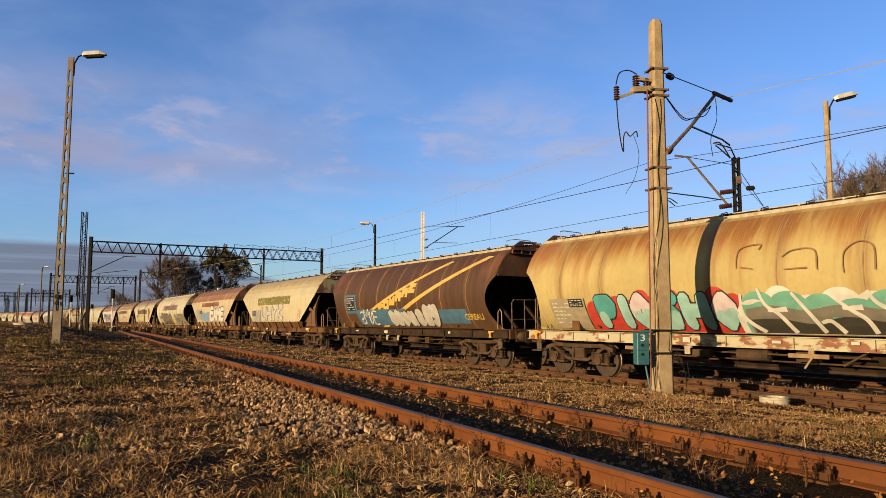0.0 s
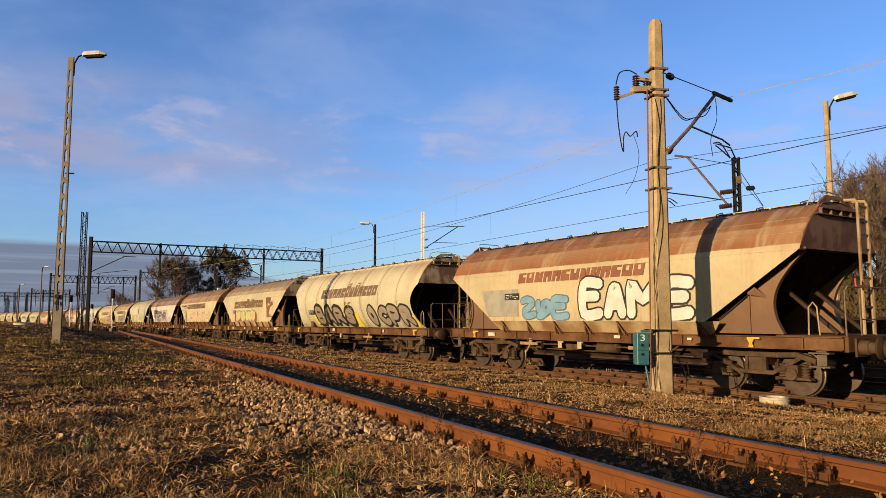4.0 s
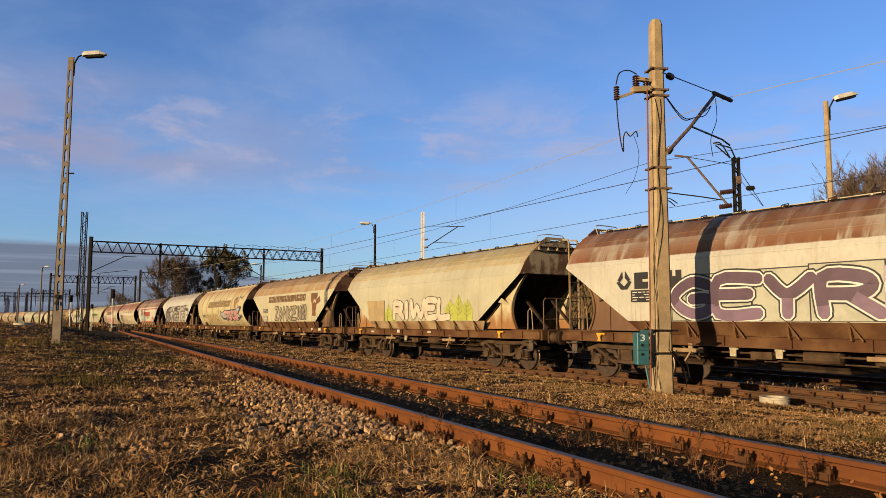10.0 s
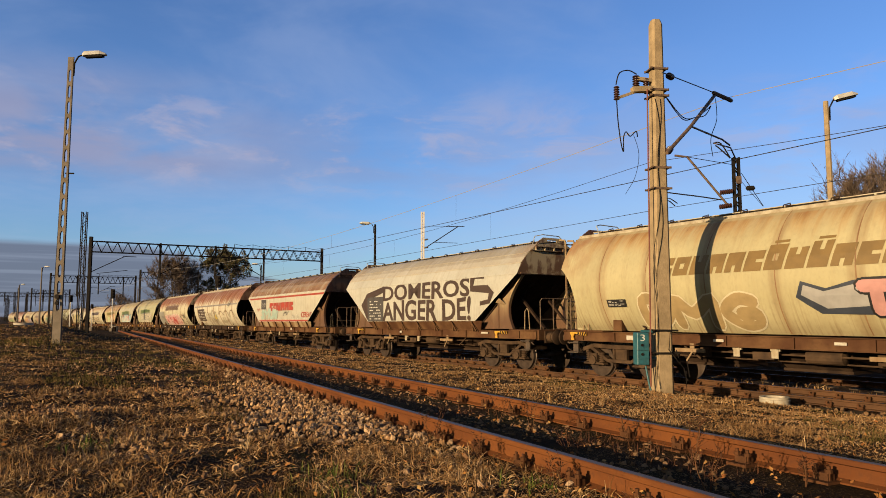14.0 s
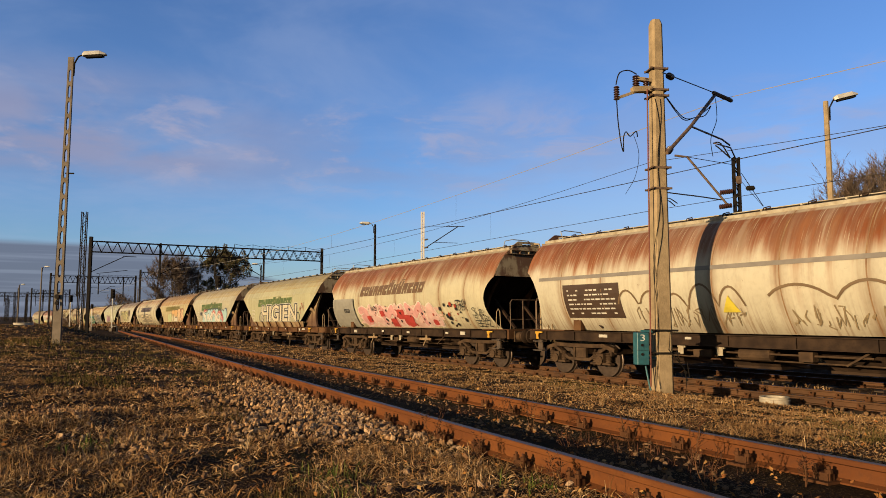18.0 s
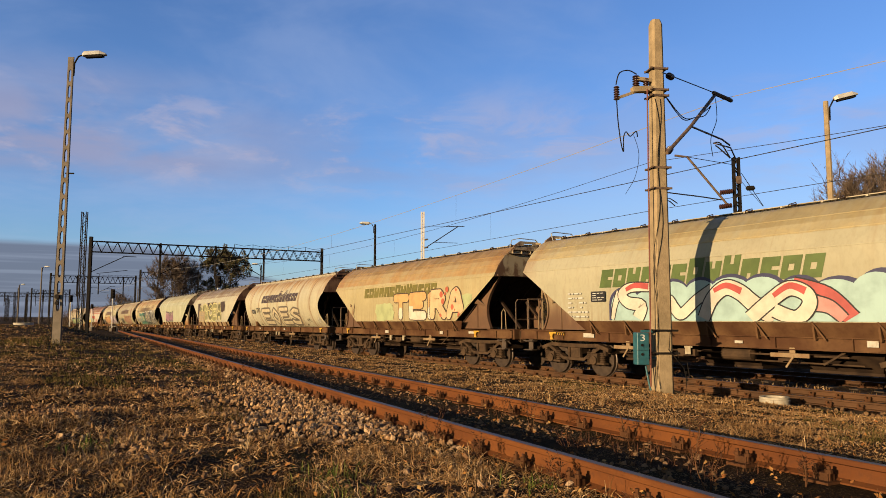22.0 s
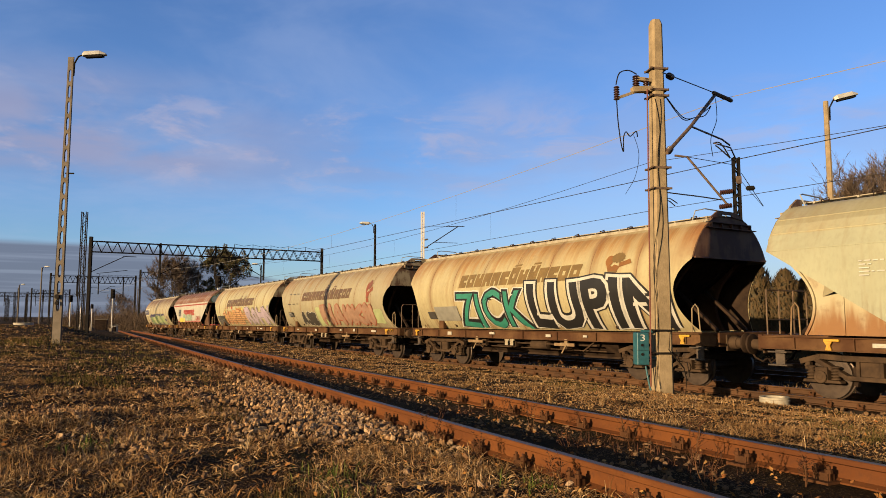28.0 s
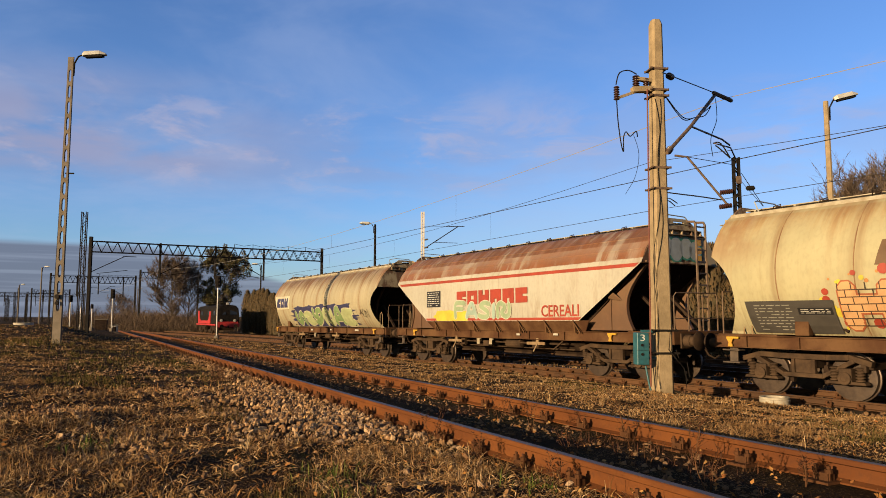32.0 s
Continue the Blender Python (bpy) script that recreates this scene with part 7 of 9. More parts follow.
signal_post(-43.5, 92.5, -0.25, 4.3, "white signal post with a black light head")
signal_post(-23.1, 72.0, -0.25, 4.9, "white signal post with a black light head beside the line")
signal_post(-41.6, 78.5, -0.25, 3.55, "white signal post with a dark round head", size=0.62)
signal_post(-48.9, 98.0, -0.25, 3.0, "short white signal post with a small dark head", size=0.5)
signal_post(-52.0, 101.0, -0.25, 3.4, "short white marker post", head=False)


def locomotive():
    root = tagged(new("locomotive"), "red and black electric locomotive standing on a far track", "locomotive")
    p = at(25.2, 99.3)
    root.matrix_basis = pose(p.x, p.y, -0.02 + fall(p.x, p.y), 0, 0, math.degrees(math.atan2(-DIR.y, -DIR.x)) - 3)
    L = 6.9
    sec = [(-1.48, 1.15), (-1.5, 2.4), (-1.42, 3.35), (-1.1, 3.72), (0, 3.85), (1.1, 3.72), (1.42, 3.35), (1.5, 2.4), (1.48, 1.15)]
    g = Geo()
    rows = [(-L - 0.25, 0.86, 2.5), (-L, 1.0, 9), (L, 1.0, 9), (L + 0.25, 0.9, 2.5)]
    for x, k, zmax in rows:
        g.v += [(x - (0.35 * (1 if x > 0 else -1) * max(0, (z - 2.3) / 1.4) if abs(x) > L - 0.01 else 0), y * k, z) for y, z in sec]
    n = len(sec)
    for i in range(3):
        g.f += [(i * n + k, i * n + (k + 1) % n, (i + 1) * n + (k + 1) % n, (i + 1) * n + k) for k in range(n)]
    g.f += [tuple(range(n)), tuple(3 * n + k for k in range(n))]
    g.mi = [0] * len(g.f)
    part("body", g.mesh("body", "black", bevel=0.04), root, label="black locomotive body")
    red = flat("loco_red", (0.55, 0.035, 0.03))
    sweep_red = [(-5.4, 3.1), (-4.5, 3.1), (-4.2, 2.1), (-3.4, 1.75), (1.6, 1.75), (2.3, 2.0), (2.9, 3.0), (3.7, 3.0), (3.5, 1.35), (-5.2, 1.35)]
    part("stripe", Geo().prism(sweep_red, -1.54, -1.44).mesh("stripe", red), root, label="red swept livery band")
    part("stripe", Geo().box((L + 0.27, 0, 1.5), (0.04, 2.6, 0.28)).mesh("stripe", red), root)
    part("buffer_beam", Geo().box((L + 0.3, 0, 1.15), (0.16, 2.9, 0.5)).mesh("buffer_beam", red, bevel=0.02), root, label="red buffer beam")
    part("sill", Geo().box((0, -1.5, 1.22), (13.6, 0.05, 0.18)).mesh("sill", red), root)
    glass = Mat("loco_glass", 0.08)
    glass = glass.done((0.03, 0.035, 0.04))
    for y in (-0.72, 0.72):
        part("windscreen", Geo().box((L + 0.02, y, 2.85), (0.04, 0.95, 0.62), m=Matrix.Rotation(-0.24, 3, "Y")).mesh("windscreen", glass), root)
        part("headlight", Geo().lathe([(0.17, 0.0), (0.19, 0.1), (0.15, 0.12), (0.02, 0.13)], (L + 0.22, y * 1.2, 1.78), "X", 14).mesh("headlight", "white_plate"), root)
        part("buffer", Geo().lathe([(0.12, 0), (0.12, 0.4), (0.24, 0.42), (0.24, 0.5)], (L + 0.38, y * 1.22, 1.05), "X", 12).mesh("buffer", "dark_steel"), root)
    part("headlight", Geo().lathe([(0.17, 0.0), (0.19, 0.25), (0.15, 0.28), (0.02, 0.28)], (L - 0.5, 0, 3.95), "X", 14).mesh("headlight", "white_plate"), root)
    for x in (-5.2, -2.6, 2.4, 5.9):
        part("side_window", Geo().box((x, -1.49, 2.75), (0.9, 0.04, 0.55)).mesh("side_window", glass), root)
    for x in (-3.6, 3.6):
        g = Geo().box((x, 0, 0.75), (3.9, 2.2, 0.5))
        for ax in (-1.5, 1.5):
            g.lathe([(0.6, -1.0), (0.6, -0.85), (0.3, -0.84)], (x + ax, 0, 0.6), "Y", 18)
            g.box((x + ax, -1.1, 0.62), (0.5, 0.2, 0.4))
        part("bogie", g.mesh("bogie", "dark_steel"), root)
    for x in (-4.5, 4.5):
        g = Geo()
        g.beam((x - 0.9, -0.5, 4.1), (x + 0.9, -0.5, 4.25), 0.06), g.beam((x - 0.9, 0.5, 4.1), (x + 0.9, 0.5, 4.25), 0.06)
        g.beam((x + 0.9, -0.9, 4.28), (x + 0.9, 0.9, 4.28), 0.07)
        g.box((x, 0, 3.95), (1.2, 1.2, 0.2))
        part("pantograph", g.mesh("pantograph", "galv"), root)
    part("coupler", Geo().box((L + 0.45, 0, 1.0), (0.2, 0.2, 0.3)).mesh("coupler", "dark_steel"), root)


locomotive()


def small_hut(x, y, z, w, d, h, label, mat):
    root = tagged(new("yard_hut"), label, "hut", "yard huts")
    root.matrix_basis = pose(x, y, z + fall(x, y), 0, 0, 20)
    part("wall", Geo().box((0, 0, h / 2), (w, d, h)).mesh("wall", mat, bevel=0.03), root)
    part("roof", Geo().box((0, 0, h + 0.08), (w + 0.3, d + 0.3, 0.16)).mesh("roof", "dark_concrete", bevel=0.03), root)
    part("door", Geo().box((0, -d / 2 - 0.02, h * 0.45), (min(0.85, w * 0.6), 0.05, h * 0.85)).mesh("door", "dark_steel"), root)


small_hut(-46.8, 100.5, -0.25, 0.8, 0.7, 1.3, "small whitewashed relay cabinet", "white_plate")
small_hut(-57.2, 118.0, -0.25, 1.8, 1.4, 2.2, "small dark relay hut in the yard", "dark_steel")


# ---- paint on the wagons: lettering shapes, data panels, sprayed pieces ----
RED, WHITE, DGREY = (0.5, 0.05, 0.035), (0.66, 0.63, 0.56), (0.11, 0.1, 0.085)
BLACK, GREY, YEL, BLUE, SILVER, PALEG = (0.022, 0.02, 0.02), (0.33, 0.31, 0.26), (0.62, 0.42, 0.1), (0.075, 0.16, 0.24), (0.5, 0.47, 0.42), (0.46, 0.5, 0.25)
OLIVE, ROSE, RUSTY, SKYB, BROWNL, BRIGHT = (0.2, 0.17, 0.035), (0.5, 0.17, 0.11), (0.24, 0.09, 0.045), (0.18, 0.32, 0.45), (0.17, 0.095, 0.04), (0.72, 0.58, 0.06)
STEEL, FADED, TANP, STEELT, OCHB = (0.26, 0.23, 0.2), (0.58, 0.44, 0.34), (0.42, 0.31, 0.16), (0.36, 0.32, 0.25), (0.24, 0.15, 0.045)
CREAMP, DBROWN, SLATE, REDL, MINTF, GREENL = (0.66, 0.58, 0.4), (0.075, 0.045, 0.03), (0.085, 0.075, 0.065), (0.42, 0.06, 0.03), (0.38, 0.5, 0.42), (0.11, 0.16, 0.04)
NAVY, ORANGE, PALEY, OLIVEG = (0.05, 0.05, 0.12), (0.6, 0.25, 0.07), (0.62, 0.55, 0.26), (0.16, 0.15, 0.05)
TEALG, GREENF = (0.045, 0.27, 0.19), (0.24, 0.34, 0.14)
LIFT = {}


def on_sheet(kind, x, z):
    """Keeps a point of paint on the side sheet, clear of its end rims."""
    e = end_x(kind, z) - 0.05
    return min(max(x, -e), e - FRONT[kind])


def lay(i, name, verts, faces, col, label=""):
    """A painted shape on the camera side of wagon i, over what is painted there already."""
    root, _, _, kind = TRAIN[i]
    lo, hi = (1.30, 3.98) if kind == "round" else (1.565, 3.03)
    owner = [0] * len(verts)
    for k, q in enumerate(faces):
        for a in q:
            owner[a] = k
    me = bpy.data.meshes.new(name)
    me.from_pydata([(on_sheet(kind, x - SET[i], min(max(z, lo), hi)), -2e-5 * owner[k], min(max(z, lo), hi)) for k, (x, z) in enumerate(verts)], [], faces)
    me.materials.append(flat("%02d%02d%02d" % tuple(int(c * 99) for c in col), col))
    LIFT[i] = LIFT.get(i, 0.008) + 0.0012
    wrap(me, kind, LIFT[i])
    LIFT[i] += 2e-5 * len(faces)
    ob = part(name, me, root, None, label)
    return tagged(ob, kind="stuff") if len(faces) > 6 else ob


def lay_text(i, name, text, box, col, fat=0.0, wave=0.0, seed=0, shear=0.0):
    root, _, _, kind = TRAIN[i]
    x0, x1, z0, z1 = box
    x0, x1 = x0 - SET[i], x1 - SET[i]
    lo = 1.33 if kind == "round" else 1.57
    z0 = max(z0, lo + fat * (z1 - z0))
    if kind != "round":
        z1 = min(z1, 3.02)
    LIFT[i] = LIFT.get(i, 0.008) + 0.0016
    me = lettering(text, x0, x1, z0, z1, flat("%02d%02d%02d" % tuple(int(c * 99) for c in col), col), fat, None, shear, wave, seed, kind, LIFT[i])
    for v in me.vertices:
        if v.co.z < lo - 0.02:
            v.co.z = lo - 0.02
        v.co.x = on_sheet(kind, v.co.x, v.co.z)
    return part(name, me, root)


def word(i, box, text, fill, edge, fat=0.0, wave=0.0, halo=None):
    if halo:
        lay_text(i, "graffiti_halo", text, box, halo, fat + 0.07, wave, i)
    if edge:
        lay_text(i, "graffiti_outline", text, box, edge, fat + 0.042, wave, i)
    lay_text(i, "graffiti_word" if edge else "lettering", text, box, fill, max(0.0, fat * 0.8), wave, i)


def poly(i, pts, col):
    lay(i, "painted_band", pts, [tuple(range(len(pts)))], col)


def quad(x0, x1, z0, z1):
    return [(x0, z0), (x1, z0), (x1, z1), (x0, z1)]


def panel(i, box, col):
    lay(i, "data_panel", quad(*box), [(0, 1, 2, 3)], col)


def many(i, name, quads, col):
    v, f = [], []
    for q in quads:
        f.append(tuple(range(len(v), len(v) + len(q))))
        v += q
    lay(i, name, v, f, col)


def lines(i, box, n, col=None):
    """Rows of plain bars in place of small print."""
    n, col = (col, n) if isinstance(n, tuple) else (n, col)
    x0, x1, z0, z1 = box
    rnd = random.Random(i * 7 + n)
    h = (z1 - z0) / n
    qs = []
    for k in range(n):
        x = x0
        while x < x1 - 0.05:
            w = min(rnd.uniform(0.05, 0.2), x1 - x)
            qs.append(quad(x, x + w, z0 + k * h + h * 0.3, z0 + k * h + h * 0.62))
            x += w + (0.04 if rnd.random() < 0.8 else 0.3)
    many(i, "small_print", qs, col)


def sign(i, box, col, n):
    x0, x1, z0, z1 = box
    panel(i, box, col)
    lines(i, (x0 + 0.05, x1 - 0.05, z0 + 0.02, z1 - 0.02), n, WHITE)


def brand(i, box, col, n, slant=0.2, rise=0.0):
    """An owner's mark as a row of plain slanted slabs with notches; two stand taller under a short bar."""
    x0, x1, z0, z1 = box
    forms = (((0, 1, 0, 0.42), (0, 0.6, 0.42, 0.58), (0, 1, 0.58, 1)), ((0, 0.4, 0, 1), (0.4, 0.6, 0.34, 1), (0.6, 1, 0, 1)), ((0, 0.4, 0, 1), (0.4, 0.62, 0, 0.66), (0.62, 1, 0, 1)), ((0, 1, 0, 0.36), (0, 0.36, 0.36, 0.64), (0.66, 1, 0.36, 0.64), (0, 1, 0.64, 1)))
    step_x, h = (x1 - x0) / n, z1 - z0
    qs = []
    for k in range(n):
        a, w = x0 + step_x * k, step_x * 0.88
        dz = rise * (a - (x0 + x1) / 2)
        tall = 1.22 if n > 9 and k in (6, 8) else 1.0
        for p, q, r, t in forms[(k * 3 + k // 4) % 4] + (((0.15, 0.95, 1.07, 1.17),) if tall > 1 else ()):
            qs.append([(a + w * u + slant * h * v * tall, z0 + dz + h * v * tall) for u, v in ((p, r), (q, r), (q, t), (p, t))])
    many(i, "owner_mark", qs, col)


def blob(i, box, col, seed):
    """A cloud of sprayed colour with a ragged edge."""
    x0, x1, z0, z1 = box
    rnd = random.Random(seed)
    n = max(24, int((x1 - x0) * 12))
    pts = []
    for k in range(n):
        a = 2 * math.pi * k / n
        c, s = math.cos(a), math.sin(a)
        r = 1.0 / max(abs(c), abs(s)) ** 0.75
        r *= 0.9 + 0.13 * rnd.random() + 0.06 * math.sin(k * 1.1 + seed)
        pts.append(((x0 + x1) / 2 + c * r * (x1 - x0) / 2, (z0 + z1) / 2 + s * r * (z1 - z0) / 2))
    ctr = len(pts)
    lay(i, "spray_cloud", pts + [((x0 + x1) / 2, (z0 + z1) / 2)], [(k, (k + 1) % n, ctr) for k in range(n)], col)


def stroke(pts, w0, w1):
    """Outline of a brush stroke along points."""
    lo, hi = [], []
    P = [Vector(p) for p in pts]
    for k, p in enumerate(P):
        t = (P[min(k + 1, len(P) - 1)] - P[max(k - 1, 0)])
        t = t.normalized() if t.length > 1e-6 else Vector((1, 0))
        w = (w0 + (w1 - w0) * k / (len(P) - 1)) / 2
        nrm = Vector((-t.y, t.x)) * w
        lo.append(tuple(p - nrm)), hi.append(tuple(p + nrm))
    return [[lo[k], lo[k + 1], hi[k + 1], hi[k]] for k in range(len(P) - 1)]


# bold hand-drawn strokes on a ten by ten grid; the digits are loops and hooks nobody can read
STROKES = {"A": "00 38 59 68 90|23 73", "B": "00 09 69 87 65 05|65 93 70 00", "C": "98 59 16 13 50 91", "D": "00 09 59 96 93 50 00", "E": "99 09 00 90|05 75", "F": "99 09 00|05 75", "G": "98 59 16 13 50 91 94 54",
           "H": "00 09|90 99|05 95", "I": "40 49", "K": "00 09|99 04 90", "L": "09 00 90", "M": "00 09 44 99 90", "N": "00 09 90 99", "O": "49 16 13 40 73 76 49", "P": "00 09 69 87 64 04", "R": "00 09 69 87 65 05|45 90",
           "S": "98 59 17 45 83 70 20 01", "T": "09 99|49 40", "U": "09 03 30 70 93 99", "W": "09 20 46 70 99", "Y": "09 45 99|45 40", "Z": "09 99 00 90", "1": "08 49 87 54 13 30 91", "2": "00 07 39 66 33 60 92 98", "3": "19 04 20 63 45 79 97 90", "4": "09 05 44 48 89 95 62 20 00"}


def piece(i, box, text, fills, edge, weight=0.24, rim=0.07, halo=None, lean=0.0, wob=0.06, seed=0, low=None, high=None, soft=True):
    """Bold sprayed letters drawn stroke by stroke, outlined; low and high are second tones of their feet and heads."""
    x0, x1, z0, z1 = box
    rnd = random.Random(seed * 17 + i)
    h = z1 - z0
    th = weight * h
    wide = [{"I": 0.45, "M": 1.3, "W": 1.3}.get(q, 1.0) * rnd.uniform(0.92, 1.08) for q in text]
    unit, x = (x1 - x0) / sum(wide), x0
    outs, halos, ins, feet, heads = [], [], [[] for _ in fills], [], []

    def fat(line, w):
        qs = stroke(line, w, w)
        for p in (line[0], line[-1]) + (() if soft else tuple(line)):
            qs.append([(p[0] + w / 2 * math.cos(a * math.pi / 4 + 0.4), p[1] + w / 2 * math.sin(a * math.pi / 4 + 0.4)) for a in range(8)])
        return qs

    for k, ch in enumerate(text):
        w = wide[k] * unit
        dz, tip = rnd.uniform(-wob, wob) * h, lean + rnd.uniform(-wob, wob)
        tall = 1 + rnd.uniform(-wob, wob)
        inset = th / 2 + rim * h
        for run in STROKES[ch].split("|"):
            pts = []
            for q in run.split():
                u, v = int(q[0]) / 9, int(q[1]) / 9
                zz = z0 + inset + (h - 2 * inset) * v * tall + dz * (1 if v > 0.4 else 0)
                pts.append((x + inset * 0.8 + max(w - 1.6 * inset, w * 0.2) * u + tip * (zz - z0), zz))
            line = [(p.x, p.y) for p in flow([(*p, 0) for p in pts], 4)] if soft else pts
            if not soft:
                line = [tuple(Vector(a).lerp(Vector(b), t / 4)) for a, b in zip(pts[:-1], pts[1:]) for t in range(4)] + [pts[-1]]
            outs += fat(line, th + 2 * rim * h)
            if halo:
                halos += fat(line, th + 4 * rim * h)
            for q in fat(line, th):
                mid = (sum(p[1] for p in q) / len(q) - z0) / h + 0.06 * math.sin(q[0][0] * 5 + seed)
                (feet if low and mid < 0.42 else heads if high and mid > 0.7 else ins[(k + seed) % len(fills)]).append(q)
        x += w
    for name, qs, col in [("graffiti_halo", halos, halo), ("graffiti_outline", outs, edge)] + [("graffiti_fill", q, c) for q, c in zip(ins, fills)] + [("graffiti_fill", feet, low), ("graffiti_fill", heads, high)]:
        if qs and col:
            many(i, name, qs, col)


def cloud(i, box, col, n, seed, flat_foot=True):
    """A scalloped cloud of sprayed colour."""
    x0, x1, z0, z1 = box
    rnd = random.Random(seed)
    v, f = [], []
    for k in range(n):
        cx, r = x0 + (x1 - x0) * (k + 0.5) / n, (x1 - x0) / n * rnd.uniform(0.6, 0.8)
        top = z1 - (z1 - z0) * 0.3 * rnd.random()
        rz = min(r, (z1 - z0) * 0.4)
        ring = [(cx + r * math.cos(a * math.pi / 10), top - rz + rz * math.sin(a * math.pi / 10)) for a in range(11)]
        ring += [(cx - r, z0 + (0 if flat_foot else 0.1 * rnd.random())), (cx + r, z0)]
        f.append(tuple(range(len(v), len(v) + len(ring))))
        v += ring
    lay(i, "spray_cloud", v, f, col)


def wave(i, line, foot, col):
    """A band of colour under a wavy upper edge."""
    pts = [(p.x, p.y) for p in flow([(*q, 0) for q in line], 5)]
    many(i, "graffiti_fill", [[(a[0], foot), (b[0], foot), b, a] for a, b in zip(pts[:-1], pts[1:])], col)


def ribbon(i, line, w0, w1, fill, edge):
    """One sweeping sprayed stroke with a dark edge."""
    pts = [(p.x, p.y) for p in flow([(*q, 0) for q in line], 6)]
    many(i, "graffiti_outline", stroke(pts, w0 + 0.06, w1 + 0.06), edge)
    many(i, "graffiti_fill", stroke(pts, w0, w1), fill)


def humps(i, box, col, n, seed, w=0.05):
    """One loose contour of rounded humps."""
    x0, x1, z0, z1 = box
    rnd = random.Random(seed)
    line, x = [], x0
    for k in range(n):
        span, hi = (x1 - x0) / n, z1 - (z1 - z0) * 0.35 * rnd.random()
        lo = z0 + (z1 - z0) * rnd.uniform(0.35, 0.7)
        line += [(x + span * t / 9, lo + (hi - lo) * math.sin(math.pi * min(1, t / 9 * 1.15)) ** 0.7) for t in range(9)]
        x += span
    many(i, "graffiti_outline", stroke(line, w, w), col)


def leaf_fan(i, box, col, vein, n):
    """Pointed leaves side by side, drawn with veins."""
    x0, x1, z0, z1 = box
    qs, vs = [], []
    for k in range(n):
        w = (x1 - x0) / n
        a, tip = x0 + w * k, z1 - (z1 - z0) * 0.25 * abs(k - n / 2 + 0.5) / n * 2
        m = a + w * 0.6
        qs.append([(a, z0), (a + w * 1.1, z0), (a + w * 1.25, z0 + (tip - z0) * 0.45), (m, tip), (a - w * 0.1, z0 + (tip - z0) * 0.5)])
        vs += stroke([(m - w * 0.1, z0), (m, tip)], 0.03, 0.02)
        for t in (0.2, 0.4, 0.6):
            for sd in (-1, 1):
                vs += stroke([(m - 0.05 * w, z0 + (tip - z0) * t), (m + sd * w * 0.45 * (1 - t * 0.6), z0 + (tip - z0) * (t + 0.16))], 0.02, 0.015)
    many(i, "spray_cloud", qs, col)
    many(i, "drawn_veins", vs, vein)


def scrawl(i, box, col, seed):
    """A quick tag in a thin line."""
    x0, x1, z0, z1 = box
    rnd = random.Random(seed * 5)
    n = max(3, int((x1 - x0) / 0.14))
    qs = []
    for k in range(n):
        x = x0 + (x1 - x0) * k / n
        pts = [(x + rnd.uniform(0, 0.22), rnd.uniform(z0, z1)) for _ in range(4)]
        P = [Vector(p) for p in pts]
        line = []
        for a, b in zip(P[:-1], P[1:]):
            line += [a.lerp(b, t / 3) for t in range(3)]
        qs += stroke(line, 0.03, 0.022)
    many(i, "graffiti_tag", qs, col)


def dots(i, box, cols, n, seed, most=0.12):
    x0, x1, z0, z1 = box
    rnd = random.Random(seed)
    sets = [[] for _ in cols]
    for k in range(n):
        r = rnd.uniform(0.2, 1.0) ** 1.5 * most
        x, z = rnd.uniform(x0, x1), rnd.uniform(z0 + r, z1)
        sets[k % len(cols)].append([(x + r * math.cos(a * 0.7), z + r * math.sin(a * 0.7)) for a in range(9)])
    for q, c in zip(sets, cols):
        many(i, "sprayed_dots", q, c)


def ringmark(i, box, col):
    x0, x1, z0, z1 = box
    cx, cz, rx, rz = (x0 + x1) / 2, (z0 + z1) / 2, (x1 - x0) / 2, (z1 - z0) / 2
    many(i, "painted_ring", stroke([(cx + rx * math.cos(a * math.pi / 8), cz + rz * math.sin(a * math.pi / 8)) for a in range(17)], 0.05, 0.05), col)


def bricks(i, box, col):
    """Drawn joints over the brick-patterned piece."""
    x0, x1, z0, z1 = box
    qs = []
    for k in range(1, 7):
        z = z0 + (z1 - z0) * k / 7
        qs += stroke([(x0, z), (x1, z + 0.02)], 0.018, 0.018)
        for j in range(int((x1 - x0) / 0.26)):
            x = x0 + 0.26 * j + (0.13 if k % 2 else 0)
            qs += stroke([(x, z), (x, z + (z1 - z0) / 7)], 0.018, 0.018)
    many(i, "drawn_joints", qs, col)


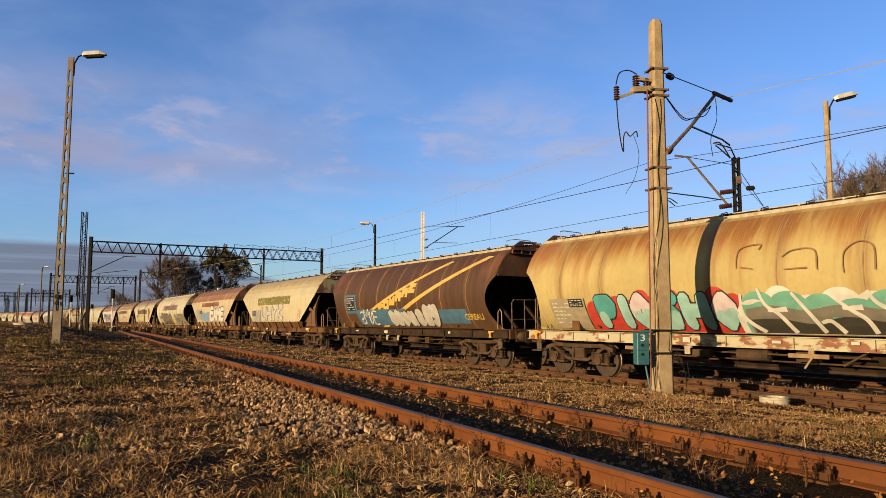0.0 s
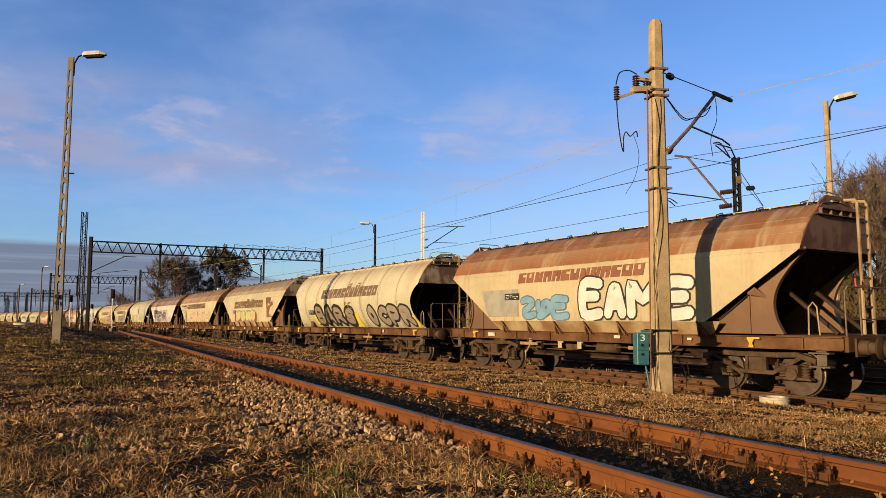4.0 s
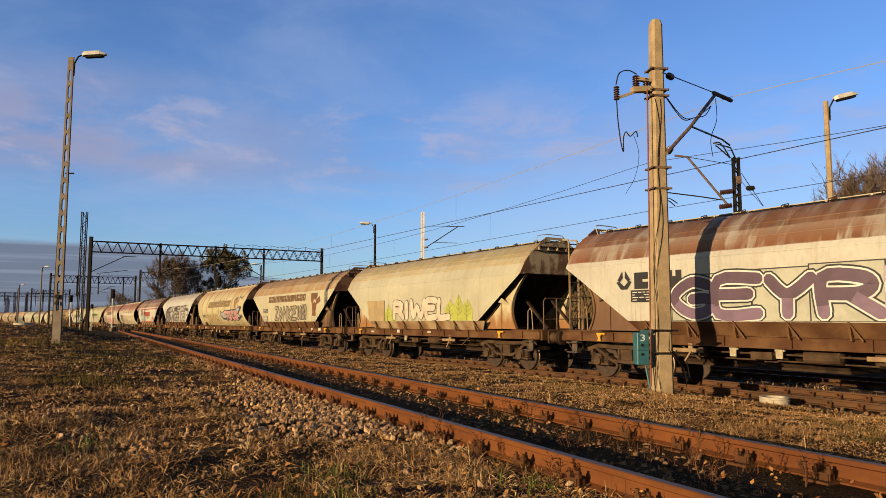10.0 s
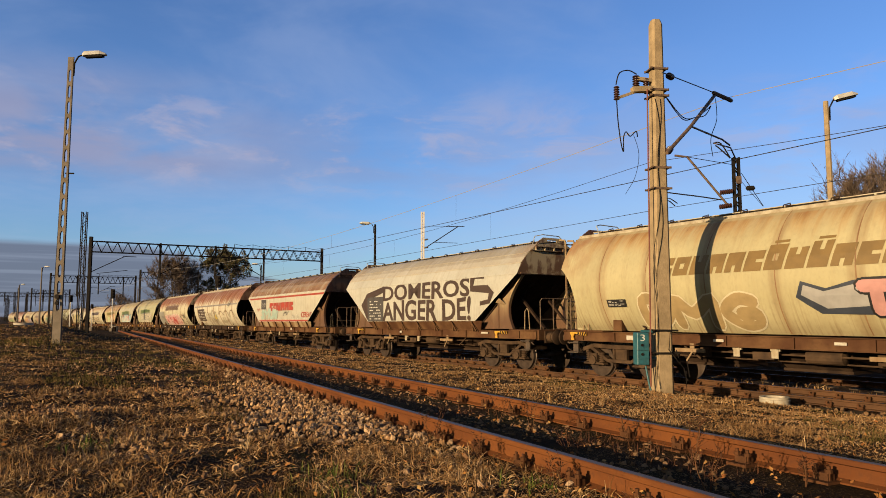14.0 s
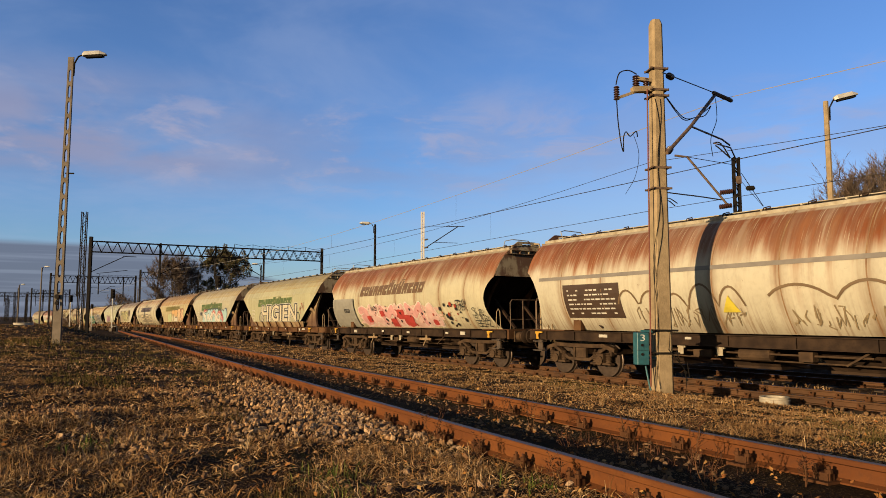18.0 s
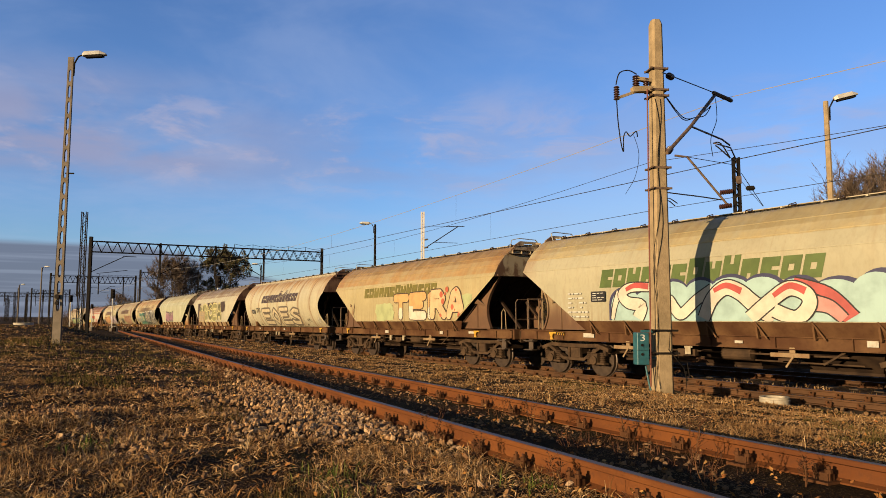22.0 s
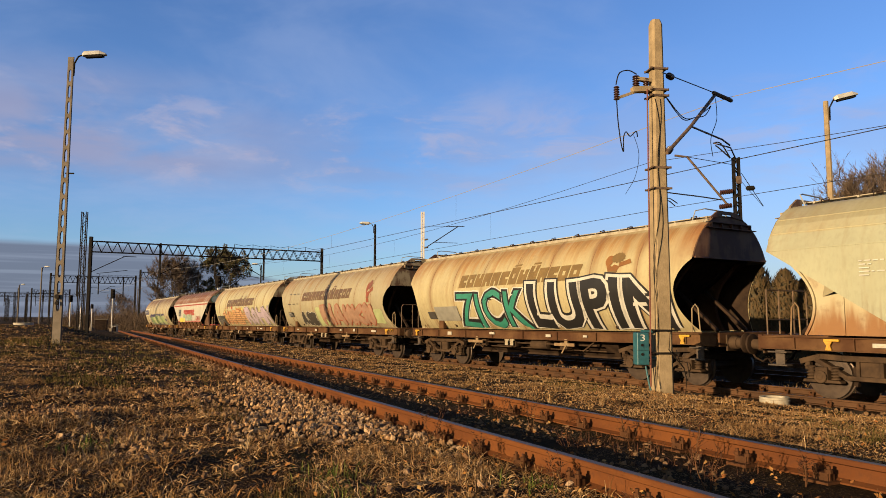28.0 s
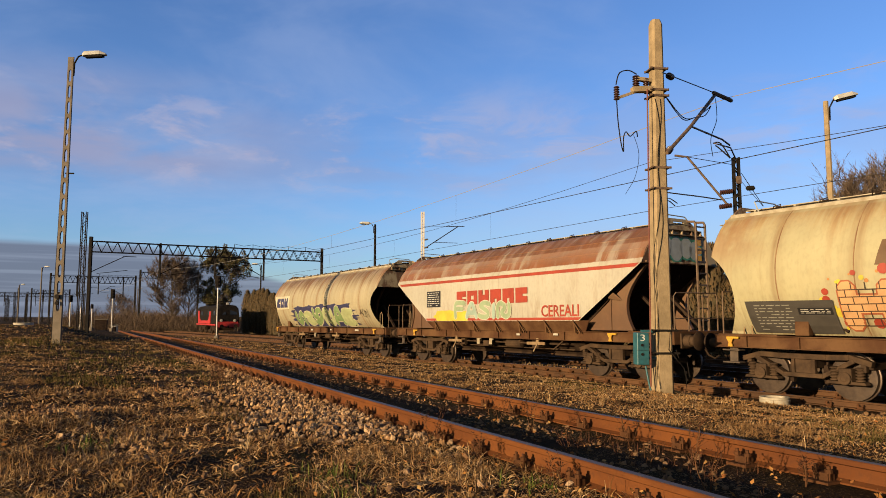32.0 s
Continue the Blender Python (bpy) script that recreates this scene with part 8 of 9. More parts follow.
def emblem(i, box, col):
    """A bunch of harvest shapes as a plain mark: cob, toothed round head, spread leaf, tied stem."""
    x0, x1, z0, z1 = box
    w, h = x1 - x0, z1 - z0
    to = lambda pts: [(x0 + w * a, z0 + h * b) for a, b in pts]
    cob = [(0.2 + 0.14 * math.cos(k * math.pi / 8), 0.68 + 0.22 * math.sin(k * math.pi / 8)) for k in range(16)]
    head = [(0.5 + (0.25 if k % 2 else 0.21) * math.cos(k * math.pi / 13), 0.78 + (0.25 if k % 2 else 0.21) * 0.9 * math.sin(k * math.pi / 13)) for k in range(26)]
    leaf = [[(0.5, 0.36), (0.66, 0.42), (1.0, 0.52), (0.62, 0.5)], [(0.56, 0.46), (0.66, 0.47), (0.92, 0.7), (0.58, 0.56)], [(0.92, 0.7), (0.7, 0.5), (0.8, 0.46), (1.0, 0.52)]]
    stem = [(0.2, 0.0), (0.56, 0.0), (0.5, 0.2), (0.62, 0.42), (0.4, 0.52), (0.34, 0.44), (0.24, 0.5), (0.12, 0.5), (0.22, 0.2)]
    tie = [(0.18, 0.2), (0.54, 0.2), (0.54, 0.25), (0.18, 0.25)]
    many(i, "emblem", [to(cob), to(stem)] + [to(q) for q in leaf], tuple(a * b for a, b in zip(col, (1.25, 0.85, 0.6))))
    many(i, "emblem", [to(head), to(tie)], col)


def end_piece(i):
    """Grey bubble shapes, teal-edged, sprayed on the front end plate, beside yellow warning plates."""
    root = TRAIN[i][0]

    def shape(name, rounds, col, lift):
        v, f = [], []
        for cy, cz, ry, rz in rounds:
            k = len(v)
            for a in range(16):
                y, z = cy + ry * math.cos(a * math.pi / 8), cz + rz * math.sin(a * math.pi / 8)
                z = min(max(z, 3.06), 3.9)
                v.append((end_x("angular", z) - FRONT["angular"] + 0.024 + lift, max(min(y, 1.0), 0.06 - half_width("angular", z)), z))
            f.append(tuple(range(k, k + 16)))
        me = bpy.data.meshes.new(name)
        me.from_pydata(v, [], f)
        me.materials.append(flat("%02d%02d%02d" % tuple(int(c * 99) for c in col), col))
        tagged(part(name, me, root), kind="stuff")

    row = [(-0.95, 3.32, 0.26, 0.24), (-0.6, 3.48, 0.25, 0.3), (-0.2, 3.42, 0.26, 0.32), (0.2, 3.46, 0.25, 0.28), (0.55, 3.4, 0.25, 0.26)]
    shape("graffiti_outline", [(y, z, a + 0.06, b + 0.05) for y, z, a, b in row], TEALG, 0.003)
    shape("graffiti_fill", row, (0.4, 0.44, 0.46), 0.006)
    for z in (3.2, 3.42, 3.64):
        me = Geo().box((end_x("angular", z) - FRONT["angular"] + 0.036, 0.72, z), (0.012, 0.16, 0.16)).mesh("warning_plate", "yellow")
        part("warning_plate", me, root, label="small yellow warning plate")


end_piece(24)
for _i in (12, 24):
    poly(_i, [(-6.3, 2.93), (6.3, 2.93), (6.45, 3.02), (-6.45, 3.02)], REDL)
    poly(_i, [(-4.3, 1.57), (4.3, 1.57), (4.4, 1.65), (-4.4, 1.65)], REDL)
brand(1, (-1.8, 1.56, 2.36, 2.74), YEL, 6, 0.3, 0.27)
cloud(0, (-4.2, 0.63, 1.3, 2.36), RED, 11, 1)
piece(0, (-3.8, 0.62, 1.31, 2.3), "PIOSHO", [(0.6, 0.5, 0.52), (0.08, 0.33, 0.31), (0.3, 0.52, 0.46)], BLACK, 0.33, 0.035, seed=1, wob=0.05, soft=False, low=(0.3, 0.5, 0.45), lean=-0.1)
cloud(0, (0.6, 6.2, 1.3, 2.34), WHITE, 9, 2)
cloud(0, (0.68, 6.1, 1.31, 2.24), (0.16, 0.4, 0.3), 8, 4)
wave(0, [(0.66, 1.82), (1.3, 1.9), (2.0, 1.8), (2.8, 1.9), (3.6, 1.8), (4.6, 1.9), (6.0, 1.8)], 1.31, (0.2, 0.18, 0.14))
wave(0, [(0.72, 1.6), (1.4, 1.62), (2.1, 1.52), (2.8, 1.66), (3.6, 1.56), (4.6, 1.62), (6.0, 1.55)], 1.31, (0.05, 0.045, 0.035))
for _p in ([(0.63, 2.15), (0.6, 1.66), (0.97, 1.32)], [(1.06, 2.27), (1.17, 1.92), (1.44, 1.7), (1.67, 1.32)], [(1.2, 1.79), (1.64, 1.82)], [(1.81, 2.16), (2.09, 1.73), (2.29, 1.34)], [(2.57, 2.12), (2.9, 1.82), (3.18, 1.6), (3.27, 1.34)], [(2.78, 1.83), (3.17, 1.84)], [(2.28, 1.54), (2.49, 1.57), (2.68, 1.34)], [(3.31, 2.16), (3.45, 1.92), (3.8, 1.7), (4.2, 1.34)]):
    many(0, "graffiti_outline", stroke([(p.x, p.y) for p in flow([(*q, 0) for q in _p], 6)], 0.06, 0.11), WHITE)
for _p in ([(0.61, 2.72), (0.63, 3.14), (1.11, 3.22), (1.1, 3.1)], [(1.0, 2.69), (0.7, 2.74)], [(1.66, 2.9), (1.89, 3.03), (2.34, 3.0), (2.42, 2.6)], [(1.72, 2.64), (2.21, 2.65)], [(2.94, 2.51), (2.94, 2.91), (3.2, 3.1), (3.48, 2.97), (3.52, 2.54)]):
    many(0, "old_lettering", stroke([(p.x, p.y) for p in flow([(*q, 0) for q in _p], 5)], 0.02, 0.035), (0.28, 0.14, 0.05))
panel(0, (-5.70, -4.26, 1.33, 2.18), (0.36, 0.3, 0.2))
lines(0, (-5.6, -4.9, 1.45, 2.1), (0.6, 0.55, 0.42), 6)
sign(0, (-4.89, -4.32, 1.93, 2.16), BLACK, 4)
poly(1, [(-3.04, 1.91), (-2.67, 1.90), (3.71, 3.74), (3.41, 3.78)], YEL)
poly(1, [(-2.07, 1.29), (-1.56, 1.29), (6.17, 3.75), (5.82, 3.79)], YEL)
panel(1, (-5.02, -3.88, 1.91, 2.76), BLUE)
sign(1, (-4.92, -4.03, 2.04, 2.67), BLACK, 6)
panel(1, (-3.99, 0.61, 1.39, 2.06), BLUE)
panel(1, (3.07, 4.98, 1.46, 1.98), BLUE)
piece(1, (-0.99, 3.07, 1.32, 2.12), "1243124", [SILVER], BLACK, 0.34, 0.035, seed=3, wob=0.12)
piece(1, (-3.8, -2.1, 1.42, 2.0), "1M3E", [WHITE], None, 0.1, 0.0, seed=4, lean=0.3, wob=0.15)
word(1, (4.80, 5.90, 1.60, 1.80), "CEREALI", YEL, None, 0.02)
brand(2, (-3.23, 2.61, 2.56, 3.00), OLIVE, 13, 0.25)
piece(2, (-2.4, 1.5, 1.58, 2.5), "UHYK", [SILVER], BLACK, 0.2, 0.03, WHITE, seed=5, soft=False)
panel(2, (-4.33, -2.56, 1.52, 2.27), GREY)
sign(2, (-4.28, -3.59, 1.93, 2.24), BLACK, 4)
scrawl(2, (3.71, 4.28, 1.68, 2.29), ROSE, 3)
brand(3, (-2.65, 2.49, 2.72, 3.15), RUSTY, 13, 0.25)
piece(3, (-2.5, -0.3, 1.58, 2.26), "14E", [SKYB], BLUE, 0.28, 0.05, seed=6, wob=0.1)
piece(3, (0.14, 3.96, 1.57, 2.69), "EAME", [(0.62, 0.6, 0.56)], BLACK, 0.26, 0.045, seed=2, wob=0.08)
panel(3, (-4.62, -2.65, 1.70, 2.55), GREY)
sign(3, (-3.32, -2.59, 2.21, 2.42), BLACK, 3)
brand(4, (-3.44, 2.76, 2.68, 3.13), BROWNL, 13, 0.25)
blob(4, (-4.71, -3.99, 1.24, 2.04), BRIGHT, 3)
blob(4, (-0.23, 0.77, 1.28, 1.95), BRIGHT, 4)
blob(4, (5.37, 6.13, 1.31, 1.80), BRIGHT, 5)
piece(4, (-4.35, 0.35, 1.3, 2.46), "BARS", [(0.27, 0.22, 0.165)], BLACK, 0.2, 0.135, seed=1, wob=0.1, lean=-0.1)
piece(4, (1.75, 5.75, 1.3, 2.3), "OCPR", [(0.31, 0.26, 0.2)], BLACK, 0.26, 0.085, seed=7, wob=0.04, lean=-0.12)
word(4, (-0.52, 0.24, 2.13, 2.45), "F.C.", OLIVE, None, 0.02)
sign(4, (-5.20, -4.48, 1.91, 2.13), BLACK, 4)
brand(5, (-3.93, 2.33, 2.46, 2.92), BROWNL, 13, 0.25)
emblem(5, (2.86, 4.25, 1.83, 3.25), BROWNL)
cloud(5, (-3.6, 1.05, 1.57, 2.36), (0.32, 0.05, 0.05), 8, 6)
piece(5, (-3.4, 0.85, 1.57, 2.32), "4132", [(0.5, 0.46, 0.2)], (0.06, 0.08, 0.2), 0.46, 0.05, seed=3, wob=0.03)
word(5, (3.09, 3.60, 1.65, 1.81), "TOKIO", WHITE, None, 0.01)
scrawl(5, (3.57, 4.07, 1.77, 2.01), BLACK, 4)
sign(5, (-4.23, -3.55, 2.08, 2.33), BLACK, 3)
lines(5, (-5.01, -4.35, 2.03, 2.50), WHITE, 5)
brand(6, (-3.49, 2.66, 2.65, 3.11), BROWNL, 13, 0.25)
piece(6, (-2.85, 0.35, 1.58, 2.4), "TEAR", [(0.62, 0.47, 0.34)], (0.66, 0.36, 0.27), 0.2, 0.035, seed=9, soft=False)
piece(6, (0.75, 3.85, 1.58, 2.42), "BONE", [(0.62, 0.49, 0.36)], (0.66, 0.38, 0.29), 0.2, 0.035, seed=8, soft=False)
dots(6, (-2.6, 3.7, 1.7, 2.35), [(0.5, 0.1, 0.06)], 14, 3)
panel(6, (-4.4, -3.7, 1.58, 2.46), (0.3, 0.19, 0.09))
lines(6, (-4.34, -3.8, 1.64, 2.4), (0.6, 0.55, 0.42), 6)
lines(6, (-5.64, -4.02, 2.53, 2.67), BLACK, 1)
many(6, "owner_mark", [quad(-5.67 + 0.17 * k, -5.55 + 0.17 * k, 2.86, 3.0) for k in range(11)], BLACK)
many(6, "owner_mark", stroke([(-4.1 - 0.75 * math.cos(k * 0.2), 2.84 - 0.09 * math.sin(k * 0.2)) for k in range(16)], 0.02, 0.05), BLACK)
word(6, (-3.34, -2.92, 1.64, 1.82), "1973", OLIVE, None, 0.0)
word(6, (4.31, 4.61, 2.16, 2.31), "M.O.", OLIVE, None, 0.0)
brand(7, (-4.04, -2.50, 2.36, 2.78), BLACK, 3, 0.0)
poly(7, [(-4.66, 2.55), (-4.5, 2.36), (-4.28, 2.36), (-4.12, 2.55), (-4.22, 2.58), (-4.39, 2.44), (-4.56, 2.58)], BLACK)
poly(7, [(-4.62, 2.6), (-4.44, 2.84), (-4.42, 2.66), (-4.52, 2.56)], BLACK)
poly(7, [(-4.16, 2.6), (-4.34, 2.84), (-4.36, 2.66), (-4.26, 2.56)], BLACK)
for _a, _b, _z in ((-2.85, -2.05, 2.32), (-2.0, -0.75, 2.62), (-0.7, 0.55, 2.66), (0.58, 2.0, 2.7)):
    panel(7, (_a - 0.025, _b + 0.025, 1.567, _z + 0.025), BLACK)
    panel(7, (_a, _b, 1.575, _z), (0.46, 0.46, 0.37))
piece(7, (-2.95, 2.03, 1.57, 2.62), "GEYR", [(0.11, 0.065, 0.1)], (0.72, 0.69, 0.64), 0.24, 0.035, BLACK, seed=4, wob=0.03, low=(0.2, 0.13, 0.2))
panel(7, (1.98, 2.5, 1.575, 2.6), (0.4, 0.33, 0.4))
piece(7, (2.0, 2.48, 2.35, 2.58), "SA", [WHITE], None, 0.12, 0.0, seed=2)
piece(7, (2.0, 2.5, 2.08, 2.32), "231", [WHITE], None, 0.12, 0.0, seed=3)
scrawl(7, (3.04, 3.75, 1.83, 2.08), BLACK, 5)
scrawl(7, (3.75, 4.41, 1.57, 2.06), ROSE, 6)
sign(7, (-4.13, -3.47, 2.03, 2.33), BLACK, 4)
leaf_fan(8, (-3.0, -2.1, 1.57, 2.32), (0.44, 0.47, 0.09), OLIVEG, 2)
leaf_fan(8, (1.75, 3.4, 1.57, 2.48), (0.44, 0.47, 0.09), OLIVEG, 3)
piece(8, (-2.3, 2.1, 1.57, 2.45), "RIWEL", [(0.62, 0.54, 0.42)], DBROWN, 0.27, 0.03, seed=6, wob=0.06)
panel(8, (-4.71, -3.07, 1.51, 2.43), TANP)
brand(9, (-3.47, 2.66, 2.67, 3.09), BROWNL, 13, 0.25)
emblem(9, (3.35, 4.72, 1.85, 3.28), BROWNL)
piece(9, (-2.3, 1.35, 1.58, 2.44), "ZONKE", [(0.33, 0.27, 0.19)], (0.07, 0.06, 0.05), 0.15, 0.055, seed=2, soft=False, wob=0.03)
piece(9, (1.45, 2.75, 1.62, 2.5), "33", [(0.36, 0.3, 0.21)], (0.08, 0.065, 0.05), 0.14, 0.045, seed=5)
sign(9, (-4.38, -3.64, 2.08, 2.33), BLACK, 4)
scrawl(9, (2.08, 2.53, 1.62, 2.41), BLACK, 7)
panel(9, (-4.46, -3.54, 1.58, 1.92), (0.36, 0.33, 0.25))
lines(9, (-4.4, -3.6, 1.62, 1.88), (0.62, 0.57, 0.45), 3)
brand(10, (-3.23, 2.98, 2.64, 3.08), OCHB, 13, 0.25)
emblem(10, (3.87, 5.02, 2.49, 3.32), OCHB)
piece(10, (-3.9, -0.54, 1.32, 2.24), "DMG", [(0.4, 0.29, 0.14)], CREAMP, 0.3, 0.04, seed=3, wob=0.08)
poly(10, [(0.3, 2.05), (0.75, 1.72), (1.7, 1.7), (4.6, 1.66), (5.75, 1.9), (5.6, 2.02), (4.9, 2.06), (5.75, 2.42), (5.85, 2.6), (5.3, 2.6), (4.5, 2.45), (1.5, 2.36), (0.95, 2.22), (0.45, 2.38)], (0.05, 0.06, 0.085))
poly(10, [(0.42, 2.1), (0.9, 1.82), (1.7, 1.86), (4.5, 1.84), (5.5, 1.95), (4.7, 2.08), (5.5, 2.45), (5.2, 2.53), (4.4, 2.36), (1.5, 2.28), (0.9, 2.16), (0.5, 2.3)], (0.42, 0.41, 0.4))
piece(10, (1.5, 4.75, 1.62, 2.42), "TUCS", [(0.6, 0.31, 0.29)], BLACK, 0.3, 0.06, seed=3, wob=0.05)
scrawl(10, (5.07, 5.82, 2.99, 3.38), DBROWN, 8)
sign(10, (-4.99, -4.33, 1.91, 2.11), BLACK, 4)
word(11, (-2.80, 3.68, 2.42, 3.02), "DOMEROS", DBROWN, None, 0.03, 0.05)
word(11, (-2.80, 3.74, 1.56, 2.35), "ANGER DE!", DBROWN, None, 0.03, 0.05)
poly(11, [(-4.93, 2.26), (-4.36, 2.76), (-2.75, 3.02), (-2.75, 2.77), (-4.08, 2.51), (-4.55, 1.60), (-4.93, 1.60)], DBROWN)
poly(11, [(3.76, 3.13), (4.58, 3.11), (4.57, 2.97), (4.03, 2.99), (3.93, 2.76), (4.78, 2.75), (5.12, 2.48), (5.04, 2.13), (4.33, 2.07), (4.33, 2.21), (4.79, 2.27), (4.84, 2.47), (3.74, 2.57)], DBROWN)
panel(11, (-4.33, -2.80, 1.51, 2.59), SLATE)
lines(11, (-4.08, -3.01, 1.60, 2.47), WHITE, 7)
brand(12, (-2.46, 1.65, 2.19, 2.66), REDL, 6, 0.0)
word(12, (2.87, 4.42, 1.78, 2.06), "CEREALI", REDL, None, 0.02)
piece(12, (-4.04, -1.0, 1.66, 2.36), "SMU2", [MINTF], (0.62, 0.4, 0.32), 0.3, 0.03, seed=4, wob=0.1)
panel(12, (-4.03, -3.14, 2.31, 2.89), SLATE)
lines(12, (-3.93, -3.23, 2.43, 2.69), WHITE, 4)
scrawl(12, (0.00, 0.87, 1.87, 2.19), BLACK, 9)
scrawl(12, (-4.90, -4.26, 2.15, 2.41), ROSE, 10)
scrawl(12, (1.37, 2.44, 1.68, 1.98), WHITE, 16)
panel(13, (-5.47, -3.30, 1.63, 2.56), DBROWN)
lines(13, (-5.30, -3.48, 1.70, 2.46), WHITE, 6)
poly(13, [(-6.52, 2.81), (5.84, 2.86), (5.83, 2.76), (-6.52, 2.71)], STEEL)
humps(13, (-3.4, 0.4, 1.5, 2.42), (0.2, 0.13, 0.07), 5, 3)
humps(13, (0.9, 5.2, 1.45, 2.4), (0.2, 0.13, 0.07), 3, 8, 0.06)
scrawl(13, (-2.9, 0.2, 1.4, 1.95), (0.3, 0.22, 0.13), 21)
scrawl(13, (1.2, 3.4, 1.4, 1.9), (0.34, 0.25, 0.14), 22)
many(13, "owner_mark", stroke([(3.45, 2.6), (4.3, 2.6), (4.3, 3.12), (3.45, 3.12), (3.45, 2.6)], 0.015, 0.015) + stroke([(3.55, 2.8), (3.8, 3.05), (3.95, 2.85), (3.6, 2.82)], 0.05, 0.05) + stroke([(3.52, 2.74), (3.9, 2.68), (4.1, 2.8), (4.4, 3.08)], 0.05, 0.05), DGREY)
poly(13, [(-0.29, 1.76), (-0.07, 2.14), (0.16, 1.76)], BRIGHT)
scrawl(13, (4.83, 5.60, 1.68, 1.93), STEELT, 11)
brand(14, (-3.84, 1.80, 2.66, 3.08), BROWNL, 13, 0.25)
blob(14, (-4.15, 2.85, 1.24, 2.2), (0.72, 0.47, 0.4), 12)
piece(14, (-4.0, 2.8, 1.31, 2.3), "1KM4MA", [(0.7, 0.36, 0.34), (0.74, 0.48, 0.43)], (0.76, 0.63, 0.54), 0.3, 0.05, seed=6, wob=0.1, soft=False, lean=-0.2)
for _k, (_a, _z, _w) in enumerate(((-3.45, 1.5, 0.3), (-2.05, 1.75, 0.25), (-1.3, 1.32, 0.36), (-0.55, 1.62, 0.42), (-0.1, 1.33, 0.5), (2.1, 1.4, 0.22))):
    blob(14, (_a, _a + _w * 1.6, _z, _z + _w), (0.5, 0.06, 0.05), 40 + _k)
dots(14, (-3.75, 4.27, 1.33, 2.2), [REDL, BLACK, BLACK], 80, 14, 0.06)
dots(14, (2.9, 4.5, 1.4, 2.2), [BLACK, BLACK, REDL], 26, 15, 0.085)
piece(14, (-2.75, -2.2, 2.0, 2.2), "2314", [BLACK], None, 0.1, 0.0, seed=3, wob=0.1)
piece(14, (4.95, 5.65, 1.75, 1.98), "SU2", [BLACK], None, 0.09, 0.0, seed=4, wob=0.12)
piece(14, (4.95, 5.8, 1.56, 1.76), "SUG2", [BLACK], None, 0.1, 0.0, seed=5, wob=0.12)
piece(14, (5.0, 5.85, 1.36, 1.56), "BEAZ", [BLACK], None, 0.1, 0.0, seed=6, wob=0.12)
word(14, (4.09, 4.77, 1.91, 2.31), "STRAY.", BLACK, None, 0.0, 0.05)
panel(14, (-7.00, -4.46, 1.31, 2.59), GREY)
sign(14, (-5.56, -4.96, 1.95, 2.12), BLACK, 3)
brand(15, (-3.66, 2.36, 2.48, 2.91), GREENL, 13, 0.25)
word(15, (-2.77, 3.14, 1.56, 2.49), "HIGIEN", CREAMP, BLACK, 0.025, 0.0, WHITE)
ringmark(15, (-3.30, -2.68, 1.55, 2.12), BLACK)
ringmark(15, (3.16, 3.65, 1.57, 2.06), BLACK)
scrawl(15, (3.50, 4.25, 1.94, 2.63), REDL, 13)
lines(15, (-4.79, -4.13, 1.61, 2.31), WHITE, 8)
brand(16, (-3.57, 2.58, 2.44, 2.92), GREENL, 13, 0.25)
cloud(16, (-3.1, 4.05, 1.57, 2.66), NAVY, 9, 13)
cloud(16, (-3.02, 3.92, 1.57, 2.58), (0.42, 0.6, 0.58), 9, 13)
for _p, _w0, _w1, _c in (([(-3.1, 1.6), (-3.0, 1.99), (-2.84, 2.31)], 0.1, 0.2, (0.74, 0.66, 0.54)), ([(1.95, 2.4), (2.64, 2.12), (3.08, 1.62)], 0.12, 0.34, (0.5, 0.1, 0.09)), ([(2.39, 1.93), (2.67, 1.85), (2.94, 1.61)], 0.3, 0.2, (0.62, 0.3, 0.27)),
                         ([(-1.8, 2.4), (-2.45, 2.41), (-2.75, 2.24), (-2.54, 2.03), (-2.09, 1.93), (-2.23, 1.62)], 0.2, 0.34, (0.74, 0.66, 0.54)), ([(-1.63, 1.62), (-1.29, 2.06), (-1.07, 1.87), (-0.87, 1.73), (-0.44, 2.04), (0.0, 2.3)], 0.3, 0.22, (0.74, 0.66, 0.54)),
                         ([(-0.25, 1.62), (-0.01, 2.06), (0.35, 2.31), (0.71, 2.2), (1.05, 1.93), (1.54, 1.62)], 0.3, 0.36, (0.74, 0.64, 0.53)), ([(0.93, 1.62), (1.4, 1.98), (1.84, 2.24), (2.2, 2.13), (2.26, 1.89), (1.97, 1.64), (1.5, 1.8)], 0.3, 0.28, (0.74, 0.66, 0.54))):
    ribbon(16, _p, _w0, _w1, _c, BLACK)
for _p in ([(-2.6, 2.36), (-2.3, 2.46), (-1.85, 2.42)], [(0.05, 2.25), (0.38, 2.36), (0.75, 2.22)], [(1.5, 2.1), (1.86, 2.3), (2.2, 2.18)]):
    many(16, "graffiti_fill", stroke([(p.x, p.y) for p in flow([(*q, 0) for q in _p], 5)], 0.1, 0.16), (0.52, 0.09, 0.08))
sign(16, (-3.87, -3.33, 2.07, 2.35), BLACK, 4)
lines(16, (-4.79, -4.00, 1.61, 2.38), WHITE, 6)
brand(17, (-3.31, 2.85, 2.57, 2.98), OLIVE, 13, 0.25)
blob(17, (-2.2, -0.5, 1.57, 2.3), PALEG, 15)
blob(17, (4.15, 5.23, 1.70, 2.51), PALEG, 16)
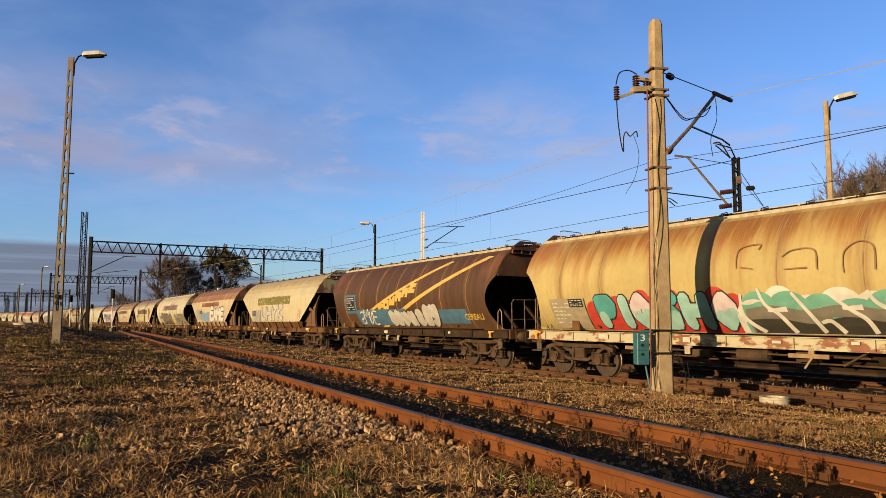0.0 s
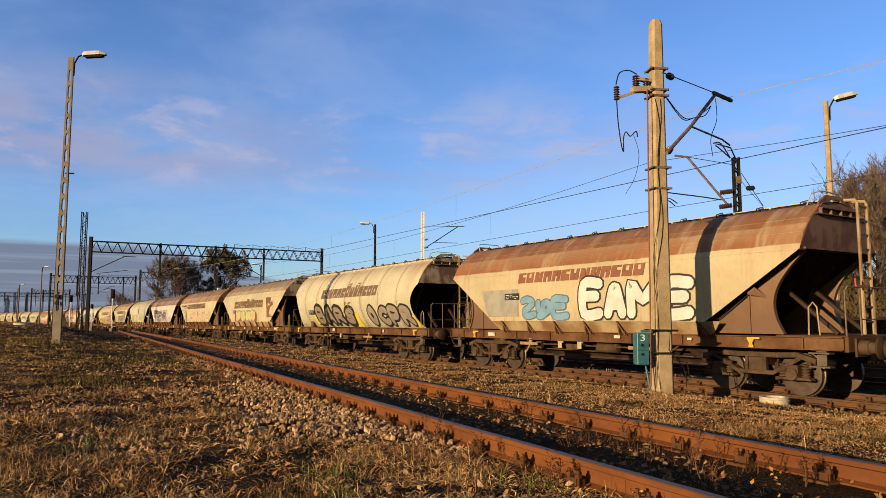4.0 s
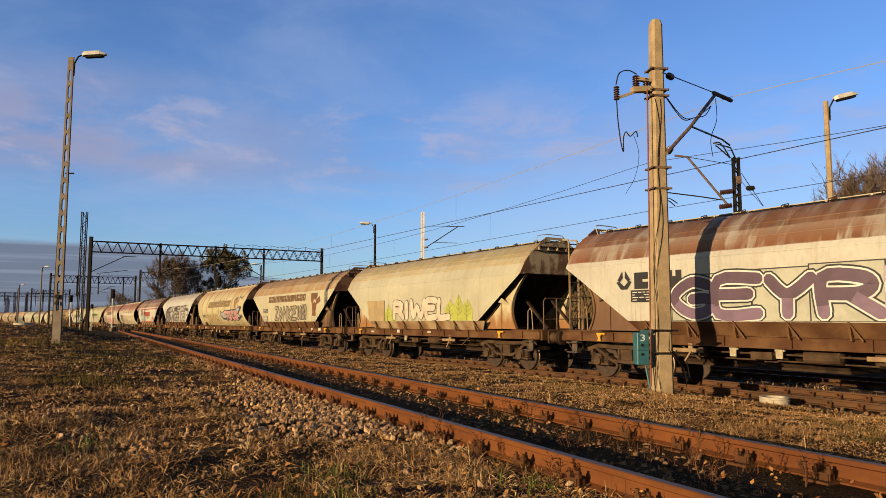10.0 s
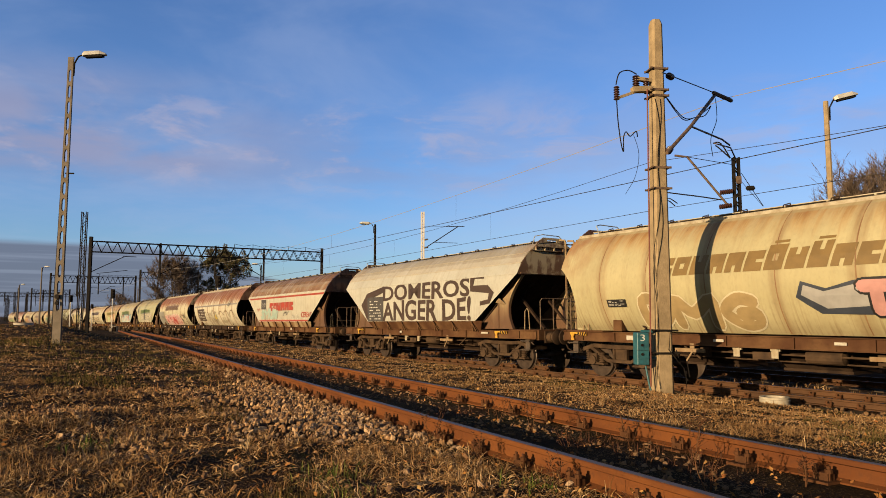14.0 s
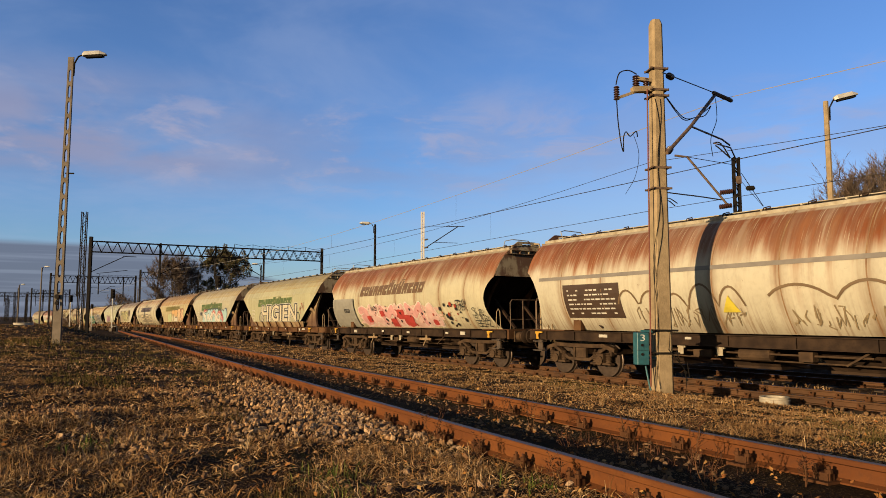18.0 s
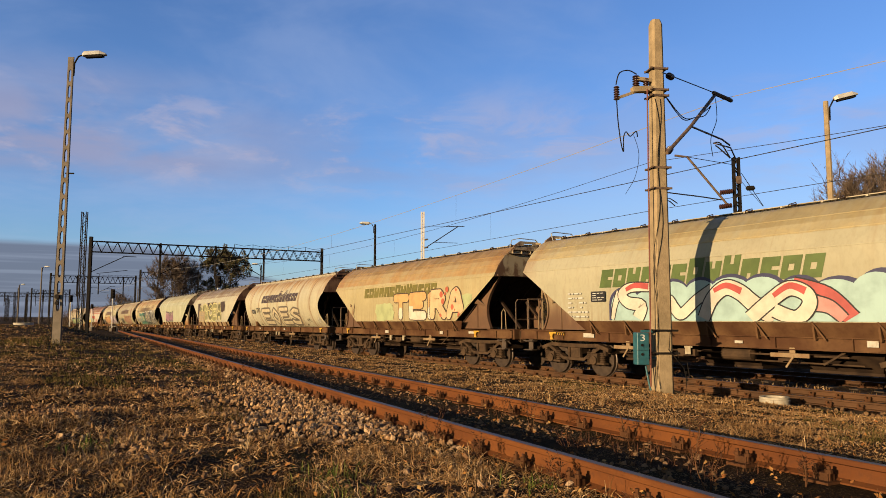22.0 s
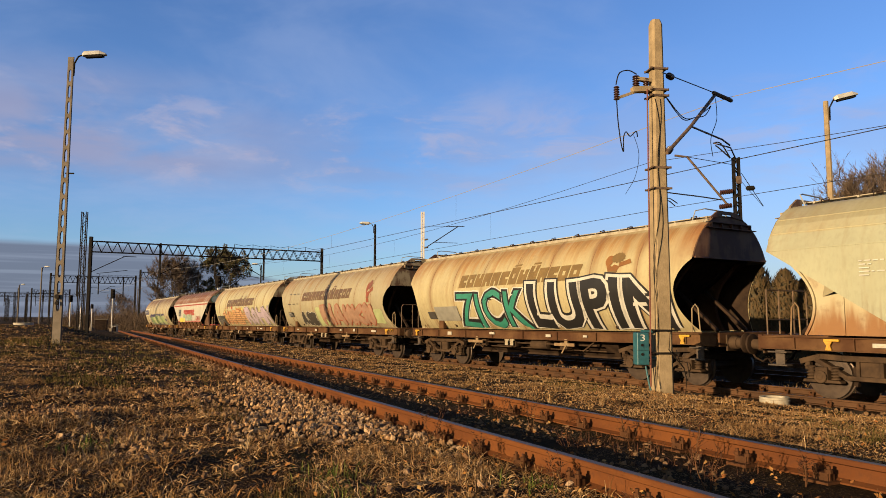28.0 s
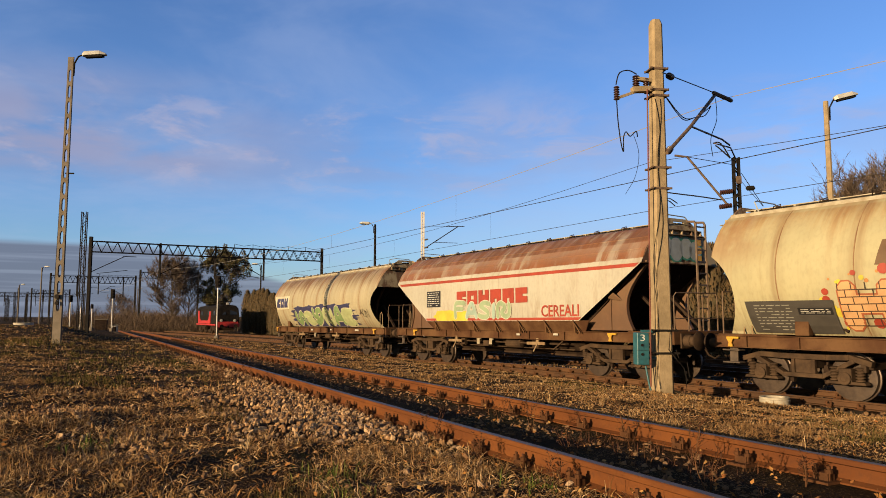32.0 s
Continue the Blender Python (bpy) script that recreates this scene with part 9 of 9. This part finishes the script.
piece(17, (-0.5, 2.7, 1.57, 2.66), "TEI", [(0.66, 0.4, 0.16)], DBROWN, 0.3, 0.035, seed=2, low=(0.74, 0.66, 0.52), soft=False, wob=0.03)
piece(17, (2.4, 4.75, 1.57, 2.8), "RA", [(0.72, 0.5, 0.28)], DBROWN, 0.27, 0.035, seed=2, soft=False, wob=0.03)
dots(17, (3.0, 4.5, 1.66, 2.7), [(0.55, 0.14, 0.07)], 13, 17)
scrawl(17, (-5.23, -4.36, 1.54, 2.40), RUSTY, 14)
brand(18, (-3.13, 3.00, 2.69, 3.14), DBROWN, 13, 0.25)
piece(18, (-2.93, 3.42, 1.32, 2.44), "EOES", [(0.6, 0.5, 0.33)], (0.17, 0.14, 0.11), 0.16, 0.085, seed=5, wob=0.04, lean=-0.15, soft=False)
word(18, (-4.05, -3.33, 2.12, 2.41), "STRAX", BLACK, None, 0.0)
sign(18, (-5.03, -4.35, 2.07, 2.32), BLACK, 4)
ringmark(18, (5.72, 5.88, 1.50, 1.74), WHITE)
scrawl(18, (4.12, 4.64, 1.45, 1.72), BLACK, 15)
blob(19, (-4.82, -3.77, 1.47, 3.13), DBROWN, 18)
blob(19, (-1.78, 0.99, 2.35, 3.18), DBROWN, 19)
blob(19, (2.17, 3.38, 2.27, 3.10), DBROWN, 20)
piece(19, (-4.1, 2.5, 1.57, 3.0), "N2CEA", [(0.16, 0.15, 0.07), (0.3, 0.28, 0.12)], PALEY, 0.2, 0.07, seed=4, wob=0.06)
humps(19, (-3.9, 2.4, 1.7, 2.7), PALEY, 6, 5, 0.06)
panel(19, (-4.30, -2.43, 1.50, 2.39), TANP)
lines(19, (-4.12, -2.59, 1.61, 2.26), GREY, 5)
scrawl(19, (0.56, 1.84, 1.51, 1.72), WHITE, 19)
blob(20, (-3.28, -2.72, 1.58, 2.49), FADED, 21)
piece(20, (-3.0, 0.35, 1.57, 2.55), "REGA", [(0.36, 0.19, 0.24)], BLACK, 0.3, 0.07, seed=3, wob=0.06)
humps(20, (-2.9, 0.2, 2.1, 2.42), CREAMP, 6, 4, 0.04)
dots(20, (-2.90, -0.14, 1.67, 2.23), [GREENL], 6, 5)
scrawl(20, (0.51, 0.97, 1.60, 2.08), CREAMP, 17)
lines(20, (-4.80, -4.34, 2.41, 2.75), WHITE, 5)
brand(21, (-3.35, 2.82, 2.71, 3.15), OCHB, 13, 0.25)
emblem(21, (3.69, 4.70, 2.70, 3.37), OCHB)
word(21, (-3.51, 0.22, 1.30, 2.51), "ZICK", TEALG, BLACK, 0.015, 0.05, WHITE)
word(21, (0.54, 5.76, 1.36, 2.63), "LUPIN", BLACK, WHITE, 0.04, 0.04, BLACK)
word(21, (5.59, 5.73, 2.21, 2.35), "2", BLACK, None, 0.03)
word(21, (5.59, 5.74, 2.02, 2.15), "0", BLACK, None, 0.03)
word(21, (5.60, 5.75, 1.84, 1.97), "2", BLACK, None, 0.03)
word(21, (5.63, 5.79, 1.65, 1.80), "0", BLACK, None, 0.03)
panel(21, (-5.11, -3.56, 1.57, 2.08), GREY)
panel(21, (-5.65, -5.16, 1.63, 1.90), SLATE)
brand(22, (-3.62, 2.59, 2.64, 3.10), BROWNL, 13, 0.25)
emblem(22, (4.21, 4.94, 2.39, 3.38), RUSTY)
lines(22, (-5.69, -3.90, 3.00, 3.12), BLACK, 1)
lines(22, (-5.62, -4.04, 2.46, 2.57), BLACK, 1)
blob(22, (-1.73, -0.43, 1.32, 2.32), PALEG, 22)
blob(22, (4.41, 5.70, 1.45, 2.10), PALEG, 23)
piece(22, (-3.95, -1.8, 1.33, 2.1), "ASE", [(0.07, 0.055, 0.045)], (0.66, 0.6, 0.48), 0.34, 0.035, seed=4, wob=0.08)
piece(22, (-1.1, 4.87, 1.35, 2.42), "RIA3K2", [(0.42, 0.25, 0.17)], (0.44, 0.12, 0.06), 0.3, 0.035, seed=7, wob=0.06, soft=False)
sign(22, (-5.70, -5.01, 1.81, 2.06), BLACK, 4)
brand(23, (-3.32, 2.84, 2.62, 3.09), BROWNL, 13, 0.25)
dots(23, (-4.42, 1.61, 1.36, 2.55), [ORANGE, BRIGHT, REDL], 130, 21)
piece(23, (-4.04, 1.28, 1.36, 2.38), "HAREM", [(0.7, 0.4, 0.19)], (0.42, 0.12, 0.05), 0.33, 0.03, seed=6, soft=False, wob=0.02)
bricks(23, (-4.04, 1.28, 1.35, 2.31), DBROWN)
piece(23, (1.45, 6.5, 1.33, 2.5), "ROHN", [(0.5, 0.4, 0.47)], BLACK, 0.28, 0.03, CREAMP, seed=4, lean=-0.4, soft=False, wob=0.03)
panel(23, (-6.09, -4.17, 1.32, 1.99), SLATE)
lines(23, (-5.90, -5.06, 1.36, 1.93), GREY, 9)
sign(23, (-4.93, -4.22, 1.70, 1.84), BLACK, 3)
brand(24, (-2.24, 1.82, 2.12, 2.59), REDL, 6, 0.0)
word(24, (2.39, 4.00, 1.68, 2.01), "CEREALI", REDL, None, 0.02)
blob(24, (-3.74, -1.49, 1.51, 1.94), BRIGHT, 24)
piece(24, (-2.39, 0.91, 1.6, 2.2), "FASI2", [(0.36, 0.46, 0.28), MINTF], (0.66, 0.62, 0.5), 0.26, 0.04, seed=4, wob=0.08)
sign(24, (-4.28, -3.34, 2.07, 2.66), BLACK, 7)
scrawl(24, (-5.58, -4.74, 1.34, 1.76), WHITE, 18)
panel(25, (-6.68, -4.26, 2.25, 2.99), CREAMP)
brand(25, (-6.27, -4.44, 2.35, 2.87), NAVY, 3, 0.0)
blob(25, (-4.14, 4.26, 1.10, 2.41), NAVY, 25)
piece(25, (-3.58, 4.01, 1.32, 2.24), "3142AE", [GREENF, PALEG], CREAMP, 0.3, 0.04, seed=4, wob=0.08)
scrawl(25, (4.69, 5.57, 1.67, 2.12), DBROWN, 20)
concrete_pole()

motions()
